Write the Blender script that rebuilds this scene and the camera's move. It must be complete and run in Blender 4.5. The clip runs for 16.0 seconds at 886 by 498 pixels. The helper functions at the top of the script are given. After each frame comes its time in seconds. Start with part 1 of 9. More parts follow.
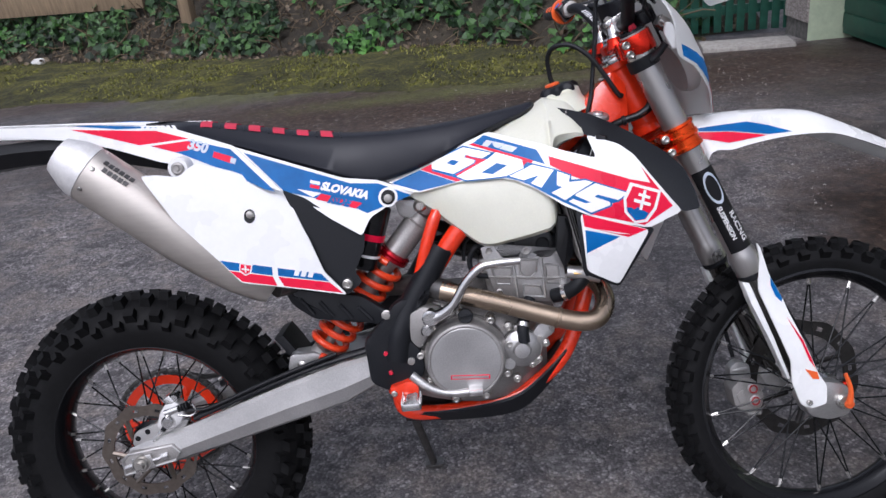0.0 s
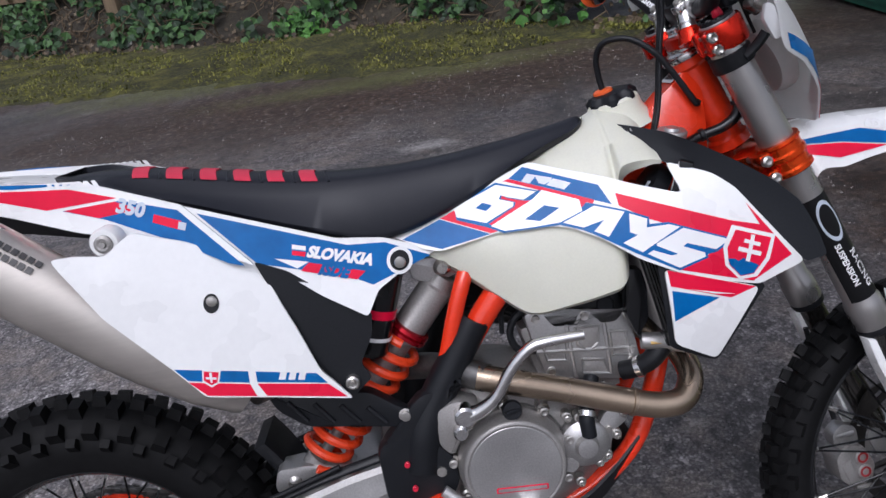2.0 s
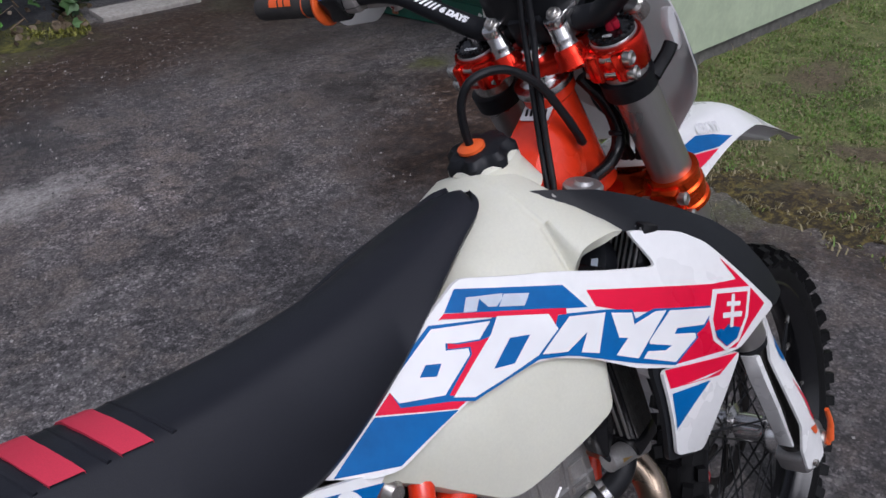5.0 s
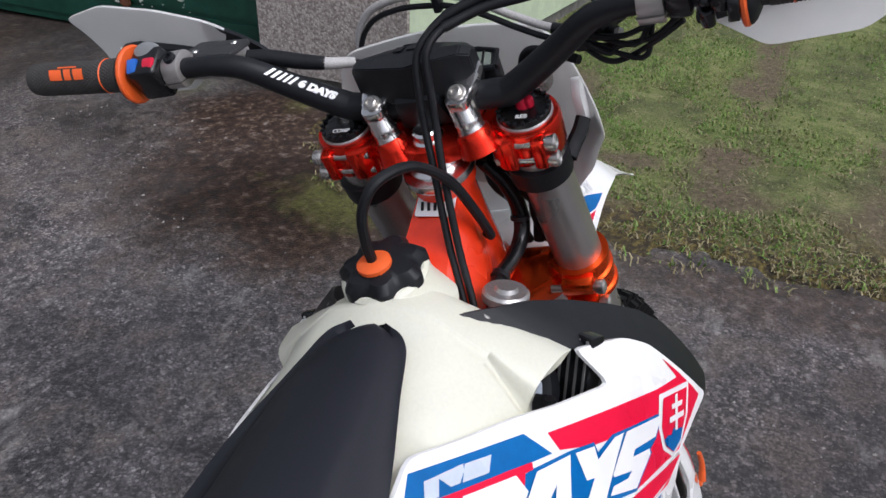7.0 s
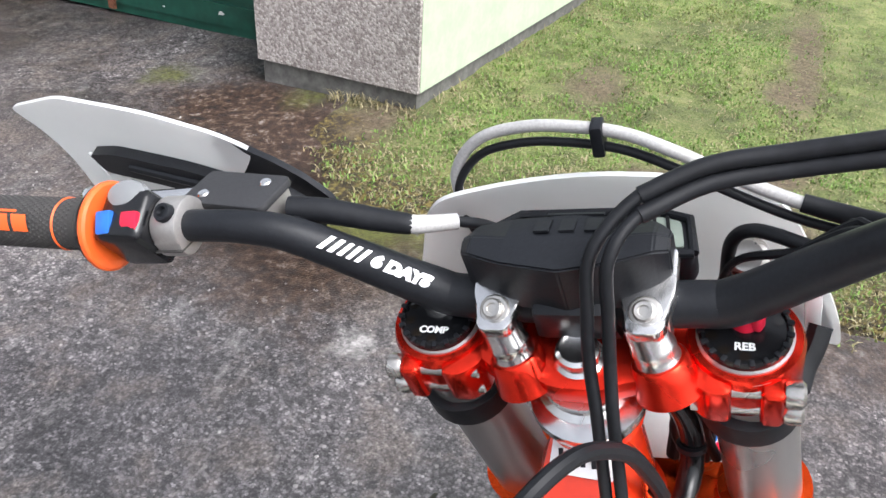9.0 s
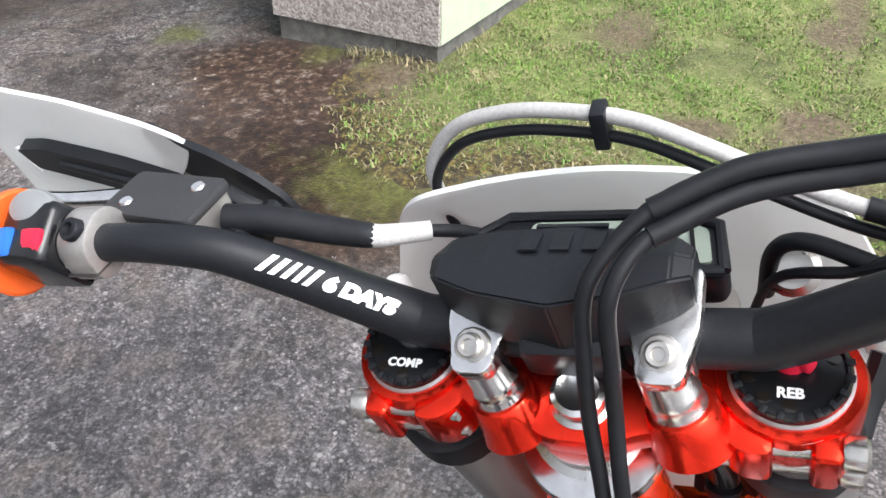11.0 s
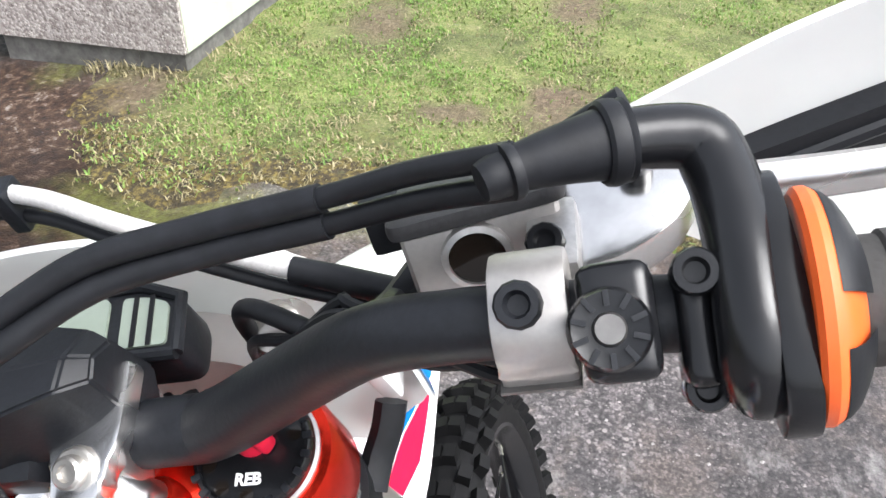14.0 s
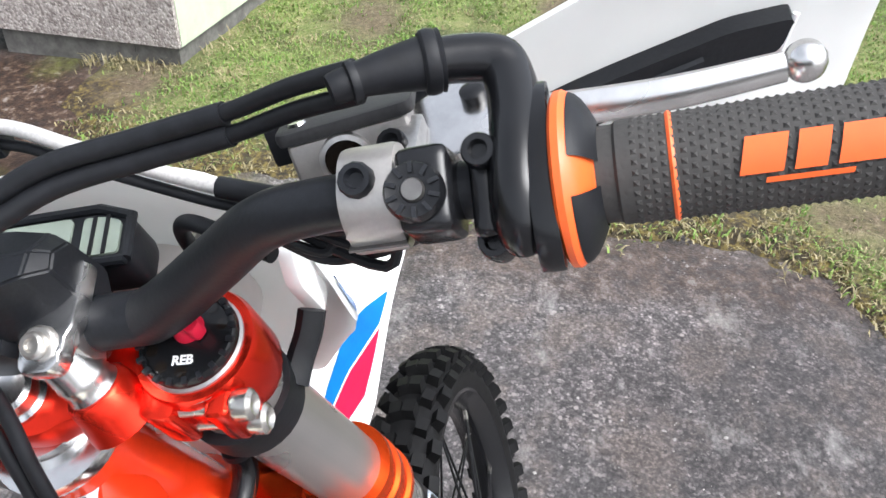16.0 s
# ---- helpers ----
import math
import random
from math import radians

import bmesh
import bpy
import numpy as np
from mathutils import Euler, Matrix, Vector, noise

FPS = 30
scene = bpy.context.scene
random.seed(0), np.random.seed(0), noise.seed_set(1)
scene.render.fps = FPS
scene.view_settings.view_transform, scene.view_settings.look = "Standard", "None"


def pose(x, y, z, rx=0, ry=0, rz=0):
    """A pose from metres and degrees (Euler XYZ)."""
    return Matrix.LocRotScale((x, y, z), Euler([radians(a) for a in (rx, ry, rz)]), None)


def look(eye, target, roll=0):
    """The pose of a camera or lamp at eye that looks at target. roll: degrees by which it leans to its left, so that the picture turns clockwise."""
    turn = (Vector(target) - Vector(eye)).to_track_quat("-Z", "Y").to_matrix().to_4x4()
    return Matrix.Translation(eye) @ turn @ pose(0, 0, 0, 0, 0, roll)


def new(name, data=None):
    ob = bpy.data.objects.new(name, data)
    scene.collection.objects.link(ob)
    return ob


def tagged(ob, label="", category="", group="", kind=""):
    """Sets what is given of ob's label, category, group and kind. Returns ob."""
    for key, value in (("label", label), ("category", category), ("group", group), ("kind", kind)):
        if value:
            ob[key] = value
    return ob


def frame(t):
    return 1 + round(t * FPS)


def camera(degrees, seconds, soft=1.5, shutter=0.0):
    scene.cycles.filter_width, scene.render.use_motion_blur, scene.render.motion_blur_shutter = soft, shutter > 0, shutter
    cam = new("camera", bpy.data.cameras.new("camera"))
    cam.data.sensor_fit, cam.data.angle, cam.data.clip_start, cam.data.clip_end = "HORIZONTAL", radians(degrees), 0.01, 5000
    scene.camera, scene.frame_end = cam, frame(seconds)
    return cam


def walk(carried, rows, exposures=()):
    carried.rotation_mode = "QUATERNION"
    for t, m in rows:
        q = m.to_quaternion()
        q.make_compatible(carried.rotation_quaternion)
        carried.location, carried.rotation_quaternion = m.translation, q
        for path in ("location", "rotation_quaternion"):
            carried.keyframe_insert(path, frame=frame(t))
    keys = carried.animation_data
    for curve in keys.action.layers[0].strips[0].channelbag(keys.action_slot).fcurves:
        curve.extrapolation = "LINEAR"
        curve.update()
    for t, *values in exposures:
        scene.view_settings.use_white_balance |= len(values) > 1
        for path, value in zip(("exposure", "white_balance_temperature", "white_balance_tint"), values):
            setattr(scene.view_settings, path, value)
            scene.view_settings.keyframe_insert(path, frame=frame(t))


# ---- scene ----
cam = camera(57.4, 16.0)
METRES, EYE, TILT, LEAN, TURN = 2.38, 1.402, 0.0, 0.0, 0.0
ROWS = [
    (0.0, 0.0, 0.0, 0.0, -2.69, -24.28, 5.99),
    (0.5, -0.0068, 0.0323, -0.0023, -1.76, -24.66, 6.45),
    (1.0, -0.0107, 0.1024, -0.0058, -1.22, -25.44, 7.0),
    (1.5, -0.014, 0.151, -0.0051, -3.22, -25.95, 7.37),
    (2.0, -0.0419, 0.1971, -0.0095, -7.45, -26.67, 7.81),
    (2.5, -0.084, 0.2528, -0.0081, -12.75, -27.26, 7.72),
    (3.0, -0.105, 0.3214, -0.0173, -18.7, -28.35, 7.16),
    (3.5, -0.1062, 0.4018, -0.0197, -25.15, -29.55, 5.72),
    (4.0, -0.1209, 0.4431, -0.019, -33.19, -30.43, 4.35),
    (4.5, -0.1549, 0.4766, -0.0157, -41.31, -30.69, 3.11),
    (5.0, -0.1587, 0.4958, -0.016, -49.37, -31.19, 2.65),
    (7.5, -0.0906, 0.6286, -0.0042, -69.59, -31.51, -2.45),
    (8.0, -0.0578, 0.6513, 0.0051, -70.82, -31.85, -3.23),
    (8.5, -0.0207, 0.6769, -0.0005, -69.7, -32.25, -3.3),
    (9.0, 0.005, 0.7023, -0.0072, -67.67, -33.51, -2.93),
    (11.5, 0.0573, 0.7047, -0.0178, -67.17, -37.9, -0.49),
    (12.0, 0.0653, 0.6915, -0.0177, -70.41, -37.95, -0.87),
    (12.5, 0.0716, 0.6757, -0.0161, -73.38, -37.92, -1.12),
    (13.0, 0.0782, 0.6635, -0.0152, -75.96, -37.7, -1.35),
    (13.5, 0.0854, 0.6525, -0.0153, -78.66, -37.51, -1.56),
    (14.0, 0.0927, 0.6431, -0.0139, -81.06, -37.46, -1.68),
    (14.5, 0.0962, 0.6336, -0.0131, -82.62, -37.51, -1.66),
    (15.0, 0.0965, 0.6273, -0.0131, -82.82, -37.54, -1.59),
    (15.5, 0.088, 0.6236, -0.0125, -82.23, -37.66, -1.52),
    (16.0, 0.0626, 0.6175, -0.0077, -80.91, -37.44, -1.88),
]
walk(cam, [(t, pose(0, 0, EYE, TILT, LEAN, TURN) @ pose(METRES * x, METRES * y, METRES * z, 90 + pitch, roll, yaw)) for t, x, y, z, yaw, pitch, roll in ROWS],
     [(0.0, -0.05, 5850, 17), (1.5, -0.2, 5850, 17), (3.0, -0.47, 5800, 15), (4.0, -0.52, 5800, 16), (5.0, -0.43, 5850, 17), (7.5, 0.33, 6050, 13), (9.0, 1.27, 6150, 11), (11.5, 1.3, 6250, 10), (13.0, 1.62, 6300, 11), (14.2, 1.58, 6200, 10), (15.2, 1.28, 6150, 9), (16.0, 1.36, 6150, 10)])

# ---- overcast daylight ----
world = bpy.data.worlds.new("overcast_sky")
scene.world = world
world.use_nodes = True
wn = world.node_tree
sky = wn.nodes.new("ShaderNodeTexSky")
sky.sky_type, sky.sun_disc = "NISHITA", False
sky.sun_elevation, sky.sun_rotation = radians(55), radians(200)
sky.air_density, sky.dust_density, sky.ozone_density = 1.0, 6.0, 1.0
grey = wn.nodes.new("ShaderNodeHueSaturation")
grey.inputs["Saturation"].default_value = 0.25
wn.links.new(sky.outputs[0], grey.inputs["Color"])
wn.links.new(grey.outputs[0], wn.nodes["Background"].inputs[0])
wn.nodes["Background"].inputs[1].default_value = 0.15
sun = new("sun", bpy.data.lights.new("sun", "SUN"))
sun.data.energy, sun.data.angle, sun.data.color = 0.9, radians(40), (1.0, 0.97, 0.93)
sun.matrix_world = look((-2, -5, 9), (0, 0, 0))
scene.view_settings.exposure = 0.0

# ---- builders ----
RND = random.Random(7)


def nodes_of(name):
    m = bpy.data.materials.new(name)
    m.use_nodes = True
    nt = m.node_tree
    return m, nt, nt.nodes["Principled BSDF"]


def add(nt, kind, **inputs):
    n = nt.nodes.new(kind)
    for k, v in inputs.items():
        n.inputs[k.replace("_", " ")].default_value = v
    return n


def ramp(nt, src, stops):
    r = nt.nodes.new("ShaderNodeValToRGB")
    e = r.color_ramp.elements
    while len(e) < len(stops):
        e.new(0.5)
    for i, (p, c) in enumerate(stops):
        e[i].position = p
        e[i].color = (*c, 1) if isinstance(c, tuple) else (c, c, c, 1)
    nt.links.new(src, r.inputs[0])
    return r.outputs[0]


def mixc(nt, fac, a, b, mode="MIX"):
    m = nt.nodes.new("ShaderNodeMix")
    m.data_type, m.blend_type = "RGBA", mode
    for sock, v in ((m.inputs[0], fac), (m.inputs[6], a), (m.inputs[7], b)):
        if isinstance(v, (int, float)):
            sock.default_value = v
        elif isinstance(v, tuple):
            sock.default_value = (*v, 1)
        else:
            nt.links.new(v, sock)
    return m.outputs[2]


def noise_of(nt, scale, detail=4, rough=0.55, coord="Object", stretch=None):
    tc = nt.nodes.new("ShaderNodeTexCoord")
    src = tc.outputs[coord]
    if stretch:
        mp = nt.nodes.new("ShaderNodeMapping")
        mp.inputs["Scale"].default_value = stretch
        nt.links.new(src, mp.inputs[0])
        src = mp.outputs[0]
    n = add(nt, "ShaderNodeTexNoise", Scale=scale, Detail=detail, Roughness=rough)
    nt.links.new(src, n.inputs["Vector"])
    return n.outputs[0]


def bump_to(nt, bsdf, height, strength=0.3, distance=0.002):
    b = add(nt, "ShaderNodeBump", Strength=strength, Distance=distance)
    nt.links.new(height, b.inputs["Height"])
    nt.links.new(b.outputs[0], bsdf.inputs["Normal"])


def surface(name, color, rough=0.5, metal=0.0, vary=0.12, grain=90, bump=0.15, depth=0.0006, wear=0.1, coat=0.0, stretch=None, sub=0.0, spec=0.5):
    """A plain surface with grain at one scale, smears at another, and fine relief."""
    m, nt, b = nodes_of(name)
    fine, broad = noise_of(nt, grain, 5, 0.6, stretch=stretch), noise_of(nt, 9, 3)
    lo = tuple(c * (1 - vary) for c in color)
    hi = tuple(min(1, c * (1 + vary)) for c in color)
    c1 = ramp(nt, fine, ((0.3, lo), (0.7, hi)))
    c2 = ramp(nt, broad, ((0.35, 1 - wear), (0.65, 1.0)))
    nt.links.new(mixc(nt, 1.0, c1, c2, "MULTIPLY"), b.inputs["Base Color"])
    nt.links.new(ramp(nt, broad, ((0.3, max(0.03, rough - 0.08)), (0.7, min(1, rough + 0.08)))), b.inputs["Roughness"])
    b.inputs["Metallic"].default_value = metal
    b.inputs["Specular IOR Level"].default_value = spec
    b.inputs["Coat Weight"].default_value = coat
    b.inputs["Coat Roughness"].default_value = 0.12
    if sub:
        b.inputs["Subsurface Weight"].default_value = sub
        b.inputs["Subsurface Radius"].default_value = (0.02, 0.018, 0.012)
    if bump:
        bump_to(nt, b, fine, bump, depth)
    return m


def part(name, bm, material, parent=None, label="", m=None, sharp=0.6):
    """Links a bmesh as one mesh object under a thing or a part."""
    bmesh.ops.remove_doubles(bm, verts=bm.verts, dist=1e-6)
    bmesh.ops.recalc_face_normals(bm, faces=bm.faces)
    for f in bm.faces:
        f.smooth = True
    for e in bm.edges:
        e.smooth = len(e.link_faces) == 2 and e.calc_face_angle(0) < sharp
    me = bpy.data.meshes.new(name)
    bm.to_mesh(me)
    bm.free()
    me.materials.append(material)
    ob = new(name, me)
    ob.parent = parent
    if m is not None:
        ob.matrix_basis = m
    if label:
        ob["label"] = label
    return ob


def again(src, name, parent, m):
    """Another object on the mesh of src."""
    ob = new(name, src.data)
    ob.parent = parent
    ob.matrix_basis = m
    return ob


def thing(name, label, category, m=None, group="", kind=""):
    ob = tagged(new(name), label, category, group, kind)
    if m is not None:
        ob.matrix_basis = m
    return ob


def curve_points(pts, n=8):
    """A Catmull-Rom line through the points."""
    P = [Vector(p) for p in pts]
    P = [P[0] * 2 - P[1]] + P + [P[-1] * 2 - P[-2]]
    out = []
    for i in range(1, len(P) - 2):
        a, b, c, d = P[i - 1:i + 3]
        for k in range(n):
            t = k / n
            out.append(0.5 * (2 * b + (c - a) * t + (2 * a - 5 * b + 4 * c - d) * t * t + (3 * b - a - 3 * c + d) * t ** 3))
    out.append(P[-2])
    return out


def tube(bm, pts, r, n=12, m=None, soft=0, flat=1.0):
    """A round rod along pts; r may be a list (one radius a point)."""
    if soft:
        k = len(pts)
        pts2 = curve_points(pts, soft)
        if isinstance(r, (list, tuple)):
            r = [np.interp(i / (len(pts2) - 1) * (k - 1), range(k), r) for i in range(len(pts2))]
        pts = pts2
    P = [Vector(p) for p in pts]
    if not isinstance(r, (list, tuple)):
        r = [r] * len(P)
    side, rings = None, []
    for i, p in enumerate(P):
        d = (P[min(i + 1, len(P) - 1)] - P[max(i - 1, 0)]).normalized()
        if side is None:
            side = d.orthogonal().normalized()
        side = (side - d * side.dot(d)).normalized()
        up = d.cross(side)
        ring = []
        for k in range(n):
            a = 2 * math.pi * k / n
            v = p + (side * math.cos(a) + up * math.sin(a) * flat) * r[i]
            ring.append(bm.verts.new(m @ v if m else v))
        rings.append(ring)
    for a, b in zip(rings, rings[1:]):
        for k in range(n):
            bm.faces.new((a[k], a[(k + 1) % n], b[(k + 1) % n], b[k]))
    bm.faces.new(rings[0])
    bm.faces.new(rings[-1])
    return bm


def lathe(bm, profile, m=None, n=32, close=False, arc=1.0):
    """Turns (radius, height) pairs round the local z axis."""
    rings = []
    full = arc >= 1.0
    for r, h in profile:
        rings.append([bm.verts.new((m or Matrix()) @ Vector((r * math.cos(2 * math.pi * arc * k / n), r * math.sin(2 * math.pi * arc * k / n), h))) for k in range(n if full else n + 1)])
    if close:
        rings.append(rings[0])
    for a, b in zip(rings, rings[1:]):
        for k in range(n):
            try:
                bm.faces.new((a[k], a[(k + 1) % len(a)], b[(k + 1) % len(a)], b[k]))
            except ValueError:
                pass
    if not close:
        for ring, (r, h) in ((rings[0], profile[0]), (rings[-1], profile[-1])):
            if r > 1e-5 and full:
                bm.faces.new(ring)
    return bm


def box(bm, sx, sy, sz, m=None, bevel=0.0, taper=1.0, seg=2):
    """A block about its middle; taper narrows the top."""
    vs = [bm.verts.new((x * sx / 2 * (taper if z > 0 else 1), y * sy / 2 * (taper if z > 0 else 1), z * sz / 2)) for z in (-1, 1) for y in (-1, 1) for x in (-1, 1)]
    fs = [bm.faces.new([vs[i] for i in q]) for q in ((0, 2, 3, 1), (4, 5, 7, 6), (0, 1, 5, 4), (2, 6, 7, 3), (0, 4, 6, 2), (1, 3, 7, 5))]
    geom = vs
    if bevel:
        es = list({e for f in fs for e in f.edges})
        res = bmesh.ops.bevel(bm, geom=es, offset=bevel, segments=seg, profile=0.6, affect="EDGES")
        geom = list({v for f in res["faces"] for v in f.verts} | {v for v in vs if v.is_valid})
    if m is not None:
        bmesh.ops.transform(bm, matrix=m, verts=geom)
    return bm


def rounded(poly, r=0.01, n=4):
    """Rounds the corners of an outline."""
    out, P = [], [Vector((*p, 0)) for p in poly]
    for i, p in enumerate(P):
        a, b = P[i - 1] - p, P[(i + 1) % len(P)] - p
        k = min(r, a.length * 0.45, b.length * 0.45)
        s, e = p + a.normalized() * k, p + b.normalized() * k
        for j in range(n + 1):
            t = j / n
            q = s * (1 - t) ** 2 + p * 2 * t * (1 - t) + e * t * t
            out.append((q.x, q.y))
    return out


def plate(bm, poly, th, m=None, bevel=0.0):
    """An outline in x and y, given thickness th along z, about z = 0."""
    lo = [bm.verts.new((x, y, -th / 2)) for x, y in poly]
    hi = [bm.verts.new((x, y, th / 2)) for x, y in poly]
    top, bot = bm.faces.new(hi), bm.faces.new(lo[::-1])
    top.normal_update()
    bot.normal_update()
    for i in range(len(poly)):
        bm.faces.new((lo[i], lo[(i + 1) % len(poly)], hi[(i + 1) % len(poly)], hi[i]))
    geom = lo + hi
    if bevel:
        res = bmesh.ops.bevel(bm, geom=list(top.edges) + list(bot.edges), offset=bevel, segments=2, profile=0.6, affect="EDGES")
        geom = list({v for f in res["faces"] for v in f.verts} | {v for v in geom if v.is_valid})
    if m is not None:
        bmesh.ops.transform(bm, matrix=m, verts=geom)
    return bm


SIDE = pose(0, 0, 0, 90, 0, 0)  # x, y of an outline become X, Z of the bike; its z becomes -Y


def side_plate(bm, poly, y, th, bevel=0.003):
    return plate(bm, poly, th, Matrix.Translation((0, y, 0)) @ SIDE, bevel)


def shell(poly, f, th=0.003, step=0.03, left=False, lift=0.0):
    """A moulded panel: an outline in X and Z bent to the surface Y = f(X, Z), th thick inwards."""
    bm = bmesh.new()
    face = bm.faces.new([bm.verts.new((x, 0, z)) for x, z in poly])
    face.normal_update()
    bmesh.ops.triangulate(bm, faces=[face], ngon_method="EAR_CLIP")
    xs, zs = [p[0] for p in poly], [p[1] for p in poly]
    for lo, hi, no in ((min(xs), max(xs), (1, 0, 0)), (min(zs), max(zs), (0, 0, 1))):
        c = math.ceil(lo / step) * step
        while c < hi:
            bmesh.ops.bisect_plane(bm, geom=bm.verts[:] + bm.edges[:] + bm.faces[:], plane_co=(c * no[0], 0, c * no[2]), plane_no=no, dist=1e-5)
            c += step
    bmesh.ops.recalc_face_normals(bm, faces=bm.faces)
    outer = bm.faces[:]
    if th:
        dup = bmesh.ops.duplicate(bm, geom=bm.verts[:] + bm.edges[:] + bm.faces[:])
        inner = {v for v in dup["geom"] if isinstance(v, bmesh.types.BMVert)}
        vmap = dup["vert_map"]
        rim = [e for f in outer for e in f.edges if len(e.link_faces) == 1]
        for e in rim:
            a, b = e.verts
            bm.faces.new((a, b, vmap[b], vmap[a]))
    else:
        inner = set()
    for v in bm.verts:
        v.co.y = f(v.co.x, v.co.z) - lift + (th if v in inner else 0)
    if left:
        for v in bm.verts:
            v.co.y = -v.co.y
    return bm


def words(text, height, shear=0.0, bold=0.0, spacing=1.0, align="CENTER"):
    """Lettering as flat outlines: (vertices, faces) in x and y, of that cap height, about its middle."""
    cu = bpy.data.curves.new("lettering", "FONT")
    cu.body, cu.size, cu.shear, cu.offset, cu.space_character = text, height / 0.69, shear, bold, spacing
    cu.align_x, cu.align_y, cu.resolution_u = align, "CENTER", 3
    ob = new("lettering", cu)
    dg = bpy.context.evaluated_depsgraph_get()
    me = bpy.data.meshes.new_from_object(ob.evaluated_get(dg))
    vs, fs = [v.co.xy.copy() for v in me.vertices], [tuple(p.vertices) for p in me.polygons]
    bpy.data.objects.remove(ob)
    bpy.data.meshes.remove(me)
    bpy.data.curves.remove(cu)
    return vs, fs


def lettering(text, height, place, **kw):
    """A bmesh of lettering; place turns (x, y) into a point."""
    vs, fs = words(text, height, **kw)
    bm = bmesh.new()
    made = [bm.verts.new(place(v.x, v.y)) for v in vs]
    for f in fs:
        try:
            bm.faces.new([made[i] for i in f])
        except ValueError:
            pass
    return bm


def at(x, y, z, rx=0, ry=0, rz=0):
    return pose(x, y, z, rx, ry, rz)


def along(a, b):
    """A frame at a whose z points to b."""
    d = Vector(b) - Vector(a)
    return Matrix.Translation(a) @ d.to_track_quat("Z", "Y").to_matrix().to_4x4()


def mesh(*calls):
    """A bmesh filled by (builder, arguments...) calls."""
    bm = bmesh.new()
    for fn, *args in calls:
        fn(bm, *args)
    return bm



# ---- materials ----
white_plastic = surface("white_plastic", (0.80, 0.80, 0.79), 0.28, vary=0.02, wear=0.05, bump=0.05, coat=0.15)
# white plastic again, its backlit shade put into a greyer colour
grey_white = surface("backlit_white_plastic", (0.62, 0.60, 0.58), 0.4, vary=0.03, wear=0.08, bump=0.05)
thin_white, nt, b = nodes_of("thin_white_plastic")
b.inputs["Base Color"].default_value = (0.82, 0.82, 0.81, 1)
nt.links.new(ramp(nt, noise_of(nt, 12, 4), ((0.35, 0.28), (0.65, 0.4))), b.inputs["Roughness"])
lit = nt.nodes.new("ShaderNodeBsdfTranslucent")
nt.links.new(ramp(nt, noise_of(nt, 30, 4), ((0.3, (0.80, 0.80, 0.79)), (0.7, (0.86, 0.86, 0.85)))), lit.inputs["Color"])
both = nt.nodes.new("ShaderNodeMixShader")
both.inputs[0].default_value = 0.45
nt.links.new(b.outputs[0], both.inputs[1])
nt.links.new(lit.outputs[0], both.inputs[2])
nt.links.new(both.outputs[0], nt.nodes["Material Output"].inputs[0])
black_plastic = surface("black_plastic", (0.0080, 0.0090, 0.0115), 0.44, spec=0.30, vary=0.25, grain=400, bump=0.35, depth=0.0004)
satin_black = surface("satin_black_paint", (0.0075, 0.0078, 0.009), 0.20, spec=0.38, vary=0.2, grain=200, bump=0.12)
rubber = surface("black_rubber", (0.0080, 0.0088, 0.0110), 0.52, spec=0.28, vary=0.3, grain=120, bump=0.3, wear=0.3)
tyre_rubber = surface("tyre_rubber", (0.0065, 0.0065, 0.007), 0.62, spec=0.16, vary=0.3, grain=60, bump=0.4, depth=0.001, wear=0.35)
seat_vinyl = surface("seat_vinyl", (0.0120, 0.0130, 0.0185), 0.46, spec=0.35, vary=0.18, grain=900, bump=0.5, depth=0.0003)
stripe_vinyl = surface("red_seat_vinyl", (0.65, 0.035, 0.075), 0.6, vary=0.08, grain=900, bump=0.4, depth=0.0003)
blue_film = surface("blue_decal_film", (0.001, 0.118, 0.37), 0.32, vary=0.16, grain=25, bump=0.0, wear=0.15, spec=0.22)
red_film = surface("red_decal_film", (0.74, 0.004, 0.042), 0.32, vary=0.06, grain=25, bump=0.0, wear=0.1, spec=0.22)
white_film = surface("white_decal_film", (0.82, 0.82, 0.82), 0.22, vary=0.02, grain=25, bump=0.0, coat=0.4)
grey_film = surface("pale_grey_decal_film", (0.5, 0.56, 0.64), 0.25, vary=0.05, bump=0.0, coat=0.3)
black_film = surface("black_decal_film", (0.006, 0.006, 0.007), 0.35, bump=0.0, spec=0.25)
tank_plastic = surface("translucent_tank_plastic", (0.66, 0.655, 0.55), 0.4, vary=0.03, grain=300, bump=0.12, wear=0.06, sub=0.15)
orange_paint = surface("orange_frame_paint", (0.80, 0.041, 0.008), 0.22, vary=0.06, bump=0.04, coat=0.4)
orange_plastic = surface("orange_plastic", (0.80, 0.12, 0.02), 0.4, vary=0.06, bump=0.1)
orange_anodised = surface("orange_anodised_aluminium", (0.84, 0.034, 0.014), 0.24, metal=0.88, vary=0.08, bump=0.06)
golden_anodised = surface("golden_orange_anodised_aluminium", (0.86, 0.085, 0.010), 0.26, metal=0.88, vary=0.08, bump=0.06)
red_anodised = surface("red_anodised_aluminium", (0.45, 0.008, 0.02), 0.2, metal=0.7, vary=0.1, bump=0.05)
aluminium = surface("cast_aluminium", (0.52, 0.51, 0.50), 0.42, metal=0.85, vary=0.12, grain=350, bump=0.3, depth=0.0004, wear=0.2)
engine_grey = surface("engine_casting", (0.36, 0.345, 0.33), 0.48, metal=0.6, vary=0.14, grain=350, bump=0.35, depth=0.0004, wear=0.25)
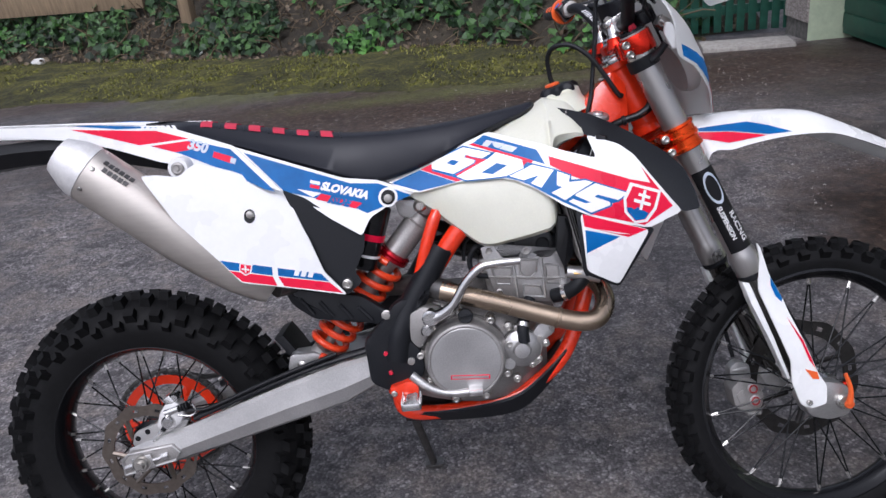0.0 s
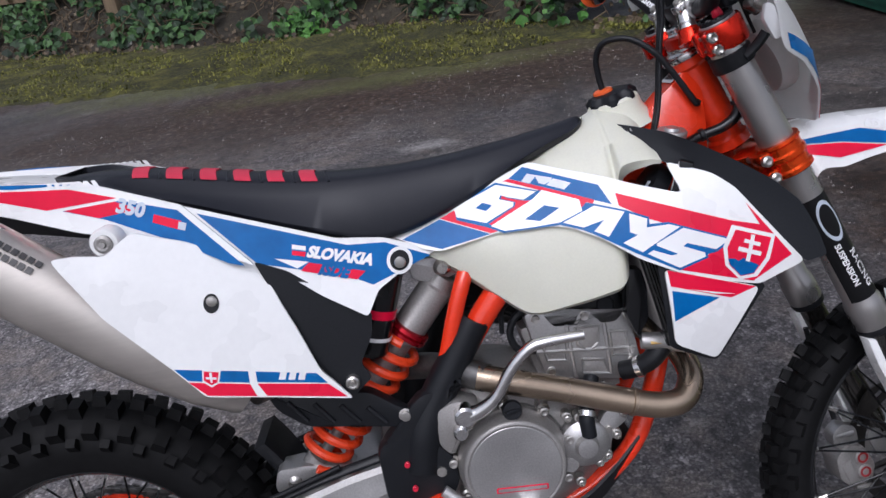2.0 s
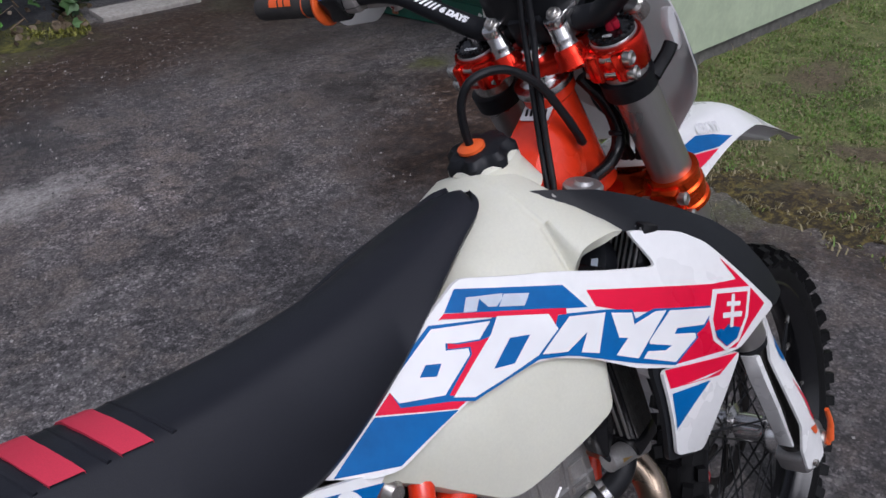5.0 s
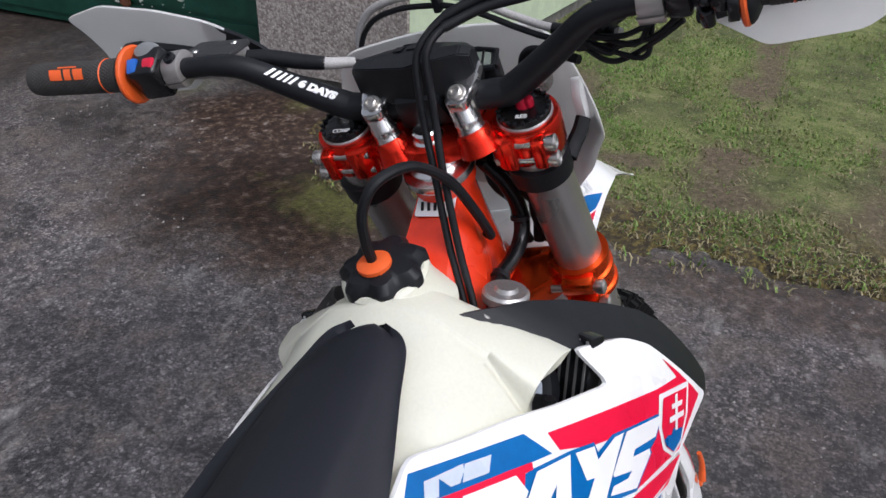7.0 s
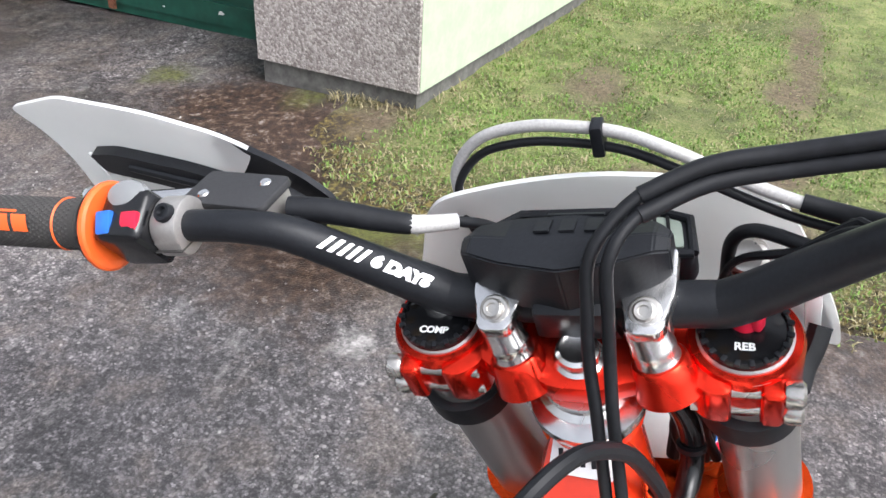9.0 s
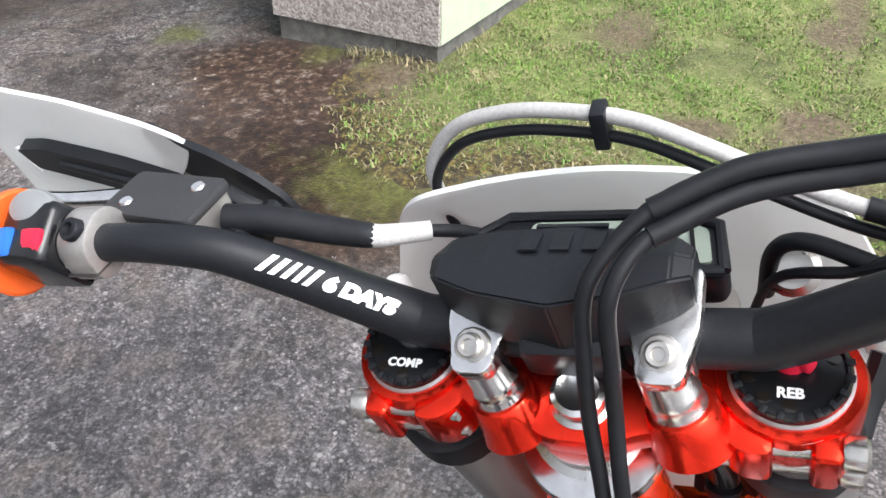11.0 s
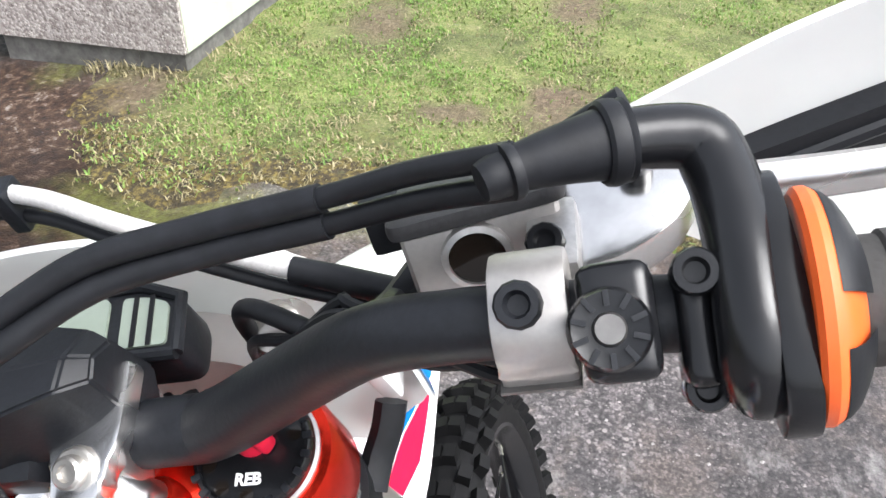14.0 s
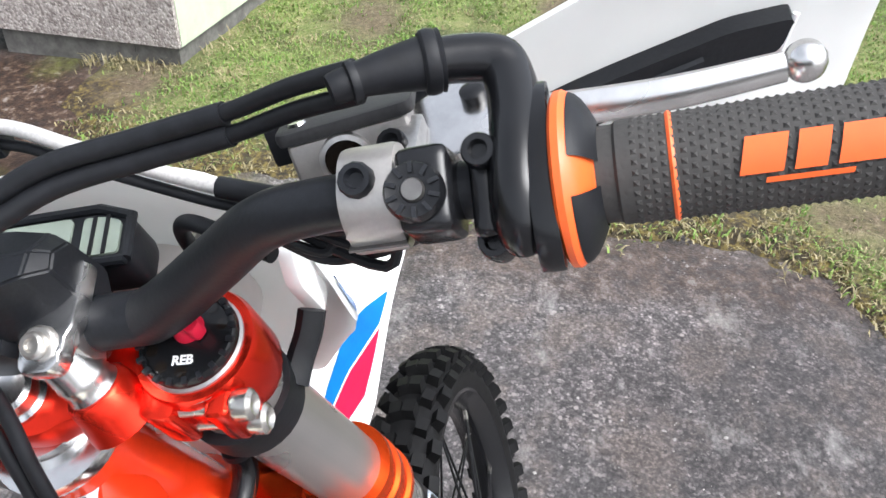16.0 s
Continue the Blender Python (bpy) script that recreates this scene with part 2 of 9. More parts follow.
bright_metal = surface("polished_metal", (0.72, 0.71, 0.70), 0.22, metal=1.0, vary=0.08, bump=0.04)
fork_metal = surface("fork_tube_metal", (0.42, 0.405, 0.39), 0.3, metal=0.8, vary=0.06, grain=60, bump=0.05, stretch=(1, 1, 0.05))
chrome = surface("dark_chrome_stanchion", (0.10, 0.095, 0.09), 0.18, metal=0.9, vary=0.1, bump=0.02)
titanium = surface("bronze_tinted_header", (0.40, 0.315, 0.235), 0.3, metal=0.95, vary=0.18, grain=14, bump=0.04)
muffler_metal = surface("brushed_muffler_metal", (0.56, 0.52, 0.475), 0.44, metal=0.75, vary=0.06, grain=120, bump=0.08, stretch=(0.06, 1, 1))
spring_orange = surface("orange_spring_paint", (0.80, 0.06, 0.012), 0.3, vary=0.06, bump=0.05)
steel = surface("dark_steel", (0.16, 0.155, 0.15), 0.4, metal=0.9, vary=0.2, bump=0.1)
disc_steel = surface("brake_disc_steel", (0.20, 0.17, 0.145), 0.35, metal=0.9, vary=0.15, bump=0.05)
bolt_metal = surface("zinc_bolt", (0.5, 0.48, 0.45), 0.3, metal=0.9, vary=0.15, bump=0.05)
dark_disc = surface("dark_disc_steel", (0.045, 0.042, 0.04), 0.35, metal=0.8, vary=0.2, bump=0.05)
cap_metal = surface("matt_pale_aluminium", (0.74, 0.73, 0.72), 0.55, metal=0.45, vary=0.10, grain=80, bump=0.1)
brass = surface("brass", (0.55, 0.36, 0.12), 0.35, metal=0.9)
gauge_face = surface("pale_gauge_face", (0.24, 0.28, 0.235), 0.12, vary=0.04, bump=0.0)
sight_glass = surface("dark_sight_glass", (0.012, 0.009, 0.007), 0.06, bump=0.0)
hose_grey = surface("braided_grey_hose", (0.42, 0.41, 0.40), 0.45, vary=0.15, grain=500, bump=0.3)
blue_plastic = surface("blue_button_plastic", (0.02, 0.13, 0.5), 0.4)
perch_metal = surface("satin_perch_casting", (0.43, 0.41, 0.39), 0.42, metal=0.75, vary=0.06, grain=350, bump=0.15, depth=0.0003, wear=0.12)
switch_grey = surface("grey_switch_plastic", (0.20, 0.205, 0.21), 0.4, vary=0.06, bump=0.1)
dark_lid = surface("dark_ribbed_lid", (0.024, 0.024, 0.026), 0.6, vary=0.2, grain=500, bump=0.4)
dull_red = surface("dull_red_paint", (0.32, 0.020, 0.022), 0.45, vary=0.15, bump=0.1)
red_plastic = surface("red_button_plastic", (0.6, 0.01, 0.04), 0.4)
twig = surface("brown_twig", (0.12, 0.085, 0.05), 0.8, vary=0.3, bump=0.3)

# ---- the yard ----
def lie(x, y):
    """Height of the yard at (x, y): it falls gently away from the camera."""
    return -0.02 - 0.02 * (min(y, 40.0) - 1.5)


def mask_box(nt, centre, size, soft, wobble=0.15, scale=3.0):
    """1 inside a blot with a ragged edge, 0 outside."""
    tc = nt.nodes.new("ShaderNodeTexCoord")
    mp = nt.nodes.new("ShaderNodeMapping")
    mp.vector_type = "TEXTURE"
    mp.inputs["Location"].default_value = (*centre, 0)
    mp.inputs["Scale"].default_value = (*size, 1)
    nt.links.new(tc.outputs["Object"], mp.inputs[0])
    flat = nt.nodes.new("ShaderNodeVectorMath")
    flat.operation = "MULTIPLY"
    flat.inputs[1].default_value = (1, 1, 0)
    nt.links.new(mp.outputs[0], flat.inputs[0])
    ln = nt.nodes.new("ShaderNodeVectorMath")
    ln.operation = "LENGTH"
    nt.links.new(flat.outputs[0], ln.inputs[0])
    nz = noise_of(nt, scale, 6, 0.65)
    ad = nt.nodes.new("ShaderNodeMath")
    ad.operation = "MULTIPLY_ADD"
    ad.inputs[1].default_value = wobble * 6
    nt.links.new(nz, ad.inputs[0])
    nt.links.new(ln.outputs["Value"], ad.inputs[2])
    return _cut(nt, ad.outputs[0], 1 + wobble * 3, soft)


def _cut(nt, value, edge, soft):
    mr = nt.nodes.new("ShaderNodeMapRange")
    mr.inputs["From Min"].default_value = edge + soft
    mr.inputs["From Max"].default_value = edge - soft
    nt.links.new(value, mr.inputs[0])
    return mr.outputs[0]


def noise_col(nt, scale):
    n = add(nt, "ShaderNodeTexNoise", Scale=scale, Detail=4.0)
    tc = nt.nodes.new("ShaderNodeTexCoord")
    nt.links.new(tc.outputs["Object"], n.inputs["Vector"])
    return n.outputs["Color"]


def asphalt_material():
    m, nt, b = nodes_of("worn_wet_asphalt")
    tc = nt.nodes.new("ShaderNodeTexCoord")
    vor = add(nt, "ShaderNodeTexVoronoi", Scale=135.0)
    nt.links.new(tc.outputs["Object"], vor.inputs["Vector"])
    grit = add(nt, "ShaderNodeTexVoronoi", Scale=320.0)
    nt.links.new(tc.outputs["Object"], grit.inputs["Vector"])
    chips = ramp(nt, vor.outputs["Color"], ((0.15, (0.020, 0.019, 0.020)), (0.45, (0.070, 0.067, 0.068)), (0.72, (0.135, 0.130, 0.130)), (0.94, (0.29, 0.28, 0.275))))
    col = mixc(nt, 0.32, chips, ramp(nt, grit.outputs["Color"], ((0.2, (0.028, 0.026, 0.027)), (0.55, (0.085, 0.082, 0.083)), (0.9, (0.18, 0.175, 0.173)))))
    # binder between the stones
    col = mixc(nt, ramp(nt, vor.outputs["Distance"], ((0.45, 0.0), (0.8, 0.5))), col, (0.020, 0.018, 0.019))
    fine = noise_of(nt, 22, 8, 0.8)
    col = mixc(nt, 1.0, col, ramp(nt, fine, ((0.32, 0.42), (0.5, 0.96), (0.66, 1.6))), "MULTIPLY")
    lump = add(nt, "ShaderNodeTexVoronoi", Scale=48.0)
    nt.links.new(tc.outputs["Object"], lump.inputs["Vector"])
    col = mixc(nt, 1.0, col, ramp(nt, lump.outputs["Color"], ((0.2, 0.70), (0.6, 0.98), (0.85, 1.25), (0.97, 1.5))), "MULTIPLY")
    chip = add(nt, "ShaderNodeTexVoronoi", Scale=62.0)
    nt.links.new(tc.outputs["Object"], chip.inputs["Vector"])
    pale = nt.nodes.new("ShaderNodeMath")
    pale.operation = "MULTIPLY"
    nt.links.new(ramp(nt, chip.outputs["Color"], ((0.82, 0.0), (0.88, 1.0))), pale.inputs[0])
    nt.links.new(ramp(nt, chip.outputs["Distance"], ((0.30, 0.75), (0.45, 0.0))), pale.inputs[1])
    col = mixc(nt, pale.outputs[0], col, (0.25, 0.24, 0.23))
    pits = noise_of(nt, 75, 3, 0.6)
    col = mixc(nt, ramp(nt, pits, ((0.30, 0.6), (0.42, 0.0))), col, (0.016, 0.014, 0.015))
    broad = noise_of(nt, 1.3, 7, 0.66)
    col = mixc(nt, 1.0, col, ramp(nt, broad, ((0.34, (0.55, 0.535, 0.545)), (0.5, (1.0, 0.97, 0.98)), (0.66, (1.5, 1.46, 1.46)))), "MULTIPLY")
    # brown-grey silt and dark damp in blots a hand wide
    blot = noise_of(nt, 5.5, 9, 0.72)
    col = mixc(nt, ramp(nt, blot, ((0.49, 0.0), (0.60, 0.7))), col, ramp(nt, noise_of(nt, 95, 4, 0.7), ((0.36, (0.035, 0.027, 0.023)), (0.52, (0.105, 0.088, 0.078)), (0.66, (0.27, 0.24, 0.215)))))
    col = mixc(nt, ramp(nt, blot, ((0.34, 0.65), (0.44, 0.0))), col, (0.022, 0.020, 0.021))
    # fine dark cracks
    crack = add(nt, "ShaderNodeTexVoronoi", Scale=1.15)
    crack.feature = "DISTANCE_TO_EDGE"
    bent = mixc(nt, 0.28, tc.outputs["Object"], noise_col(nt, 2.2))
    nt.links.new(bent, crack.inputs["Vector"])
    col = mixc(nt, ramp(nt, crack.outputs["Distance"], ((0.0, 0.45), (0.008, 0.0))), col, (0.012, 0.010, 0.010))
    # tone tuned area by area: ragged blots multiply the colour paler or darker
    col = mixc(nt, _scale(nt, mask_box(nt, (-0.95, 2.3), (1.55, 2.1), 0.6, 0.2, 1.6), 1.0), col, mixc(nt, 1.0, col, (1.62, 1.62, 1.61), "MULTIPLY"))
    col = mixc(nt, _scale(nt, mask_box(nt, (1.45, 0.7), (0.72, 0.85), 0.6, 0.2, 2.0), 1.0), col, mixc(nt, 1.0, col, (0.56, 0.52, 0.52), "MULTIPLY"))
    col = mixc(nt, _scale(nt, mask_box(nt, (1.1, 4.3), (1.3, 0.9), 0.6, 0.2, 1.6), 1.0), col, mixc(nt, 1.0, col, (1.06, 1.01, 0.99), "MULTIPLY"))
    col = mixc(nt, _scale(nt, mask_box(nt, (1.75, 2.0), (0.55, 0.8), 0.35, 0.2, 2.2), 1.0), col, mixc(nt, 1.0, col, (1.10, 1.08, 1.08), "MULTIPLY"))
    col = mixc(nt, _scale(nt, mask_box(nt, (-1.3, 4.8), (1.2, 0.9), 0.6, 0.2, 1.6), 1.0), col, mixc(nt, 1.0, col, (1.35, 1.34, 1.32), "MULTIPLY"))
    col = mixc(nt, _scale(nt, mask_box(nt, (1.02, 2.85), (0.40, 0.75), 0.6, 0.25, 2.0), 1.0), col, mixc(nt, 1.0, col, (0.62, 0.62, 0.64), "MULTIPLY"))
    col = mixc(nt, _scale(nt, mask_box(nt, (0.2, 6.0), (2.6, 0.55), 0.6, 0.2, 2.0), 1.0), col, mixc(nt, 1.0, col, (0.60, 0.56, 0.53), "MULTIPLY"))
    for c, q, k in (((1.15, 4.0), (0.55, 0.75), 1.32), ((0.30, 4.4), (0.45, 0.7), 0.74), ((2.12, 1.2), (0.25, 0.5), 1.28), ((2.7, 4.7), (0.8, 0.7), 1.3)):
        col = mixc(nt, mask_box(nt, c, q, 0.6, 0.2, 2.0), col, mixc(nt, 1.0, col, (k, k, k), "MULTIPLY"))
    # streaks of dried pale silt
    silt = noise_of(nt, 4.0, 8, 0.75, stretch=(1.0, 1.7, 1.0))
    col = mixc(nt, ramp(nt, silt, ((0.56, 0.0), (0.72, 0.50))), col, (0.34, 0.325, 0.315))
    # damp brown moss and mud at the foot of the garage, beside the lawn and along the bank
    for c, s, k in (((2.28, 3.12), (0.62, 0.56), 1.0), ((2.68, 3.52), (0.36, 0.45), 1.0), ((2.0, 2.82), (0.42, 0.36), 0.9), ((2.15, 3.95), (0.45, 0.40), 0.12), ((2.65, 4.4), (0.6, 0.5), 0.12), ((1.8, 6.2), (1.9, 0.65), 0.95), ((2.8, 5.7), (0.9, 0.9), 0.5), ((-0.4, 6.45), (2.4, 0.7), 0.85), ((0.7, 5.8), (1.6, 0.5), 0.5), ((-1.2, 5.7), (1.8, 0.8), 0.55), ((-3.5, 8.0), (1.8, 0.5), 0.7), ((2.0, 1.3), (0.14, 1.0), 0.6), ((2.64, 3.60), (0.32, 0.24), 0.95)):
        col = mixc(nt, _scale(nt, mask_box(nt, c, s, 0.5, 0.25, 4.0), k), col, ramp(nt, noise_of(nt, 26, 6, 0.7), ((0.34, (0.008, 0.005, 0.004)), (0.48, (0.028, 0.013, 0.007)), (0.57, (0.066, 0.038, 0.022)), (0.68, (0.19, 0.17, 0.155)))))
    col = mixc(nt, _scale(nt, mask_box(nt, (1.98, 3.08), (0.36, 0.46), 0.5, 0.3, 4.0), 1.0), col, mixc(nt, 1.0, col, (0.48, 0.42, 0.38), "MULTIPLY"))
    # green moss in the damp
    for c, s, k in (((2.12, 2.45), (0.10, 0.45), 0.6), ((2.94, 3.42), (0.13, 0.08), 0.6), ((2.02, 2.75), (0.13, 0.20), 0.6), ((2.86, 4.12), (0.10, 0.10), 0.8), ((0.4, 6.45), (1.2, 0.2), 0.7), ((-1.6, 7.3), (0.9, 0.3), 0.7)):
        col = mixc(nt, _scale(nt, mask_box(nt, c, s, 0.6, 0.4, 9.0), k), col, ramp(nt, noise_of(nt, 40, 5, 0.7), ((0.35, (0.03, 0.03, 0.01)), (0.6, (0.12, 0.13, 0.03)), (0.75, (0.22, 0.22, 0.06)))))
    # pale cement spills
    for c, s in (((1.5, 2.46), (0.05, 0.04)), ((0.16, 4.72), (0.12, 0.06)), ((-0.20, 3.92), (0.20, 0.13)), ((3.05, 7.0), (0.5, 0.12)), ((0.62, 4.4), (0.30, 0.12))):
        col = mixc(nt, _scale(nt, mask_box(nt, c, s, 0.7, 0.7, 18), 0.75), col, ramp(nt, noise_of(nt, 60, 6, 0.75), ((0.35, (0.14, 0.13, 0.125)), (0.65, (0.46, 0.44, 0.42)))))
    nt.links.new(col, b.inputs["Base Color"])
    nt.links.new(ramp(nt, broad, ((0.35, 0.42), (0.6, 0.8))), b.inputs["Roughness"])
    relief = nt.nodes.new("ShaderNodeMath")
    relief.operation = "MULTIPLY_ADD"
    relief.inputs[1].default_value = -1.2
    nt.links.new(vor.outputs["Distance"], relief.inputs[0])
    nt.links.new(fine, relief.inputs[2])
    bump_to(nt, b, relief.outputs[0], 0.5, 0.003)
    return m


def _scale(nt, v, k):
    n = nt.nodes.new("ShaderNodeMath")
    n.operation = "MULTIPLY"
    n.inputs[1].default_value = k
    nt.links.new(v, n.inputs[0])
    return n.outputs[0]


def soil_material(name, a, b2, c, scale=18, fine=140, lo=0.35, hi=0.69):
    m, nt, b = nodes_of(name)
    n1, n2 = noise_of(nt, scale, 6, 0.7), noise_of(nt, fine, 4, 0.7)
    col = mixc(nt, 0.5, ramp(nt, n1, ((lo, a), (0.5, b2), (hi, c))), ramp(nt, n2, ((lo, a), (0.5, b2), (hi, c))))
    nt.links.new(mixc(nt, 1.0, col, ramp(nt, noise_of(nt, 1.6, 5), ((0.35, 0.6), (0.65, 1.15))), "MULTIPLY"), b.inputs["Base Color"])
    b.inputs["Roughness"].default_value = 0.95
    bump_to(nt, b, n2, 0.9, 0.012)
    return m


def bare_earth(m, spots):
    """Adds patches of bare brown earth to a soil."""
    nt = m.node_tree
    b = nt.nodes["Principled BSDF"]
    col = b.inputs["Base Color"].links[0].from_socket
    for c, s in spots:
        col = mixc(nt, _scale(nt, mask_box(nt, c, s, 0.6, 0.35, 6.0), 0.85), col, ramp(nt, noise_of(nt, 45, 6, 0.7), ((0.35, (0.05, 0.034, 0.022)), (0.55, (0.125, 0.088, 0.06)), (0.72, (0.23, 0.175, 0.125)))))
    nt.links.new(col, b.inputs["Base Color"])


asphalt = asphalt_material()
# bare places in the lawn: (x, y), half-sizes
EARTH = (((2.86, 1.52), (0.22, 0.12)), ((2.60, 1.44), (0.12, 0.17)), ((3.22, 0.82), (0.20, 0.10)), ((2.72, 3.12), (0.26, 0.20)), ((2.95, 3.05), (0.16, 0.10)), ((2.82, 1.86), (0.10, 0.16)), ((3.0, 1.47), (0.10, 0.14)), ((2.35, 1.9), (0.12, 0.2)), ((4.5, 1.40), (1.0, 0.10)), ((3.9, 1.47), (0.2, 0.12)), ((2.6, 0.9), (0.3, 0.2)), ((3.6, 2.3), (0.3, 0.15)), ((2.3, 0.3), (0.2, 0.4)))
lawn_soil = soil_material("lawn_turf", (0.050, 0.060, 0.017), (0.130, 0.165, 0.043), (0.255, 0.245, 0.105), 7, 90, 0.40, 0.62)
bare_earth(lawn_soil, EARTH)


def muddy_edge(m):
    """Wet brown mud and golden moss where the turf thins out towards the asphalt."""
    nt = m.node_tree
    b = nt.nodes["Principled BSDF"]
    col = b.inputs["Base Color"].links[0].from_socket
    at_edge = nt.nodes.new("ShaderNodeAttribute")
    at_edge.attribute_name = "inward"
    ragged = nt.nodes.new("ShaderNodeMath")
    ragged.operation = "MULTIPLY_ADD"
    ragged.inputs[1].default_value = 0.9
    nt.links.new(noise_of(nt, 9.0, 7, 0.7), ragged.inputs[0])
    nt.links.new(at_edge.outputs["Fac"], ragged.inputs[2])
    mud = ramp(nt, noise_of(nt, 38, 6, 0.7), ((0.34, (0.010, 0.007, 0.005)), (0.48, (0.040, 0.026, 0.014)), (0.57, (0.115, 0.085, 0.022)), (0.70, (0.21, 0.165, 0.045))))
    nt.links.new(mixc(nt, ramp(nt, ragged.outputs[0], ((0.58, 0.95), (0.84, 0.0))), col, mud), b.inputs["Base Color"])


muddy_edge(lawn_soil)
moss_soil = soil_material("yellow_green_moss", (0.008, 0.007, 0.004), (0.038, 0.038, 0.009), (0.23, 0.22, 0.033), 5, 42)
bank_soil = soil_material("dark_leaf_litter", (0.012, 0.011, 0.008), (0.035, 0.028, 0.018), (0.085, 0.07, 0.045), 10, 70)


def sheet(name, xs, ys, height, material, keep=None, label="", category="", kind="structure"):
    """A ground sheet over a grid of lines; keep(x, y) drops what lies outside."""
    bm = bmesh.new()
    grid = [[bm.verts.new((x, y, height(x, y))) for x in xs] for y in ys]
    for j in range(len(ys) - 1):
        for i in range(len(xs) - 1):
            if keep is None or keep((xs[i] + xs[i + 1]) / 2, (ys[j] + ys[j + 1]) / 2):
                bm.faces.new((grid[j][i], grid[j][i + 1], grid[j + 1][i + 1], grid[j + 1][i]))
    for v in [v for v in bm.verts if not v.link_faces]:
        bm.verts.remove(v)
    return tagged(part(name, bm, material, sharp=2.0), label, category, "", kind)


def span(lo, hi, step):
    return [lo + (hi - lo) * i / round((hi - lo) / step) for i in range(round((hi - lo) / step) + 1)]


def yard_height(x, y):
    return lie(x, y) + 0.012 * (noise.noise((x * 0.7, y * 0.7, 3.0)) if abs(x) < 20 and abs(y) < 20 else 0) * (0.0 if -1.3 < x < 1.5 and 0.8 < y < 2.4 else 1.0)


edges = [-900, -300, -90, -30] + span(-12, 12, 0.3) + [30, 90, 300, 900]
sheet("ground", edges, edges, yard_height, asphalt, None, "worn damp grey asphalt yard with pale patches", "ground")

# edge of the lawn, from the garage corner round to the front of the yard
LAWN_EDGE = [(-3.0, 1.35), (0.0, 1.45), (0.30, 1.62), (0.55, 1.80), (0.65, 2.05), (0.85, 2.14), (1.3, 2.14), (1.6, 2.10), (1.9, 2.16), (2.2, 2.28), (2.65, 2.12), (2.95, 2.28), (3.2, 2.6)]


def lawn_x(y):
    return float(np.interp(y, [p[0] for p in LAWN_EDGE], [p[1] for p in LAWN_EDGE]))


GX, GY = Vector((0.9914, -0.1305)), Vector((0.0349, 0.9994))  # along the garage's side wall and its front
CORNER = Vector((2.960, 2.914))


def gpt(a, b):
    """A point a metres along the side wall and b metres along the front."""
    p = CORNER + GX * a + GY * b
    return p.x, p.y


def lawn_depth(x, y):
    """How far (x, y) lies inside the ragged edge of the lawn."""
    return x - lawn_x(y) - 0.09 * noise.noise((x * 2.5, y * 2.5, 0.0)) - 0.05 * noise.noise((x * 9, y * 9, 4.0)) - 0.02 * noise.noise((x * 25, y * 25, 4.0))


def off_garage(x, y, margin=0.02):
    d = Vector((x, y)) - CORNER
    return not (d.dot(GX) > margin and d.dot(Vector((-GX.y, GX.x))) > margin)


def on_lawn(x, y):
    return y < 3.2 and off_garage(x, y) and lawn_depth(x, y) > 0


def lawn_z(x, y):
    return lie(x, y) + max(-0.04, min(0.014, 0.16 * lawn_depth(x, y))) + 0.012 * noise.noise((x * 4, y * 4, 1.0)) + 0.010 * noise.noise((x * 17, y * 17, 2.0))


lawn_xs = span(1.0, 5.0, 0.035) + span(5.2, 14, 0.4)
lawn_ys = span(-3, 3.24, 0.035)
lawn = sheet("lawn", lawn_xs, lawn_ys, lawn_z, lawn_soil, lambda x, y: lawn_depth(x, y) > -0.28 and off_garage(x, y, 0.05), "patchy green lawn with bare brown earth", "lawn")
inward = lawn.data.attributes.new("inward", "FLOAT", "POINT")
for v in lawn.data.vertices:
    inward.data[v.index].value = lawn_depth(v.co.x, v.co.y)

# loose grit on the asphalt
rg = np.random.default_rng(44)
vs, fs = [], []
while len(vs) < 5 * 11000:
    x, y = float(rg.uniform(-2.6, 2.5)), float(0.9 + 5.6 * rg.random() ** 1.3)
    if on_lawn(x, y) or noise.noise((x * 1.2, y * 1.2, 7.0)) < -0.25 or (-1.1 < x < 0.9 and 1.2 < y < 1.75):
        continue
    r = float((0.0016 + 0.0045 * rg.random() ** 3) * (1.0 + 0.12 * max(0.0, y - 2.0)))
    a = float(rg.uniform(0, 6.28))
    z = yard_height(x, y)
    n = len(vs)
    vs += [(x + r * math.cos(a + q * 1.571) * float(rg.uniform(0.7, 1.3)), y + r * math.sin(a + q * 1.571) * float(rg.uniform(0.7, 1.3)), z - 0.0005) for q in range(4)] + [(x + 0.3 * r, y - 0.2 * r, z + r * float(rg.uniform(0.5, 1.1)))]
    fs += [(n + q, n + (q + 1) % 4, n + 4) for q in range(4)]
gm, nt, b = nodes_of("loose_grit")
geo = nt.nodes.new("ShaderNodeNewGeometry")
nt.links.new(ramp(nt, geo.outputs["Random Per Island"], ((0.1, (0.05, 0.045, 0.045)), (0.6, (0.17, 0.155, 0.15)), (0.92, (0.23, 0.22, 0.21)), (0.99, (0.32, 0.305, 0.29)))), b.inputs["Base Color"])
b.inputs["Roughness"].default_value = 0.8
me = bpy.data.meshes.new("grit")
me.from_pydata(vs, [], fs)
me.materials.append(gm)
tagged(new("grit", me), "loose grey grit scattered on the asphalt", "grit", "", "stuff")


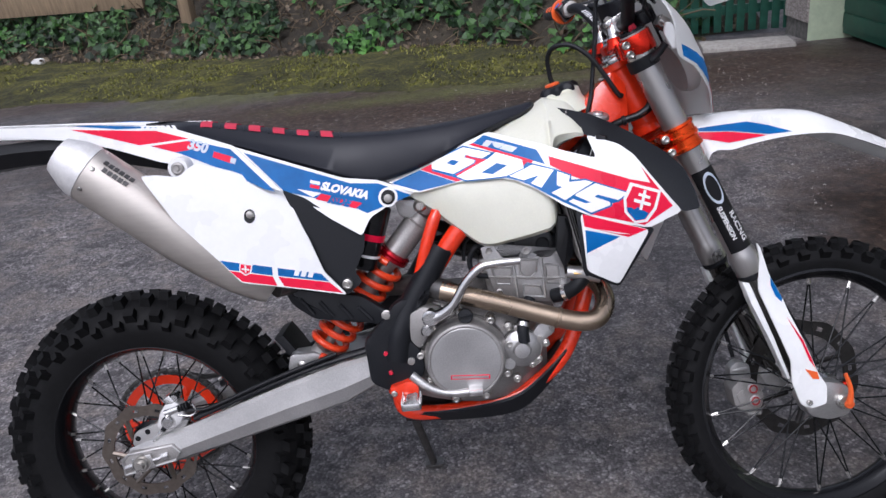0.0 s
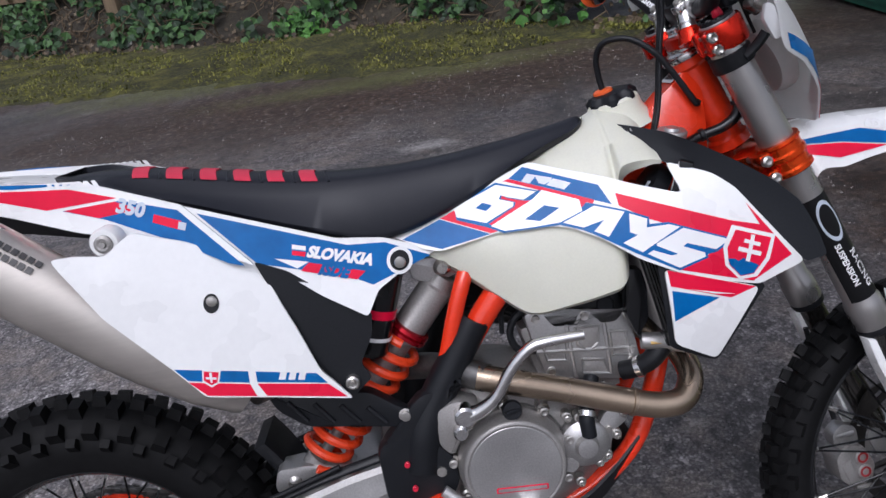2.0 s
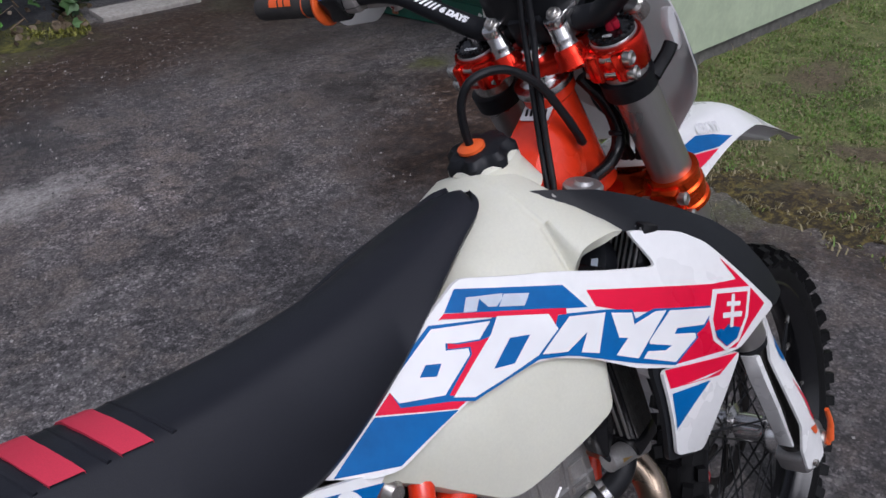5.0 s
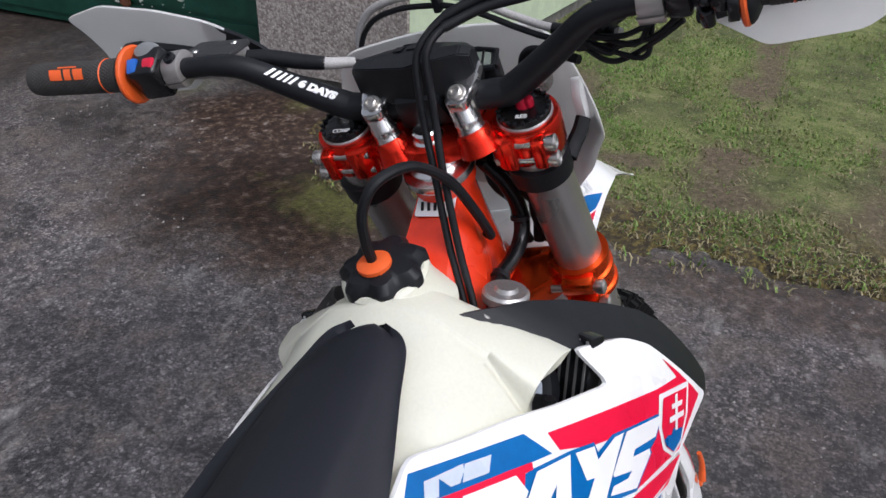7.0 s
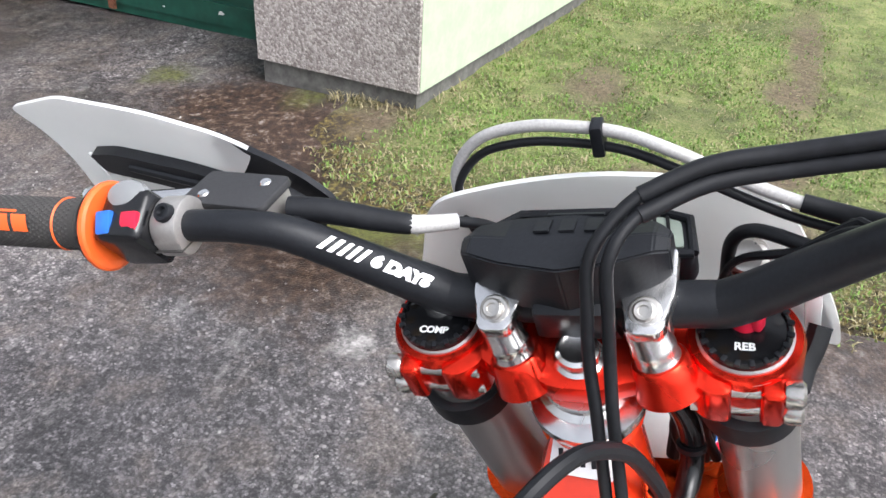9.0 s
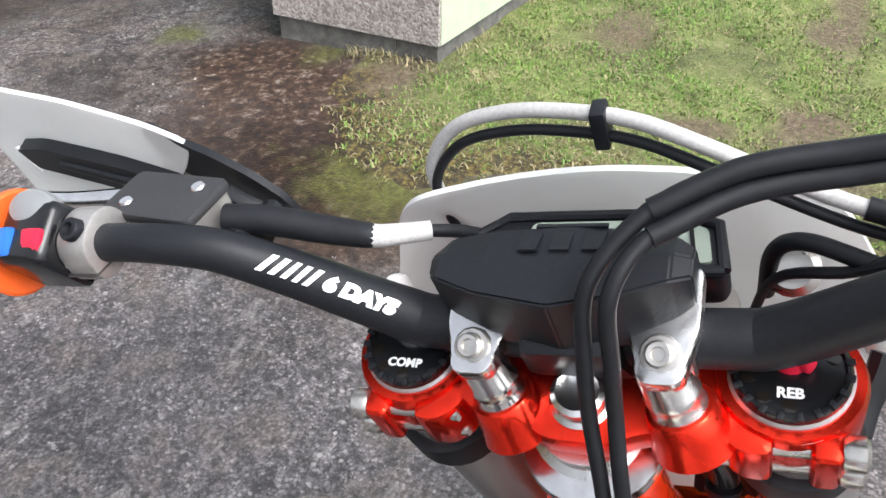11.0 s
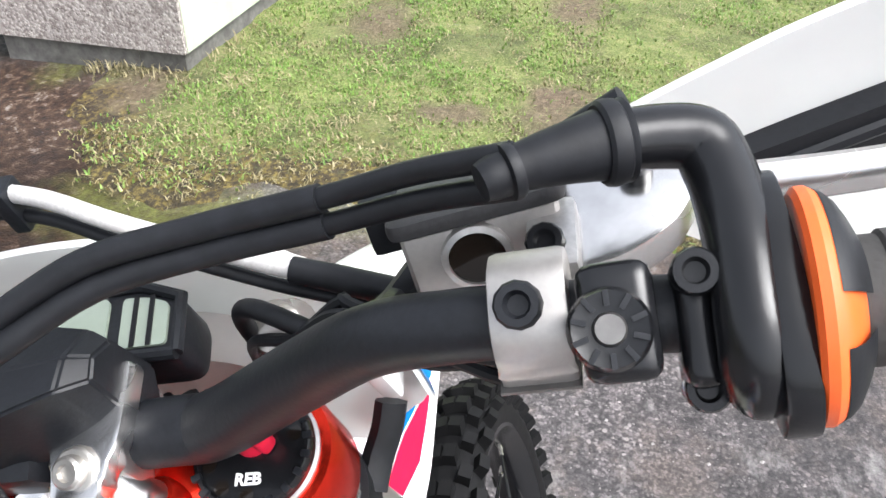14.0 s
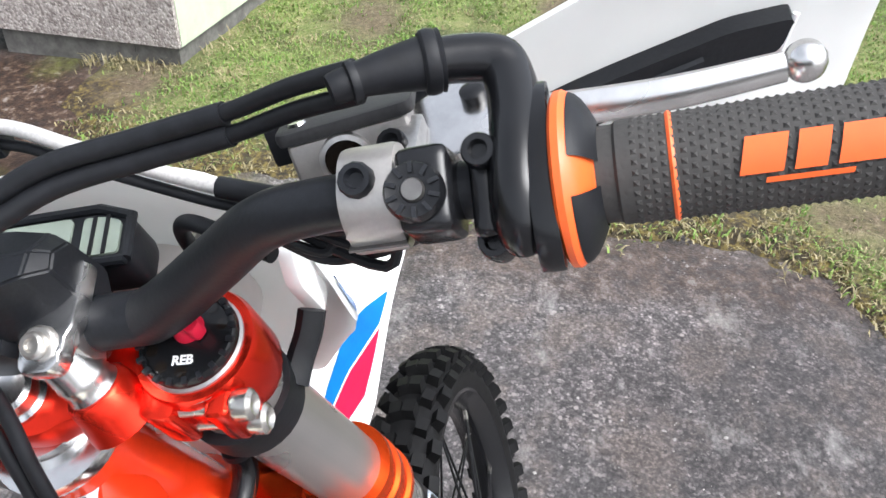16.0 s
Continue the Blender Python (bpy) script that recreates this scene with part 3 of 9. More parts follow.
# ---- garage ----
def pebble_material():
    m, nt, b = nodes_of("pebbledash_render")
    tc = nt.nodes.new("ShaderNodeTexCoord")
    vor = add(nt, "ShaderNodeTexVoronoi", Scale=95.0, Randomness=1.0)
    nt.links.new(tc.outputs["Object"], vor.inputs["Vector"])
    stones = ramp(nt, vor.outputs["Color"], ((0.2, (0.22, 0.19, 0.175)), (0.5, (0.33, 0.295, 0.275)), (0.8, (0.46, 0.42, 0.39))))
    col = mixc(nt, 1.0, stones, ramp(nt, noise_of(nt, 1.5, 4), ((0.3, 0.8), (0.7, 1.1))), "MULTIPLY")
    nt.links.new(col, b.inputs["Base Color"])
    b.inputs["Roughness"].default_value = 0.85
    inv = ramp(nt, vor.outputs["Distance"], ((0.0, 1.0), (0.6, 0.0)))
    bump_to(nt, b, inv, 0.8, 0.004)
    return m


pebble = pebble_material()
pale_paint = surface("pale_green_masonry_paint", (0.47, 0.55, 0.39), 0.7, vary=0.05, grain=40, bump=0.3, depth=0.002, wear=0.14)
cement = surface("grey_cement_plinth", (0.14, 0.135, 0.125), 0.85, vary=0.35, grain=25, bump=0.5, depth=0.003, wear=0.35)
green_paint = surface("flaking_dark_green_paint", (0.012, 0.075, 0.05), 0.42, vary=0.2, grain=12, bump=0.15, wear=0.25)
flake = surface("bare_pale_paint_flake", (0.6, 0.6, 0.57), 0.7)
rust = surface("rusty_iron", (0.16, 0.06, 0.03), 0.85, vary=0.4, grain=60, bump=0.4)
timber = surface("weathered_timber", (0.22, 0.16, 0.10), 0.85, vary=0.3, grain=30, bump=0.4, stretch=(1, 1, 0.1))
concrete = surface("pale_concrete_step", (0.36, 0.34, 0.31), 0.85, vary=0.25, grain=30, bump=0.4, depth=0.002)


def block(bm, a0, a1, b0, b1, z0, z1):
    """A wall block in the garage's own directions."""
    low = [gpt(a, b) for a, b in ((a0, b0), (a1, b0), (a1, b1), (a0, b1))]
    v0 = [bm.verts.new((x, y, z0)) for x, y in low]
    v1 = [bm.verts.new((x, y, z1)) for x, y in low]
    bm.faces.new(v0[::-1])
    bm.faces.new(v1)
    for k in range(4):
        bm.faces.new((v0[k], v0[(k + 1) % 4], v1[(k + 1) % 4], v1[k]))
    return bm


garage = thing("garage", "single-storey garage with pebbledash front and pale green side", "garage")
G0, PL = -0.25, 0.047
part("side_wall", mesh((block, 0.004, 9.0, 0.0, 0.22, PL, 2.35)), pale_paint, garage, "pale green painted side wall")
part("plinth", mesh((block, 0.012, 9.0, 0.022, 0.21, G0, PL)), cement, garage, "dark cement plinth")
near = part("front_pillar", mesh((block, -0.016, 0.0035, 0.002, 0.80, PL, 2.35)), pebble, garage, "pebbledash front pillar")
part("pillar_core", mesh((block, 0.0038, 0.50, 0.222, 0.80, PL, 2.35)), pale_paint, near)
part("plinth", mesh((block, 0.008, 0.48, 0.212, 0.79, G0, PL)), cement, garage)
far = part("front_pillar", mesh((block, 0.154, 0.1735, 3.95, 4.40, PL - 0.02, 2.35)), pebble, garage, "pebbledash front pillar")
part("pillar_core", mesh((block, 0.1738, 0.59, 3.95, 4.40, -0.2, 2.35)), pale_paint, far)
part("plinth", mesh((block, 0.172, 0.55, 3.955, 4.398, G0, PL - 0.02)), cement, garage)
part("back_wall", mesh((block, 5.0, 5.2, 0.25, 4.4, G0, 2.35)), pale_paint, garage)
part("north_wall", mesh((block, 0.60, 4.99, 4.2, 4.4, G0, 2.35)), pale_paint, garage)
part("roof", mesh((block, -0.15, 9.1, -0.15, 4.55, 2.36, 2.48)), cement, garage)
part("lintel", mesh((block, 0.17, 0.52, 0.81, 3.94, 2.05, 2.35)), pale_paint, garage)
door = part("garage_door", mesh((block, 0.455, 0.485, 0.805, 3.945, -0.08, 2.05)), green_paint, garage, "dark green ribbed metal garage door with flaking paint")
for k in range(14):
    part("door_rib", mesh((block, 0.442, 0.456, 0.82, 3.93, -0.03 + 0.145 * k, 0.085 + 0.145 * k)), green_paint, door)
rnd = random.Random(3)


def ragged_flake(bm, b, z, r):
    n = rnd.randint(6, 9)
    ring = [(b + r * rnd.uniform(0.45, 1.2) * math.cos(2 * math.pi * k / n), z + 0.55 * r * rnd.uniform(0.45, 1.2) * math.sin(2 * math.pi * k / n)) for k in range(n)]
    rows = [[bm.verts.new((*gpt(a, y), h)) for y, h in ring] for a in (0.4395, 0.4418)]
    bm.faces.new(rows[0])
    for k in range(n):
        bm.faces.new((rows[0][k], rows[0][(k + 1) % n], rows[1][(k + 1) % n], rows[1][k]))
    bmesh.ops.recalc_face_normals(bm, faces=bm.faces)


for k in range(60):
    b, z = 2.02 + rnd.gauss(0, 0.22), rnd.uniform(-0.02, 0.42)
    part("paint_flake", mesh((ragged_flake, b, z, 0.006 + 0.030 * rnd.random() ** 3)), flake, door)
part("door_latch", mesh((block, 0.425, 0.441, 2.10, 2.14, -0.06, 0.5)), rust, door, "rusty latch bar")
part("padlock", mesh((block, 0.405, 0.424, 2.07, 2.13, 0.10, 0.17)), rust, door)

# picket gate between the garage and the bank
gate = thing("picket_gate", "dark green painted wooden picket gate", "gate", at(0, 0, 0))
slat0 = None
for k in range(10):
    x = 2.42 + 0.098 * k
    m = at(x, 7.50 - 0.02 * k, 0.46, 0, 0, -6)
    if slat0 is None:
        slat0 = part("slat", mesh((box, 0.068, 0.020, 1.10, None, 0.004)), green_paint, gate, "", m)
    else:
        again(slat0, "slat", gate, m)
for z in (0.10, 0.75):
    part("rail", mesh((box, 1.0, 0.035, 0.08, at(2.86, 7.44, z, 0, 0, -6), 0.006)), green_paint, gate)
step = tagged(part("gate_step", mesh((box, 0.74, 0.34, 0.05, at(2.77, 6.90, lie(0, 6.9) + 0.012, 0, 0, -12), 0.012)), concrete), "worn pale concrete step before the gate", "step")

# ---- moss strip, ivy bank, fence ----
FOOT = [(-12.0, 13.6), (-5.6, 11.1), (-3.4, 10.0), (-1.5, 8.9), (0.6, 8.35), (1.15, 7.70), (1.6, 7.05), (2.05, 6.72), (2.22, 6.85), (2.45, 7.50), (3.2, 7.55)]
KERB = [(-12.0, 9.4), (-4.3, 8.15), (-3.5, 7.85), (-2.4, 7.45), (-1.3, 7.25), (-0.2, 6.75), (0.5, 6.5), (1.0, 6.62), (1.5, 6.62), (2.0, 6.40), (2.25, 6.75), (2.5, 7.45), (3.2, 7.6)]


def foot_y(x):
    return float(np.interp(x, [p[0] for p in FOOT], [p[1] for p in FOOT]))


def kerb_y(x):
    return float(np.interp(x, [p[0] for p in KERB], [p[1] for p in KERB]))


def bank_z(x, y):
    d = y - foot_y(x)
    return lie(x, y) + 0.02 + (0.62 * d if d > 0 else 0.0) + 0.10 * noise.noise((x * 1.3, y * 1.3, 5.0)) * min(1.0, max(0.0, d * 2)) + 0.03 * noise.noise((x * 5, y * 5, 6.0)) * min(1.0, max(0.0, d * 3))


def moss_z(x, y):
    d = y - kerb_y(x) - 0.22 * noise.noise((x * 2, y * 2, 9.0)) - 0.12 * noise.noise((x * 6, y * 6, 9.0))
    k = min(1.0, max(0.0, d / 0.5))
    return lie(x, y) + max(-0.05, min(0.05, 0.09 * d)) + (0.3 + 0.7 * k) * (0.03 * noise.noise((x * 3, y * 3, 2.0)) + 0.03 * noise.noise((x * 11, y * 11, 2.0)))


sheet("moss_verge", span(-12, 2.6, 0.08), span(5.9, 13.8, 0.08), moss_z, moss_soil, lambda x, y: kerb_y(x) - 0.5 < y < foot_y(x) + 0.25, "uneven yellow-green moss verge along the yard", "verge")
sheet("bank", span(-13, 3.2, 0.15), span(7.2, 18, 0.15), bank_z, bank_soil, lambda x, y: foot_y(x) - 0.05 < y < foot_y(x) + 4.0, "dark earth bank under ivy", "bank")


def leaf_material(name, dark, mid, light, patch=None):
    m, nt, b = nodes_of(name)
    geo = nt.nodes.new("ShaderNodeNewGeometry")
    c = ramp(nt, geo.outputs["Random Per Island"], ((0.05, dark), (0.5, mid), (0.95, light)))
    if patch:
        c = mixc(nt, ramp(nt, noise_of(nt, 1.7, 6, 0.7), ((0.46, 0.0), (0.70, 0.7))), c, patch)
    nt.links.new(mixc(nt, 1.0, c, ramp(nt, noise_of(nt, 40, 3), ((0.3, 0.75), (0.7, 1.1))), "MULTIPLY"), b.inputs["Base Color"])
    b.inputs["Roughness"].default_value = 0.5
    b.inputs["Specular IOR Level"].default_value = 0.3
    return m


ivy_mat = leaf_material("ivy_leaves", (0.008, 0.020, 0.008), (0.022, 0.055, 0.018), (0.070, 0.145, 0.045))
weed_mat = leaf_material("bright_weed_leaves", (0.03, 0.09, 0.015), (0.06, 0.17, 0.03), (0.10, 0.25, 0.05))
dead_mat = leaf_material("dead_leaves", (0.03, 0.02, 0.012), (0.085, 0.06, 0.035), (0.17, 0.13, 0.085))
blade_mat = leaf_material("lawn_blades", (0.080, 0.150, 0.024), (0.135, 0.240, 0.042), (0.200, 0.300, 0.075), (0.24, 0.22, 0.090))
straw_mat = leaf_material("straw_blades", (0.165, 0.140, 0.070), (0.25, 0.215, 0.115), (0.34, 0.295, 0.175))

LEAF = np.array([(0, 0), (-0.42, 0.30), (-0.50, 0.62), (-0.20, 0.66), (0, 1.0), (0.20, 0.66), (0.50, 0.62), (0.42, 0.30)])
LEAF_F = [(0, 1, 2), (0, 2, 3), (0, 3, 4), (0, 4, 5), (0, 5, 6), (0, 6, 7)]


def leaves(name, places, mat, label, category, seed, size=(0.05, 0.10)):
    """Many lobed leaves as one sheet of stuff; places: (x, y, z, facing)."""
    rg = np.random.default_rng(seed)
    vs, fs = [], []
    for x, y, z, face in places:
        s = rg.uniform(*size)
        yaw = face + rg.normal(0, 0.7)
        m = (Matrix.Translation((x, y, z)) @ Euler((rg.uniform(0.35, 1.35), rg.normal(0, 0.5), yaw)).to_matrix().to_4x4() @ Euler((0, 0, math.pi + rg.normal(0, 0.6))).to_matrix().to_4x4())
        base = len(vs)
        for u, v in LEAF:
            vs.append(tuple(m @ Vector((u * s, (v - 0.3) * s, 0.12 * s * (abs(u) * 2 - 0.4)))))
        fs += [tuple(base + i for i in f) for f in LEAF_F]
    me = bpy.data.meshes.new(name)
    me.from_pydata(vs, [], fs)
    me.materials.append(mat)
    ob = new(name, me)
    return tagged(ob, label, category, "", "stuff")


rg = np.random.default_rng(11)
spots, dead, weeds = [], [], []
while len(spots) < 8200:
    x = rg.uniform(-9.0, 3.0)
    d = rg.uniform(-0.05, 2.0) ** 1.0
    y = foot_y(x) + d
    cover = noise.noise((x * 0.9, y * 0.9, 1.0)) + 0.5 * noise.noise((x * 2.5, y * 2.5, 3.0)) + 0.5 * (d - 0.55)
    if cover < -0.22:
        if rg.random() < 0.35:
            dead.append((x, y, bank_z(x, y) + rg.uniform(0.01, 0.06), 0.0))
        continue
    spots.append((x, y, bank_z(x, y) + rg.uniform(0.02, 0.22), 0.0))
leaves("ivy", spots, ivy_mat, "dense dark green ivy covering the bank", "ivy", 1, (0.06, 0.13))
leaves("leaf_litter", dead[:1500] + [(x, foot_y(x) + rg.uniform(-0.25, 0.25), lie(x, 9) + 0.05 + rg.uniform(0, 0.05), 0) for x in rg.uniform(-9, 2.6, 500)], dead_mat, "dead brown leaves along the foot of the bank", "leaf litter", 2, (0.03, 0.07))
for cx, cd, n, r in ((-0.60, 0.05, 60, 0.20), (-5.4, 0.6, 90, 0.5), (0.15, 0.75, 120, 0.35), (-1.0, 0.9, 70, 0.3), (1.1, 0.4, 40, 0.2), (1.7, 0.35, 60, 0.3), (-4.4, 0.7, 50, 0.3)):
    for k in range(n):
        x = cx + rg.normal(0, r * 0.6)
        y = foot_y(cx) + cd + rg.normal(0, r * 0.5)
        weeds.append((x, y, bank_z(x, y) + rg.uniform(0.03, 0.20), 0.0))
leaves("weeds", weeds, weed_mat, "bright green weeds on the bank", "weeds", 3, (0.05, 0.12))

# bare stems over the bank
bm = bmesh.new()
for k in range(420):
    x = rg.uniform(-7.5, 2.6)
    y = foot_y(x) + rg.uniform(0.0, 1.0)
    p = Vector((x, y, bank_z(x, y)))
    d = Vector((rg.normal(0, 0.5), rg.normal(-0.1, 0.25), rg.uniform(0.1, 0.8)))
    q = p + d * 0.22
    tube(bm, [p, q, q + d * 0.15 + Vector((rg.normal(0, 0.1), -0.02, rg.normal(-0.06, 0.06)))], float(rg.uniform(0.003, 0.008)), 5)
tagged(part("stems", bm, twig), "bare brown bramble stems on the bank", "stems", "", "stuff")

# fence planks and post above the bank
fence = thing("fence", "old weathered timber plank fence behind the ivy", "fence")
for k in range(3):
    part("plank", mesh((box, 3.4, 0.03, 0.25, at(-5.0, 11.32, 0.50 + 0.262 * k, 2, RND.uniform(-0.4, 0.4), -20), 0.004)), timber, fence)
post = tagged(part("fence_post", mesh((box, 0.15, 0.12, 1.6, at(-2.68, 10.0, 0.66, 3, 2, -20), 0.012)), timber), "weathered square timber post in the ivy", "post")
trunk = tagged(part("tree_trunk", mesh((tube, [(1.05, 8.95, 0.1), (1.12, 9.0, 0.7), (1.30, 9.1, 1.5), (1.5, 9.2, 2.6)], [0.10, 0.085, 0.075, 0.06], 12, None, 4)), twig), "slim brown tree trunk rising from the bank", "trunk")
for x, y, s in ((-2.54, 9.68, 0.10), (-4.86, 10.65, 0.10)):
    bm = bmesh.new()
    bmesh.ops.create_icosphere(bm, subdivisions=2, radius=s)
    for v in bm.verts:
        v.co *= 1 + 0.5 * noise.noise(v.co * 14 + Vector((x, 0, 0)))
        v.co.z *= 0.55
    bmesh.ops.translate(bm, vec=(x, y, lie(x, y) + 0.08), verts=bm.verts)
    tagged(part("plastic_litter", bm, flake, sharp=0.2), "crumpled white plastic litter in the verge", "litter", "litter in the verge")
tagged(part("stick", mesh((tube, [(-5.4, 10.2, lie(0, 10.2) + 0.05), (-5.25, 10.5, lie(0, 10.5) + 0.2)], 0.025, 6)), timber), "short broken timber stick", "stick")


# ---- grass ----
def blades(name, pts, mat, label, category, seed, h=(0.02, 0.05), w=0.0035, lean=0.6):
    """Blades of grass as one object: a bent pair of triangles each."""
    rg = np.random.default_rng(seed)
    P = np.array(pts)
    n = len(P)
    yaw = rg.uniform(0, 2 * np.pi, n)
    hh = rg.uniform(*h, n)
    out = np.stack([np.cos(yaw), np.sin(yaw), np.zeros(n)], 1)
    side = np.stack([-np.sin(yaw), np.cos(yaw), np.zeros(n)], 1)
    ww = w * rg.uniform(0.6, 1.4, n)[:, None]
    bend = rg.uniform(0.1, 1.0, n)[:, None] * lean
    up = np.array([0, 0, 1.0])
    a, b = P - side * ww, P + side * ww
    mid = P + up * (hh * 0.6)[:, None] + out * bend * (hh * 0.4)[:, None]
    c, d = mid - side * ww * 0.7, mid + side * ww * 0.7
    tip = P + up * (hh * (1.0 - 0.35 * bend[:, 0]))[:, None] + out * bend * (hh * 1.1)[:, None]
    V = np.stack([a, b, d, c, tip], 1).reshape(-1, 3)
    k = np.arange(n) * 5
    F = [tuple(q) for q in np.stack([k, k + 1, k + 2, k + 3], 1).tolist()] + [tuple(q) for q in np.stack([k + 3, k + 2, k + 4], 1).tolist()]
    me = bpy.data.meshes.new(name)
    me.from_pydata(V.tolist(), [], F)
    me.materials.append(mat)
    return tagged(new(name, me), label, category, "", "stuff")


green, straw = [], []
rg = np.random.default_rng(21)
while len(green) < 105000:
    x, y = 1.4 + 6.6 * rg.random() ** 1.6, rg.uniform(-2.2, 3.2)
    edge = lawn_depth(x, y)
    if not on_lawn(x + 0.14, y) or (edge < 0.16 and rg.random() > (0.16 + edge) * 2.6 or noise.noise((x * 11, y * 11, 6.0)) + 2.2 * edge < -0.15):
        continue
    if any(((x - c[0]) / s[0]) ** 2 + ((y - c[1]) / s[1]) ** 2 < 0.8 for c, s in EARTH) and rg.random() < 0.9:
        continue
    bare = noise.noise((x * 1.6, y * 1.6, 8.0)) + 0.6 * noise.noise((x * 5, y * 5, 8.0))
    track = math.exp(-((y - 1.15 + 0.05 * (x - 4)) / 0.16) ** 2) if x > 3.4 else 0.0
    if bare + track * 0.9 > 0.30 and rg.random() < 0.85:
        continue
    z = lie(x, y) + 0.008 + 0.015 * noise.noise((x * 4, y * 4, 1.0))
    dry = 0.22 + 0.46 * max(0.0, 1 - edge / 0.75) + 0.5 * (bare > 0.2)
    (straw if rg.random() < dry else green).append((x, y, z))
blades("grass", green, blade_mat, "short green lawn grass", "grass", 5, (0.009, 0.030), 0.0034, 1.3)
blades("dry_grass", straw, straw_mat, "dry straw-coloured lawn grass", "grass", 6, (0.008, 0.028), 0.0030, 1.6)
tufts = []
for k in range(14000):
    x = rg.uniform(-8, 2.5)
    y = kerb_y(x) + (foot_y(x) - kerb_y(x)) * rg.uniform(0.05, 1.05)
    if noise.noise((x * 1.5, y * 1.5, 4.0)) > -0.1:
        tufts.append((x, y, moss_z(x, y)))
blades("verge_grass", tufts, leaf_material("verge_blades", (0.06, 0.065, 0.012), (0.16, 0.165, 0.022), (0.28, 0.27, 0.06)), "tufts of yellow-green grass in the moss", "grass", 7, (0.008, 0.035), 0.006, 1.6)
# a few stems at the foot of the garage wall
wall_grass = []
for k in range(650):
    a, b = (rg.uniform(0, 5), -abs(rg.normal(0, 0.05)) + 0.0) if rg.random() < 0.7 else (-abs(rg.normal(0, 0.05)), rg.uniform(0, 0.4))
    x, y = gpt(a, b)
    wall_grass.append((x, y, lie(x, y) + 0.005))
blades("wall_grass", wall_grass, straw_mat, "dry grass along the foot of the wall", "grass", 8, (0.015, 0.06), 0.003, 1.2)

# ---- the motorcycle: x forward from the rear axle, y to its left, z up ----
BIKE = pose(-0.704, 1.51, -0.02) @ pose(0, 0, 0, 0, 0, -2.0) @ pose(0, 0, 0, -13.0, 0, 0)
FORK = pose(1.087, 0, 1.113) @ pose(0, 0, 0, 0, -23, 0) @ pose(0, 0, 0, 0, 0, 6.0)
bike = thing("motorcycle", "white, blue, red and orange enduro motorcycle leaning on its side stand", "motorcycle", BIKE)


def torus_profile(rim_r, outer_r, half_w, n=14):
    """Half-round tyre section from bead to bead, as (radius, side) pairs."""
    out = []
    for i in range(n + 1):
        a = math.pi * i / n
        s = math.sin(a)
        out.append((rim_r + (outer_r - rim_r) * s ** 0.75, -half_w * math.cos(a) * (0.86 + 0.14 * s) * (1.0 if s > 0.25 else 0.82 + 0.72 * s)))
    return out


WHEEL = pose(0, 0, 0, 90, 0, 0)  # lathe z to the axle (y)


def wheel(name, m, outer, rim_r, half_w, label, rows, count, disc_side, knob):
    carcass = outer - knob[2]
    prof = torus_profile(rim_r, carcass, half_w)
    w = part(name, mesh((lathe, prof + [(rim_r - 0.004, half_w * 0.5), (rim_r - 0.004, -half_w * 0.5)], WHEEL, 72, True)), tyre_rubber, bike, label, m)
    rw = half_w * 0.62
    rim_prof = [(rim_r + 0.006, -rw), (rim_r + 0.010, -rw - 0.004), (rim_r - 0.002, -rw - 0.006), (rim_r - 0.012, -rw + 0.008), (rim_r - 0.020, -0.012), (rim_r - 0.022, 0), (rim_r - 0.020, 0.012), (rim_r - 0.012, rw - 0.008), (rim_r - 0.002, rw + 0.006), (rim_r + 0.010, rw + 0.004), (rim_r + 0.006, rw), (rim_r - 0.003, 0)]
    part("rim", mesh((lathe, rim_prof, WHEEL, 72, True)), satin_black, w)
    # tread blocks
    block = part("tread_block", mesh((box, knob[0], knob[1], knob[2] + 0.012, at(0, 0, knob[2] / 2 - 0.005), 0.0, 0.82)), tyre_rubber, w)
    first = True
    for k in range(count):
        for lat, turn, sx, sy, shift in rows:
            a = 2 * math.pi * (k + shift) / count
            # side angle: 0 at the crown
            s = math.cos(lat)
            r = rim_r + (carcass - rim_r) * s ** 0.75
            y = half_w * math.sin(lat) * (0.86 + 0.14 * s)
            mm = pose(0, 0, 0, 0, math.degrees(a), 0) @ pose(0, y, r - 0.001, -math.degrees(lat) * 0.8, 0, turn) @ Matrix.Diagonal((sx, sy, 1, 1))
            if first:
                block.matrix_basis = mm
                first = False
            else:
                again(block, "tread_block", w, mm)
    return w


def spokes(w, rim_r, hub_r, hub_w, lean, n=9):
    seeds = []
    for side in (-1, 1):
        for way in (-1, 1):
            a0 = 0.0
            a1 = way * lean
            p0 = Vector((hub_r * math.sin(a0), side * hub_w, hub_r * math.cos(a0)))
            p1 = Vector((rim_r * math.sin(a1), side * 0.008, rim_r * math.cos(a1)))
            nip = p0.lerp(p1, 0.93)
            seeds.append((part("spoke", mesh((tube, [p0, p1], 0.0019, 6)), satin_black, w), part("spoke_nipple", mesh((tube, [nip, p1], 0.0034, 6)), bolt_metal, w), side, way))
    for sp, ni, side, way in seeds:
        off = {(-1, -1): 0.0, (-1, 1): 0.22, (1, -1): 0.5, (1, 1): 0.72}[(side, way)]
        for k in range(n):
            r = pose(0, 0, 0, 0, 360 * (k + off) / n, 0)
            if k == 0:
                sp.matrix_basis = ni.matrix_basis = r
            else:
                again(sp, "spoke", w, r)
                again(ni, "spoke_nipple", w, r)


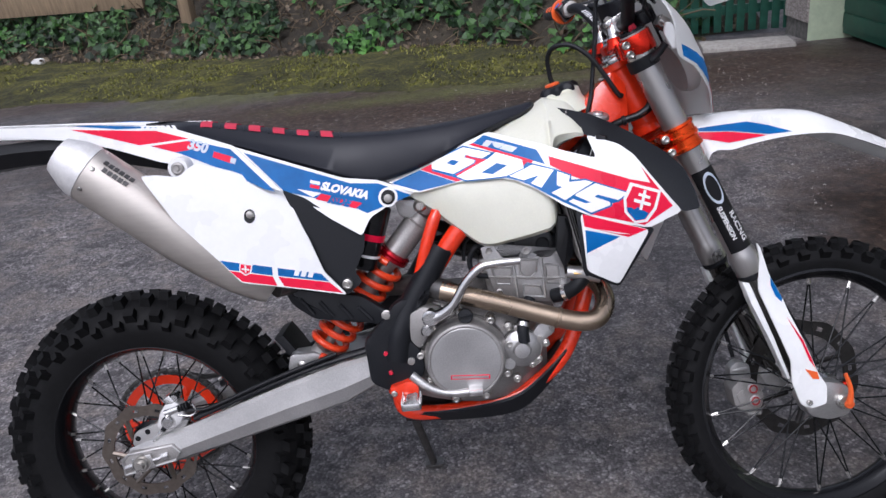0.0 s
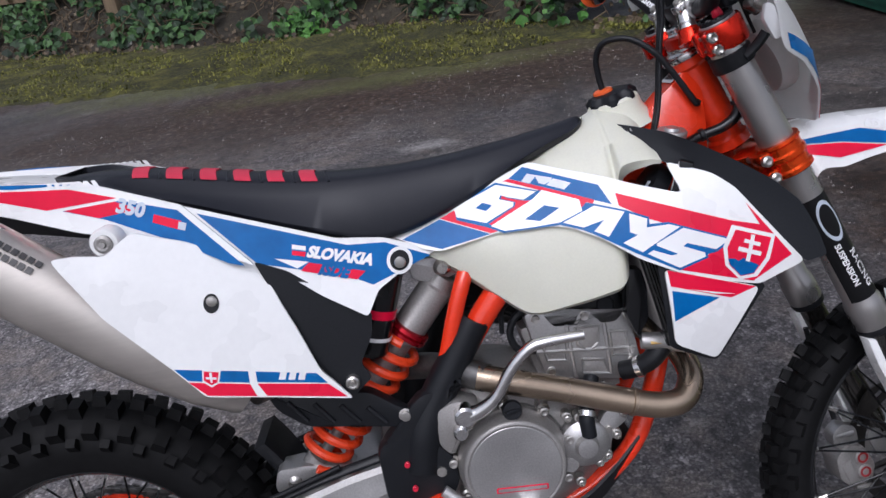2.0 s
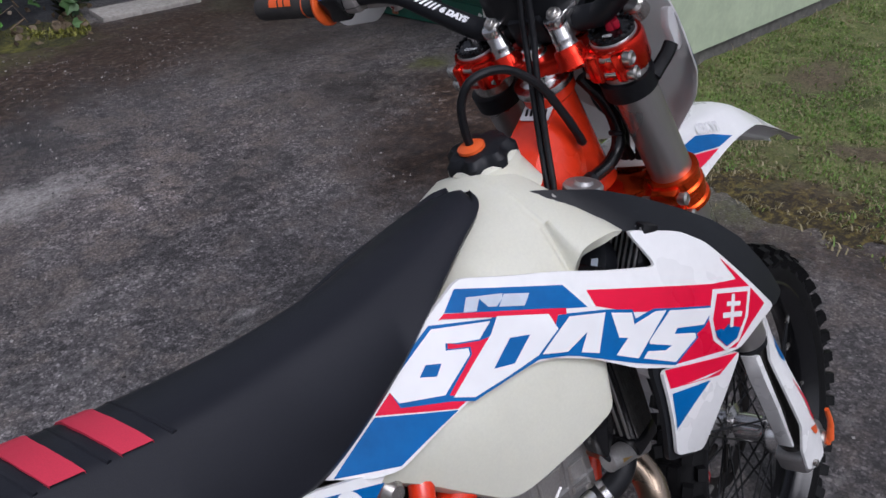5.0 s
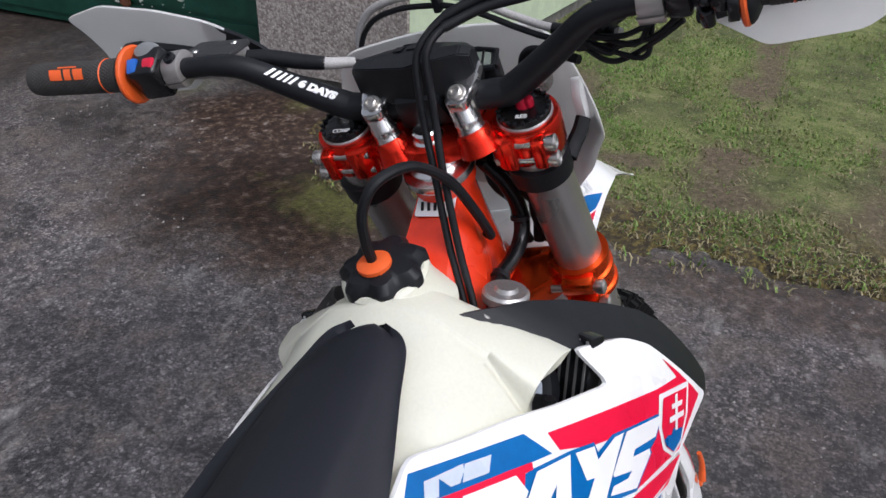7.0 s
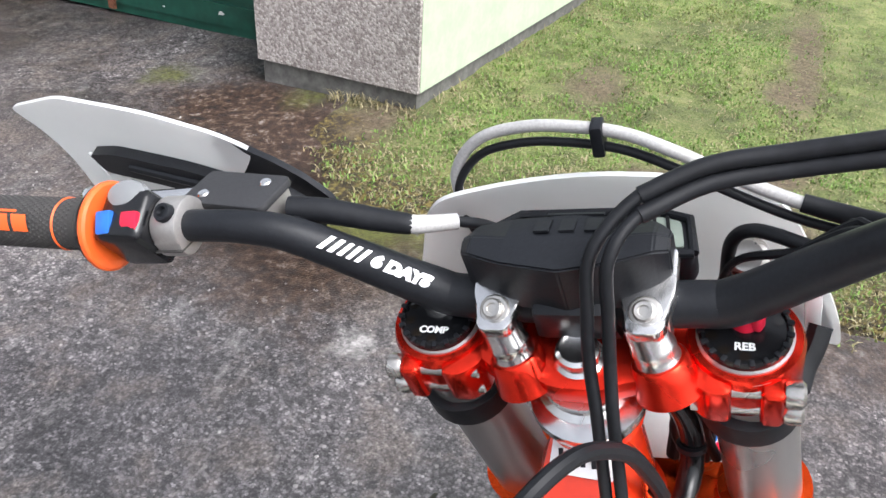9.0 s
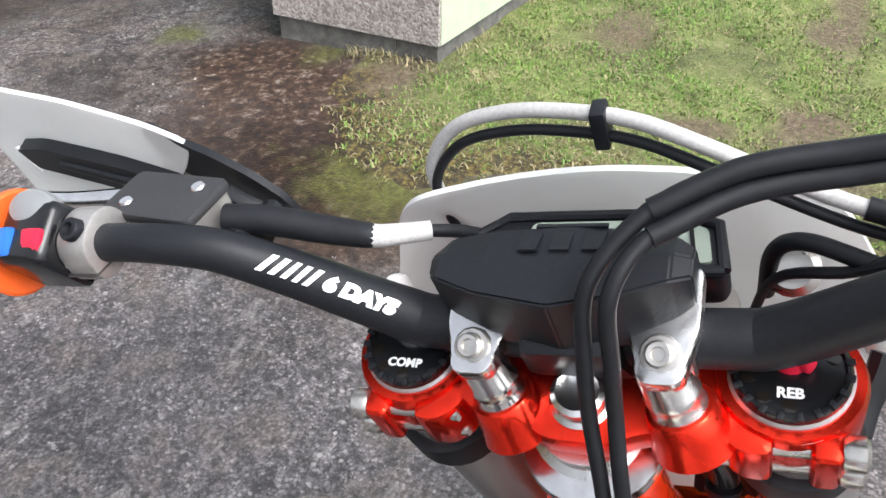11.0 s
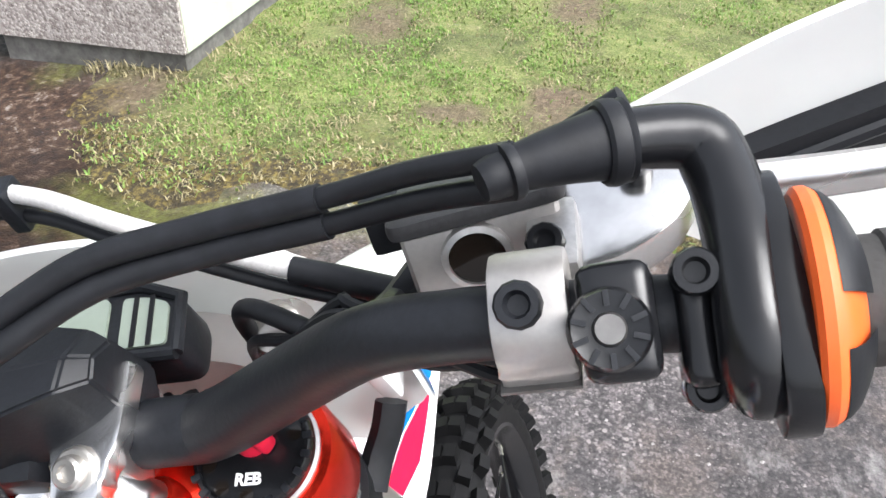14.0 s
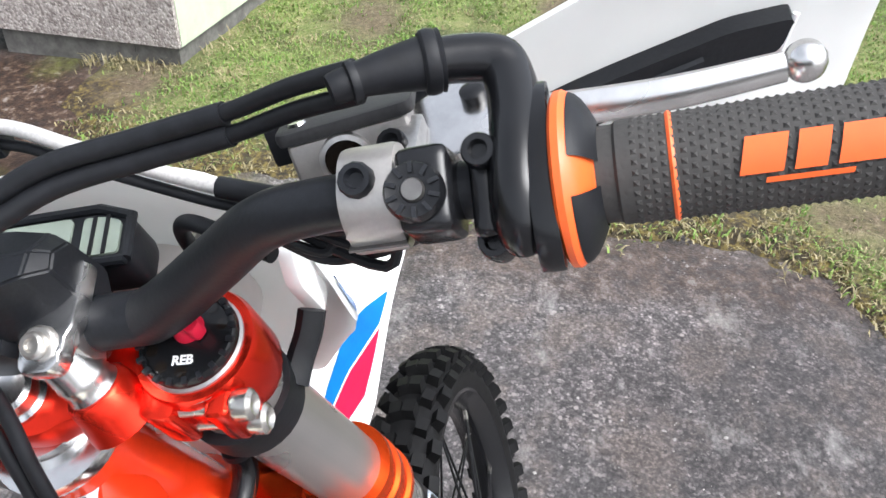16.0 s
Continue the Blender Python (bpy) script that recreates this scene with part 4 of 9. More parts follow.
def disc(w, r, r_in, y, holes, wave, mat, label):
    """A waved brake disc with slots, in its own plane."""
    n = 96
    bm = bmesh.new()
    for h in (-0.002, 0.002):
        for k in range(n):
            a, b = 2 * math.pi * k / n, 2 * math.pi * (k + 1) / n
            ra, rb = r + wave * math.cos(10 * a), r + wave * math.cos(10 * b)
            slot = (k % 8) in (2, 3)
            cuts = [(r_in, r_in + 0.35 * (r - r_in)), (r_in + 0.65 * (r - r_in), None)] if slot else [(r_in, None)]
            for lo, hi in cuts:
                q = [(lo * math.cos(a), lo * math.sin(a)), (lo * math.cos(b), lo * math.sin(b)), ((hi or rb) * math.cos(b), (hi or rb) * math.sin(b)), ((hi or ra) * math.cos(a), (hi or ra) * math.sin(a))]
                bm.faces.new([bm.verts.new((x, y + h, z)) for x, z in q])
    lathe(bm, [(r_in, -0.002), (r_in, 0.002)], Matrix.Translation((0, y, 0)) @ WHEEL, 48, True)
    for k in range(n):
        a, b = 2 * math.pi * k / n, 2 * math.pi * (k + 1) / n
        ra, rb = r + wave * math.cos(10 * a), r + wave * math.cos(10 * b)
        bm.faces.new([bm.verts.new(v) for v in ((ra * math.cos(a), y - 0.002, ra * math.sin(a)), (rb * math.cos(b), y - 0.002, rb * math.sin(b)), (rb * math.cos(b), y + 0.002, rb * math.sin(b)), (ra * math.cos(a), y + 0.002, ra * math.sin(a)))])
    # arms to the hub
    ring = part("brake_disc", bm, mat, w, label)
    for k in range(6):
        a = 2 * math.pi * k / 6
        part("disc_arm", mesh((tube, [((r_in + 0.004) * math.cos(a), y, (r_in + 0.004) * math.sin(a)), (0.045 * math.cos(a + 0.35), y, 0.045 * math.sin(a + 0.35))], 0.006, 6)), mat, ring)
    return ring


LEGS = FORK @ pose(0, 0, 0, -2.0, 0, 0)
FRONT_AXLE = Vector((0.064, 0, -0.900))
rear_rows = ((0.0, 0, 1.0, 0.9, 0.0), (0.34, 6, 0.95, 1.0, 0.5), (-0.34, -6, 0.95, 1.0, 0.5), (0.86, 0, 1.0, 0.85, 0.0), (-0.86, 0, 1.0, 0.85, 0.0), (1.12, 0, 0.7, 0.6, 0.5), (-1.12, 0, 0.7, 0.6, 0.5))
front_rows = ((0.16, 4, 1.0, 0.9, 0.0), (-0.16, -4, 1.0, 0.9, 0.0), (0.55, 8, 0.9, 0.9, 0.5), (-0.55, -8, 0.9, 0.9, 0.5), (0.98, 0, 1.0, 0.8, 0.0), (-0.98, 0, 1.0, 0.8, 0.0))
rear = wheel("rear_wheel", at(0, 0, 0.328), 0.350, 0.232, 0.072, "knobbly rear wheel on a black rim", rear_rows, 34, -1, (0.026, 0.030, 0.017))
front = wheel("front_wheel", LEGS @ Matrix.Translation(FRONT_AXLE), 0.338, 0.268, 0.046, "knobbly front wheel on a black rim", front_rows, 40, 1, (0.024, 0.021, 0.014))
spokes(rear, 0.212, 0.052, 0.040, 0.75)
spokes(front, 0.246, 0.036, 0.036, 0.62)
part("hub", mesh((lathe, [(0.012, -0.07), (0.03, -0.07), (0.05, -0.05), (0.056, -0.042), (0.056, -0.034), (0.036, -0.028), (0.034, 0.028), (0.056, 0.034), (0.056, 0.042), (0.03, 0.07), (0.012, 0.07)], WHEEL, 32)), satin_black, rear)
part("hub", mesh((lathe, [(0.012, -0.062), (0.028, -0.062), (0.030, -0.045), (0.040, -0.040), (0.040, -0.032), (0.026, -0.026), (0.024, 0.02), (0.040, 0.030), (0.040, 0.040), (0.03, 0.06), (0.012, 0.06)], WHEEL, 32)), bright_metal, front)
disc(rear, 0.108, 0.082, -0.078, 8, 0.003, disc_steel, "waved steel rear brake disc")
disc(front, 0.138, 0.104, 0.062, 8, 0.003, dark_disc, "waved steel front brake disc")


# ---- body panels ----
def shroud_y(x, z):
    x, z = x - 0.9, z - 0.85
    return -0.1613 - 0.198 * x + 0.384 * z - 0.252 * x * x - 0.97 * x * z + 1.18 * z * z


def panel_y(x, z):
    """The white panel over the silencer; a soft crease runs along its upper edge."""
    y = -0.177 + 0.266 * (x - 0.4) + 0.226 * (z - 0.85)
    crease = z - (0.955 - 0.42 * (x - 0.18))
    return y + 0.30 * max(0.0, crease + 0.035) - 0.35 * max(0.0, -(z - 0.70)) * 0.2


def cover_y(x, z):
    return -0.171 + 0.205 * (x - 0.4) + 0.382 * (z - 0.85)


def tail_y(x, z):
    return -0.105 - 0.075 * max(0.0, x) - 0.5 * (1.05 - z) * max(0.0, min(1.0, (x + 0.1) / 0.3)) * 0.5


def wing_y(x, z):
    """The black upper shroud: rolls inwards towards its upper edge."""
    rise = max(0.0, (z - 0.776) * 0.72 + (x - 1.168) * 0.69)
    return shroud_y(x, z) + 0.55 * rise + 2.5 * rise * rise + 0.043 * max(0.0, (1.04 - x) / 0.086) ** 1.5


def film(name, poly, f, mat, parent, lift, label="", step=0.03, left=False):
    """A thin printed film on a moulded panel."""
    return part(name, shell(poly, f, 0.0, step, left, lift), mat, parent, label)


SHROUD = [(0.594, 0.881), (0.70, 0.913), (0.819, 0.956), (0.866, 0.940), (0.916, 0.925), (0.960, 0.908), (1.022, 0.888), (1.008, 0.934), (1.065, 0.912), (1.090, 0.890), (1.112, 0.856), (1.142, 0.812), (1.168, 0.777), (1.108, 0.748), (1.054, 0.760), (0.998, 0.779), (0.950, 0.803), (0.902, 0.838), (0.862, 0.858), (0.820, 0.867), (0.758, 0.865), (0.666, 0.850), (0.640, 0.857)]
LOWER = [(0.980, 0.784), (1.108, 0.744), (1.047, 0.634), (0.986, 0.668)]
WING = [(0.938, 0.996), (0.985, 0.984), (1.026, 0.971), (1.070, 0.947), (1.120, 0.914), (1.160, 0.884), (1.188, 0.852), (1.200, 0.810), (1.204, 0.778), (1.170, 0.775), (1.142, 0.810), (1.112, 0.854), (1.090, 0.888), (1.065, 0.910), (1.008, 0.932), (0.978, 0.962)]
shrouds = []
for left in (False, True):
    sh = part("radiator_shroud", shell(rounded(SHROUD, 0.008, 2), shroud_y, 0.004, 0.03, left), white_plastic, bike, "white radiator shroud with blue and red graphics")
    lo = part("shroud_wing", shell(rounded(LOWER, 0.010, 3), shroud_y, 0.004, 0.03, left), white_plastic, bike, "white lower shroud wing with black trim")
    part("trim", shell(rounded([(0.973, 0.792), (1.114, 0.748), (1.117, 0.742), (1.049, 0.627), (0.979, 0.662)], 0.010, 3), lambda x, z: shroud_y(x, z) + 0.006, 0.006, 0.03, left), black_plastic, lo)
    bw = part("shroud_cowl", shell(rounded(WING, 0.006, 2), wing_y, 0.004, 0.02, left), black_plastic, bike, "matt black upper shroud cowl")
    part("screw", mesh((lathe, [(0.0, 0.004), (0.004, 0.004), (0.006, 0.002), (0.006, -0.004)], at(0.985, (0.083 if left else -0.083), 0.9765) @ pose(0, 0, 0, -40 if left else 40, 0, 0), 12)), bolt_metal, bw)
    shrouds.append((sh, lo))

# printed films on the shrouds
for left, (sh, lo) in zip((False, True), shrouds):
    for nm, poly, mat, lift in (
            ("blue_film", [(0.672, 0.893), (0.744, 0.864), (0.668, 0.853), (0.611, 0.873)], blue_film, 0.0006),
            ("red_film", [(0.698, 0.903), (0.698, 0.894), (0.760, 0.867), (0.744, 0.865), (0.673, 0.894)], red_film, 0.0006),
            ("blue_film", [(0.809, 0.950), (0.911, 0.913), (0.924, 0.884), (0.880, 0.900), (0.786, 0.936)], blue_film, 0.0006),
            ("red_film", [(0.932, 0.899), (1.079, 0.844), (1.114, 0.835), (1.100, 0.867), (1.151, 0.788), (1.099, 0.754), (1.000, 0.782), (1.036, 0.795), (1.070, 0.818), (1.013, 0.840), (0.971, 0.858), (0.933, 0.881)], red_film, 0.0006),
            ("blue_film", [(0.697, 0.909), (0.765, 0.933), (0.824, 0.915), (0.831, 0.918), (0.880, 0.899), (0.886, 0.891), (0.899, 0.888), (0.941, 0.874), (0.971, 0.861), (0.970, 0.851), (0.996, 0.851), (1.013, 0.844), (1.079, 0.818), (1.054, 0.802), (1.041, 0.800), (1.042, 0.795), (1.001, 0.781), (0.949, 0.810), (0.910, 0.834), (0.889, 0.847), (0.875, 0.854), (0.846, 0.864), (0.763, 0.863), (0.742, 0.873), (0.697, 0.889)], blue_film, 0.0010),
            ("red_film", [(0.776, 0.933), (0.785, 0.936), (0.878, 0.902), (0.901, 0.893), (0.898, 0.888), (0.889, 0.891), (0.878, 0.882), (0.875, 0.897), (0.780, 0.933)], red_film, 0.0014),
            ("red_film", [(0.771, 0.914), (0.779, 0.9095), (0.801, 0.9035), (0.812, 0.9025), (0.748, 0.8755), (0.744, 0.878), (0.786, 0.897), (0.789, 0.903), (0.768, 0.910)], red_film, 0.0014)):
        film(nm, poly, shroud_y, mat, sh, lift, left=left)
    # the block lettering "6DAYS" as five cut films
    for nm, poly in (
            ("digit_film", [(0.765, 0.930), (0.821, 0.914), (0.801, 0.905), (0.779, 0.911), (0.769, 0.915), (0.765, 0.910), (0.786, 0.903), (0.784, 0.898), (0.740, 0.880), (0.698, 0.893), (0.696, 0.906)]),
            ("letter_film", [(0.830, 0.915), (0.880, 0.896), (0.881, 0.880), (0.847, 0.868), (0.806, 0.866), (0.765, 0.866), (0.746, 0.875), (0.814, 0.904)]),
            ("letter_film", [(0.899, 0.885), (0.939, 0.872), (0.930, 0.862), (0.911, 0.840), (0.892, 0.850), (0.909, 0.864), (0.878, 0.857), (0.851, 0.867)]),
            ("letter_film", [(0.945, 0.869), (0.968, 0.859), (0.965, 0.847), (0.996, 0.848), (1.010, 0.843), (0.954, 0.813), (0.929, 0.829), (0.951, 0.838), (0.941, 0.843)]),
            ("letter_film", [(1.014, 0.841), (1.073, 0.818), (1.053, 0.806), (1.016, 0.819), (1.010, 0.815), (1.038, 0.803), (1.038, 0.797), (1.001, 0.785), (0.960, 0.810), (0.969, 0.814), (0.992, 0.804), (1.002, 0.805), (0.974, 0.820), (0.975, 0.823)])):
        film(nm, poly, shroud_y, white_film, sh, 0.0019, "white block lettering 6DAYS", left=left)
    for poly in ([(0.728, 0.902), (0.740, 0.908), (0.754, 0.903), (0.743, 0.896)], [(0.797, 0.878), (0.829, 0.894), (0.850, 0.888), (0.819, 0.873)]):
        film("blue_film", poly, shroud_y, blue_film, sh, 0.0024, left=left)
    # coat of arms: white rim, red field, blue hills, double cross
    for nm, poly, mat, lift in (
            ("crest_rim", [(1.078, 0.838), (1.132, 0.819), (1.122, 0.784), (1.104, 0.760), (1.081, 0.758), (1.063, 0.781), (1.063, 0.808)], white_film, 0.0012),
            ("crest_field", [(1.082, 0.831), (1.126, 0.815), (1.117, 0.787), (1.100, 0.765), (1.082, 0.763), (1.068, 0.782), (1.068, 0.806)], red_film, 0.0017),
            ("crest_hill", [(1.067, 0.791), (1.076, 0.790), (1.081, 0.786), (1.088, 0.790), (1.097, 0.783), (1.107, 0.777), (1.100, 0.766), (1.082, 0.764), (1.069, 0.782)], blue_film, 0.0021),
            ("crest_cross", [(1.101, 0.822), (1.106, 0.821), (1.095, 0.783), (1.090, 0.785)], white_film, 0.0025),
            ("crest_cross", [(1.092, 0.817), (1.112, 0.809), (1.110, 0.804), (1.090, 0.812)], white_film, 0.0028),
            ("crest_cross", [(1.083, 0.807), (1.112, 0.796), (1.110, 0.790), (1.081, 0.801)], white_film, 0.0028)):
        film(nm, poly, shroud_y, mat, sh, lift, left=left)
    # maker's mark as plain slanted bars
    for poly in ([(0.803, 0.930), (0.815, 0.926), (0.827, 0.936), (0.814, 0.940)], [(0.824, 0.937), (0.849, 0.930), (0.846, 0.926), (0.836, 0.922), (0.828, 0.925)], [(0.838, 0.921), (0.862, 0.912), (0.874, 0.920), (0.850, 0.929)]):
        film("mark_bar", poly, shroud_y, grey_film, sh, 0.0013, left=left)
    film("red_film", [(0.984, 0.783), (1.102, 0.745), (1.068, 0.732), (0.986, 0.759)], shroud_y, red_film, lo, 0.0007, left=left)
    film("blue_film", [(0.987, 0.752), (1.052, 0.734), (0.987, 0.705)], shroud_y, blue_film, lo, 0.0007, left=left)
    film("white_film", [(1.010, 0.752), (1.075, 0.737), (1.045, 0.741)], shroud_y, white_film, lo, 0.0011, left=left)

# white panels over the silencer and the airbox
PANEL = [(0.141, 0.948), (0.168, 0.946), (0.206, 0.937), (0.222, 0.950), (0.240, 0.960), (0.305, 0.934), (0.372, 0.900), (0.400, 0.884), (0.440, 0.787), (0.464, 0.718), (0.504, 0.668), (0.385, 0.701), (0.307, 0.722), (0.270, 0.769), (0.195, 0.857)]
COVER = [(0.306, 0.982), (0.515, 0.896), (0.583, 0.884), (0.660, 0.851), (0.607, 0.834), (0.565, 0.813), (0.545, 0.780), (0.484, 0.822), (0.440, 0.859), (0.397, 0.884)]
BLACK = [(0.396, 0.888), (0.440, 0.866), (0.491, 0.824), (0.550, 0.782), (0.544, 0.748), (0.521, 0.709), (0.534, 0.685), (0.502, 0.662), (0.462, 0.715), (0.436, 0.784)]
TAIL = [(-0.46, 1.085), (-0.30, 1.074), (-0.12, 1.062), (0.02, 1.051), (0.168, 1.037), (0.308, 0.984), (0.400, 0.886), (0.310, 0.924), (0.215, 0.950), (0.148, 0.968), (0.050, 1.003), (-0.041, 1.028), (-0.14, 1.043), (-0.30, 1.056), (-0.45, 1.066)]
for left in (False, True):
    sp = part("side_panel", shell(rounded(PANEL, 0.006, 2), panel_y, 0.004, 0.025, left), white_plastic, bike, "white side panel over the silencer with a blue and red lower band")
    cv = part("airbox_cover", shell(rounded(COVER, 0.006, 2), cover_y, 0.004, 0.03, left), white_plastic, bike, "white airbox cover with blue graphics")
    bc = part("airbox_side", shell(rounded(BLACK, 0.006, 2), lambda x, z: -0.160 + 0.10 * (x - 0.5) + 0.08 * (z - 0.8), 0.004, 0.03, left), black_plastic, bike, "matt black airbox side")
    tl = part("tail_side", shell(rounded(TAIL, 0.006, 2), tail_y, 0.004, 0.03, left), white_plastic, bike, "white tail panel with red and blue graphics")
    s = 1 if left else -1
    for nm, poly, mat in (("blue_film", [(0.271, 0.770), (0.366, 0.743), (0.366, 0.727), (0.287, 0.750)], blue_film), ("blue_film", [(0.376, 0.740), (0.458, 0.716), (0.471, 0.699), (0.376, 0.725)], blue_film), ("red_film", [(0.287, 0.748), (0.366, 0.725), (0.373, 0.706), (0.309, 0.724)], red_film), ("red_film", [(0.376, 0.723), (0.472, 0.697), (0.496, 0.673), (0.386, 0.703)], red_film)):
        film(nm, poly, panel_y, mat, sp, 0.0007, left=left)
    film("crest_rim", [(0.307, 0.761), (0.331, 0.754), (0.326, 0.737), (0.316, 0.734), (0.305, 0.744)], panel_y, white_film, sp, 0.0012, left=left)
    film("crest_field", [(0.309, 0.758), (0.328, 0.752), (0.324, 0.739), (0.316, 0.737), (0.307, 0.746)], panel_y, red_film, sp, 0.0016, left=left)
    film("crest_cross", [(0.3155, 0.755), (0.319, 0.754), (0.318, 0.740), (0.3155, 0.741)], panel_y, white_film, sp, 0.0020, left=left)
    film("crest_cross", [(0.310, 0.750), (0.324, 0.746), (0.324, 0.743), (0.310, 0.747)], panel_y, white_film, sp, 0.0022, left=left)
    for k in range(3):
        x0, z0 = 0.405 + 0.013 * k, 0.721 - 0.0036 * k
        film("mark_bar", [(x0, z0), (x0 + 0.009, z0 - 0.0025), (x0 + 0.013, z0 + 0.0075), (x0 + 0.004, z0 + 0.010)], panel_y, white_film, sp, 0.0012, left=left)
    film("blue_film", [(0.326, 0.968), (0.530, 0.884), (0.585, 0.877), (0.650, 0.846), (0.598, 0.832), (0.559, 0.822), (0.528, 0.840), (0.452, 0.866), (0.400, 0.884)], cover_y, blue_film, cv, 0.0007, left=left)
    film("red_film", [(0.459, 0.862), (0.472, 0.871), (0.551, 0.843), (0.537, 0.834)], cover_y, red_film, cv, 0.0012, left=left)
    film("white_film", [(0.425, 0.886), (0.472, 0.872), (0.455, 0.866)], cover_y, white_film, cv, 0.0011, left=left)
    film("white_film", [(0.452, 0.900), (0.471, 0.894), (0.470, 0.888), (0.451, 0.894)], cover_y, white_film, cv, 0.0012, left=left)
    film("red_film", [(0.451, 0.892), (0.470, 0.886), (0.468, 0.880), (0.450, 0.886)], cover_y, red_film, cv, 0.0012, left=left)

    def on_cover(cx, cz, slope):
        a = math.radians(slope)

        def place(x, y):
            X, Z = cx + (x * math.cos(a) - y * math.sin(a)) * (-1 if left else 1), cz + x * math.sin(a) * 1.0 + y * math.cos(a)
            return X, s * -1 * (cover_y(X, Z) - 0.0017), Z
        return place
    part("country_name", lettering("SLOVAKIA", 0.0145, on_cover(0.517, 0.871, -18.5 if not left else 18.5), shear=0.25, bold=0.0012, spacing=0.98), white_film, cv, "white lettering SLOVAKIA")
    part("event_name", lettering("ISDE", 0.014, on_cover(0.505, 0.8525, -18.5 if not left else 18.5), shear=0.35, bold=0.0016, spacing=1.1), blue_film, cv, "blue lettering ISDE")
    # white ring and bolt seen through it
    ring = [(0.603 + r * math.cos(a), 0.848 + r * math.sin(a)) for a, r in [(2 * math.pi * k / 24, 0.0195) for k in range(24)]]
    film("bolt_ring", ring, cover_y, white_film, cv, 0.0016, left=left)
    film("bolt_hole", [(0.603 + 0.0145 * math.cos(2 * math.pi * k / 24), 0.848 + 0.0145 * math.sin(2 * math.pi * k / 24)) for k in range(24)], cover_y, black_film, cv, 0.0021, left=left)
    part("bolt", mesh((lathe, [(0.0, 0.003), (0.004, 0.004), (0.008, 0.003), (0.008, 0.0), (0.009, -0.001)], at(0.603, s * 0.139, 0.846) @ pose(0, 0, 0, 90 * -s, 0, 0), 12)), bolt_metal, cv)
    # bolt in the side panel; its recess is only shade painted as dark film
    film("bolt_hole", [(0.333 + 0.0105 * math.cos(2 * math.pi * k / 20), 0.846 + 0.0135 * math.sin(2 * math.pi * k / 20)) for k in range(20)], panel_y, satin_black, sp, 0.0006, left=left)
    part("bolt", mesh((lathe, [(0.0, 0.004), (0.003, 0.004), (0.007, 0.003), (0.008, 0.0)], at(0.334, s * -(panel_y(0.334, 0.849) - 0.001), 0.849) @ pose(0, 0, 0, 90 * -s, 0, 0), 12)), bolt_metal, sp)
    if not left:
        part("panel_boss", mesh((lathe, [(0.0, 0.001), (0.019, 0.001), (0.022, -0.004), (0.022, -0.03)], at(0.205, -0.186, 0.953) @ pose(0, 0, 0, 90, 0, 0), 24)), white_plastic, sp)
    for x, z, r, f in ((0.505, 0.686, 0.0105, None), (0.205, 0.953, 0.0125, None)):
        y = -0.180 if x > 0.4 else -0.192
        part("panel_bolt", mesh((lathe, [(0.0, 0.004), (r * 0.35, 0.004), (r * 0.4, 0.001), (r * 0.7, 0.002), (r, 0.0), (r, -0.012)], at(x, s * -y, z) @ pose(0, 0, 0, 90 * -s, 0, 0), 20)), bolt_metal if x > 0.4 else engine_grey, bc if x > 0.4 else sp)
    film("blue_film", [(-0.026, 1.0555), (0.013, 1.0535), (0.120, 1.0405), (0.164, 1.034), (0.068, 1.0405)], tail_y, blue_film, tl, 0.0007, left=left)
    film("red_film", [(-0.03, 1.049), (0.105, 1.0335), (0.150, 1.029), (0.218, 1.007), (0.112, 1.004), (0.020, 1.033)], tail_y, red_film, tl, 0.0007, left=left)
    film("blue_film", [(0.135, 1.000), (0.222, 1.003), (0.302, 0.978), (0.386, 0.887), (0.364, 0.894), (0.285, 0.938), (0.198, 0.979)], tail_y, blue_film, tl, 0.0007, left=left)
    film("red_film", [(0.137, 1.0000), (0.214, 1.0027), (0.250, 0.987), (0.187, 0.983)], tail_y, red_film, tl, 0.0010, left=left)

    def on_tail(x, y):
        X, Z = 0.235 + (x * 0.945 + y * 0.33) * (-1 if left else 1), 0.990 - x * 0.33 * (-1 if left else 1) * (-1 if left else 1) * (1 if not left else -1) + y * 0.945
        return X, s * -1 * (tail_y(X, Z) - 0.0016), Z
    part("size_number", lettering("350", 0.019, on_tail, shear=0.12, bold=0.0014), grey_film, tl, "pale grey number 350")
    film("model_bar", [(0.268, 0.977), (0.306, 0.962), (0.302, 0.950), (0.264, 0.966)], tail_y, red_film, tl, 0.0014, left=left)
    film("model_bar", [(0.302, 0.962), (0.313, 0.958), (0.309, 0.948), (0.299, 0.952)], tail_y, grey_film, tl, 0.0018, left=left)
    for k in range(7):
        x0 = 0.118 + 0.011 * k
        film("mark_bar", [(x0, 1.0435 - 0.08 * (x0 - 0.1)), (x0 + 0.007, 1.043 - 0.08 * (x0 - 0.1)), (x0 + 0.012, 1.033 - 0.08 * (x0 - 0.1)), (x0 + 0.005, 1.0335 - 0.08 * (x0 - 0.1))], tail_y, white_film, tl, 0.0012, left=left)


